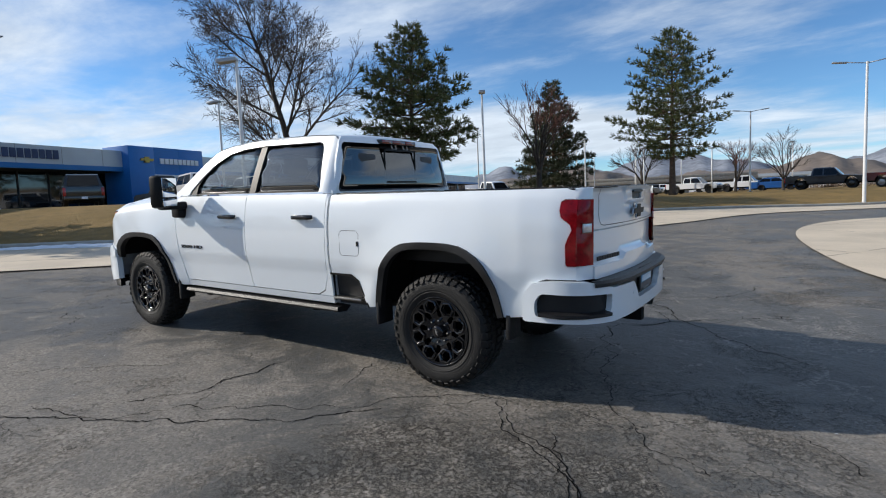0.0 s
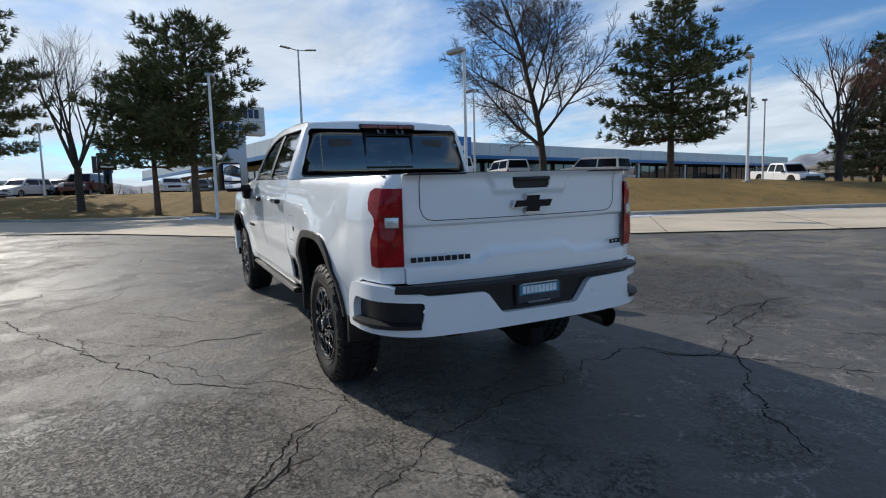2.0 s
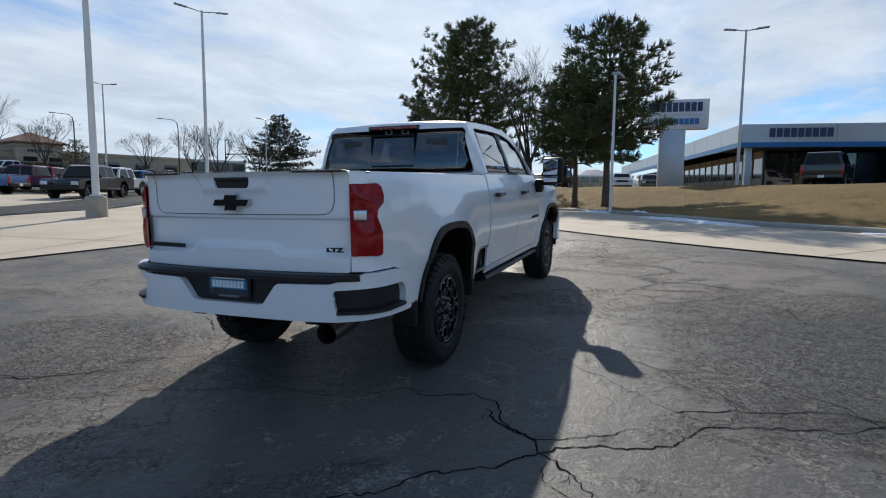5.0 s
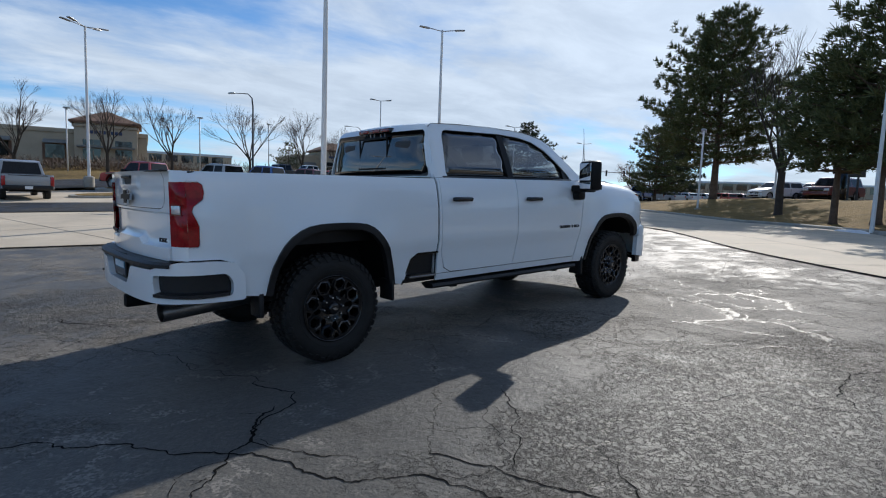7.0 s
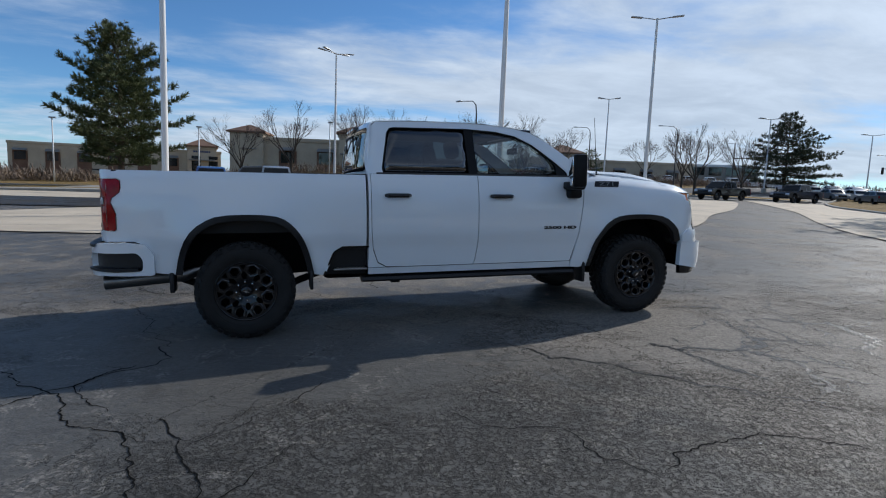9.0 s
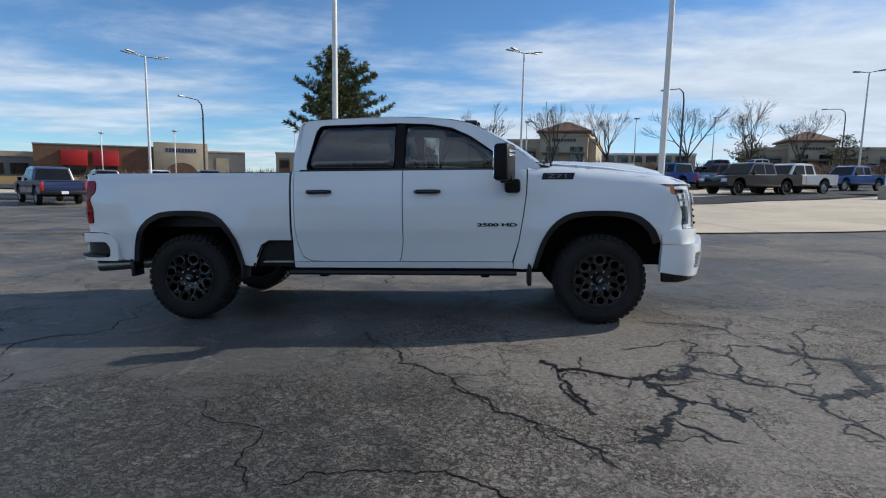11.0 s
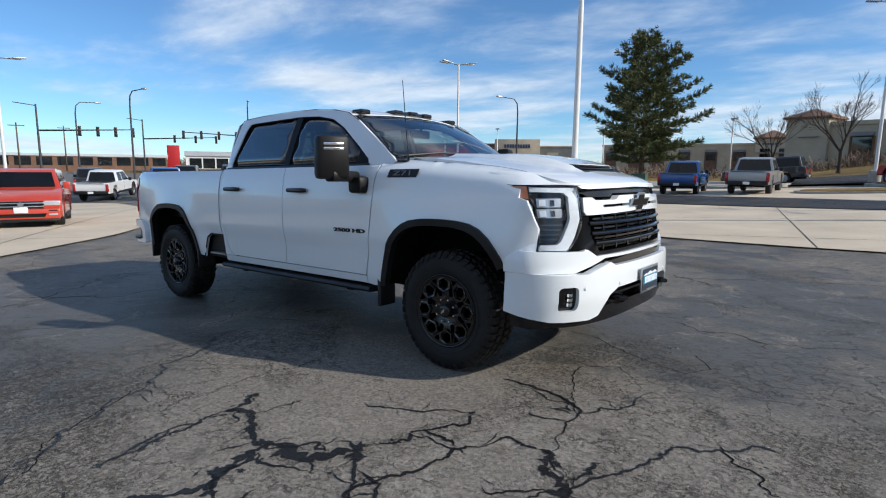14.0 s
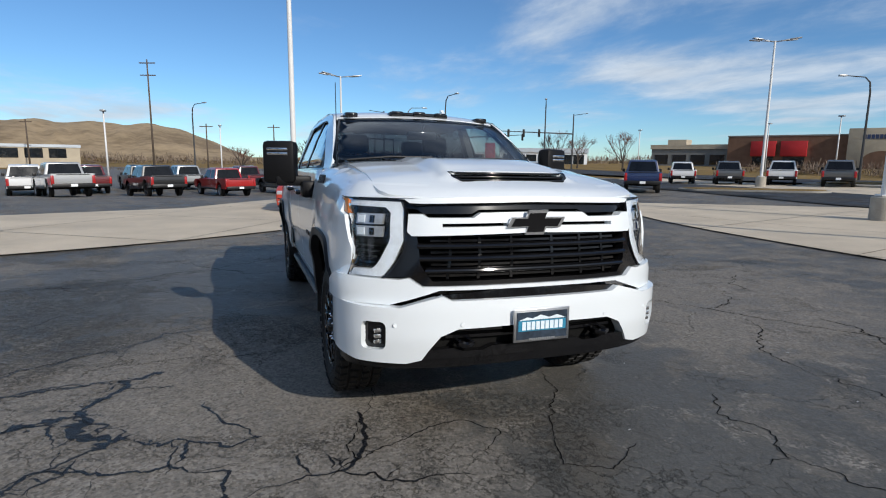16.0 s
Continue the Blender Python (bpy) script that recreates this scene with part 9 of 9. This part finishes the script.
def slab_joints(name, outline, turn, pitch, label):
    """Sawn joints in the concrete, as narrow dark strips."""
    sh = Shape()
    m = Matrix.Rotation(radians(turn), 2)
    inv = m.transposed()
    loc = [inv @ Vector(p) for p in outline]
    for ax in (0, 1):
        lo, hi = min(p[ax] for p in loc), max(p[ax] for p in loc)
        v = lo + pitch * 0.6
        while v < hi:
            hits = []
            for a, b in zip(loc, loc[1:] + loc[:1]):
                if (a[ax] - v) * (b[ax] - v) < 0:
                    t = (v - a[ax]) / (b[ax] - a[ax])
                    hits.append(a[1 - ax] + (b[1 - ax] - a[1 - ax]) * t)
            hits.sort()
            for h0, h1 in zip(hits[::2], hits[1::2]):
                n = max(1, int((h1 - h0) / 1.0))
                base = len(sh.v)
                for i in range(n + 1):
                    w = h0 + (h1 - h0) * i / n
                    for s in (0.011, -0.011):
                        q = m @ (Vector((v + s, w)) if ax == 0 else Vector((w, v + s)))
                        sh.v.append((q.x, q.y, lot_height(q.x, q.y) + 0.036))
                sh.f += [(base + 2 * i, base + 2 * i + 1, base + 2 * i + 3, base + 2 * i + 2) for i in range(n)]
                sh.s += [False] * n
            v += pitch
    return tagged(part(name, sh, M_JOINT, fix=False), label, "joint", "", "stuff")


M_JOINT = material("joint_filler", (0.055, 0.048, 0.040), 0.8, 0, 0.3, 4, 60)
slab_joints("apron_joints", NORTH + [(33, 36), (25, 29), (17, 22.6), (10.7, 18.9), (3.5, 18.0), (0, 18.7), (-6.4, 20.8), (-8.8, 20.3), (-11.4, 17.4), (-13, 15.2)], 12, 4.4, "dark joints between concrete slabs")
slab_joints("island_joints", WEST + [(-34, 7.8), (-24.8, 1), (-15.4, -3.6), (-12.9, -8.2), (-11.5, -16.4), (-11.5, -23.6)], -32, 4.4, "dark joints between concrete slabs")
slab_joints("gutter_joints", STRIP + [p for p in reversed(KERB_EDGE) if -12 < p[0] < 50], 47, 4.0, "dark joints between concrete slabs")


def utility_box(x, y, w, d, h, turn, mat, label):
    z = height(x, y)
    t = thing("utility_box", label, "utility box", pose(x, y, z, 0, 0, turn))
    part("plinth", Shape().box(-w / 2 - 0.1, -d / 2 - 0.1, -0.2, w / 2 + 0.1, d / 2 + 0.1, 0.08, None, 0.01), M_KERB, t)
    part("cabinet", Shape().box(-w / 2, -d / 2, 0.08, w / 2, d / 2, h - 0.05, None, 0.015), mat, t)
    part("lid", Shape().box(-w / 2 - 0.02, -d / 2 - 0.03, h - 0.05, w / 2 + 0.02, d / 2 + 0.03, h, None, 0.015), mat, t)
    part("door_latch", Shape().box(-0.03, -d / 2 - 0.02, h * 0.45, 0.03, -d / 2, h * 0.6, None, 0.004), M_STEEL, t)
    return t


M_GREENBOX = material("green_cabinet_paint", (0.035, 0.085, 0.055), 0.5, 0, 0.2, 3, 60)
utility_box(-11.5, 40.5, 1.25, 1.0, 1.05, 8, M_GREENBOX, "green metal transformer box on a concrete pad")


def dark_sign():
    z = height(49, 6.1)
    t = thing("ground_sign", "dark square sign on two posts by the grass bank", "sign", pose(49, 6.1, z, 0, 0, 94))
    part("sign_panel", Shape().box(-0.75, -0.1, 1.9, 0.75, 0.1, 3.3, None, 0.03), M_SOFFIT, t)
    part("sign_mark", Shape().lathe([(0.30, -0.115), (0.36, -0.115), (0.36, -0.10), (0.30, -0.10)], "y", 24, Matrix.Translation((0, 0, 2.75))), M_PANEL, t)
    for x in (-0.3, 0.3):
        part("post", Shape().box(x - 0.07, -0.07, -0.3, x + 0.07, 0.07, 1.9), M_SOFFIT, t)


dark_sign()
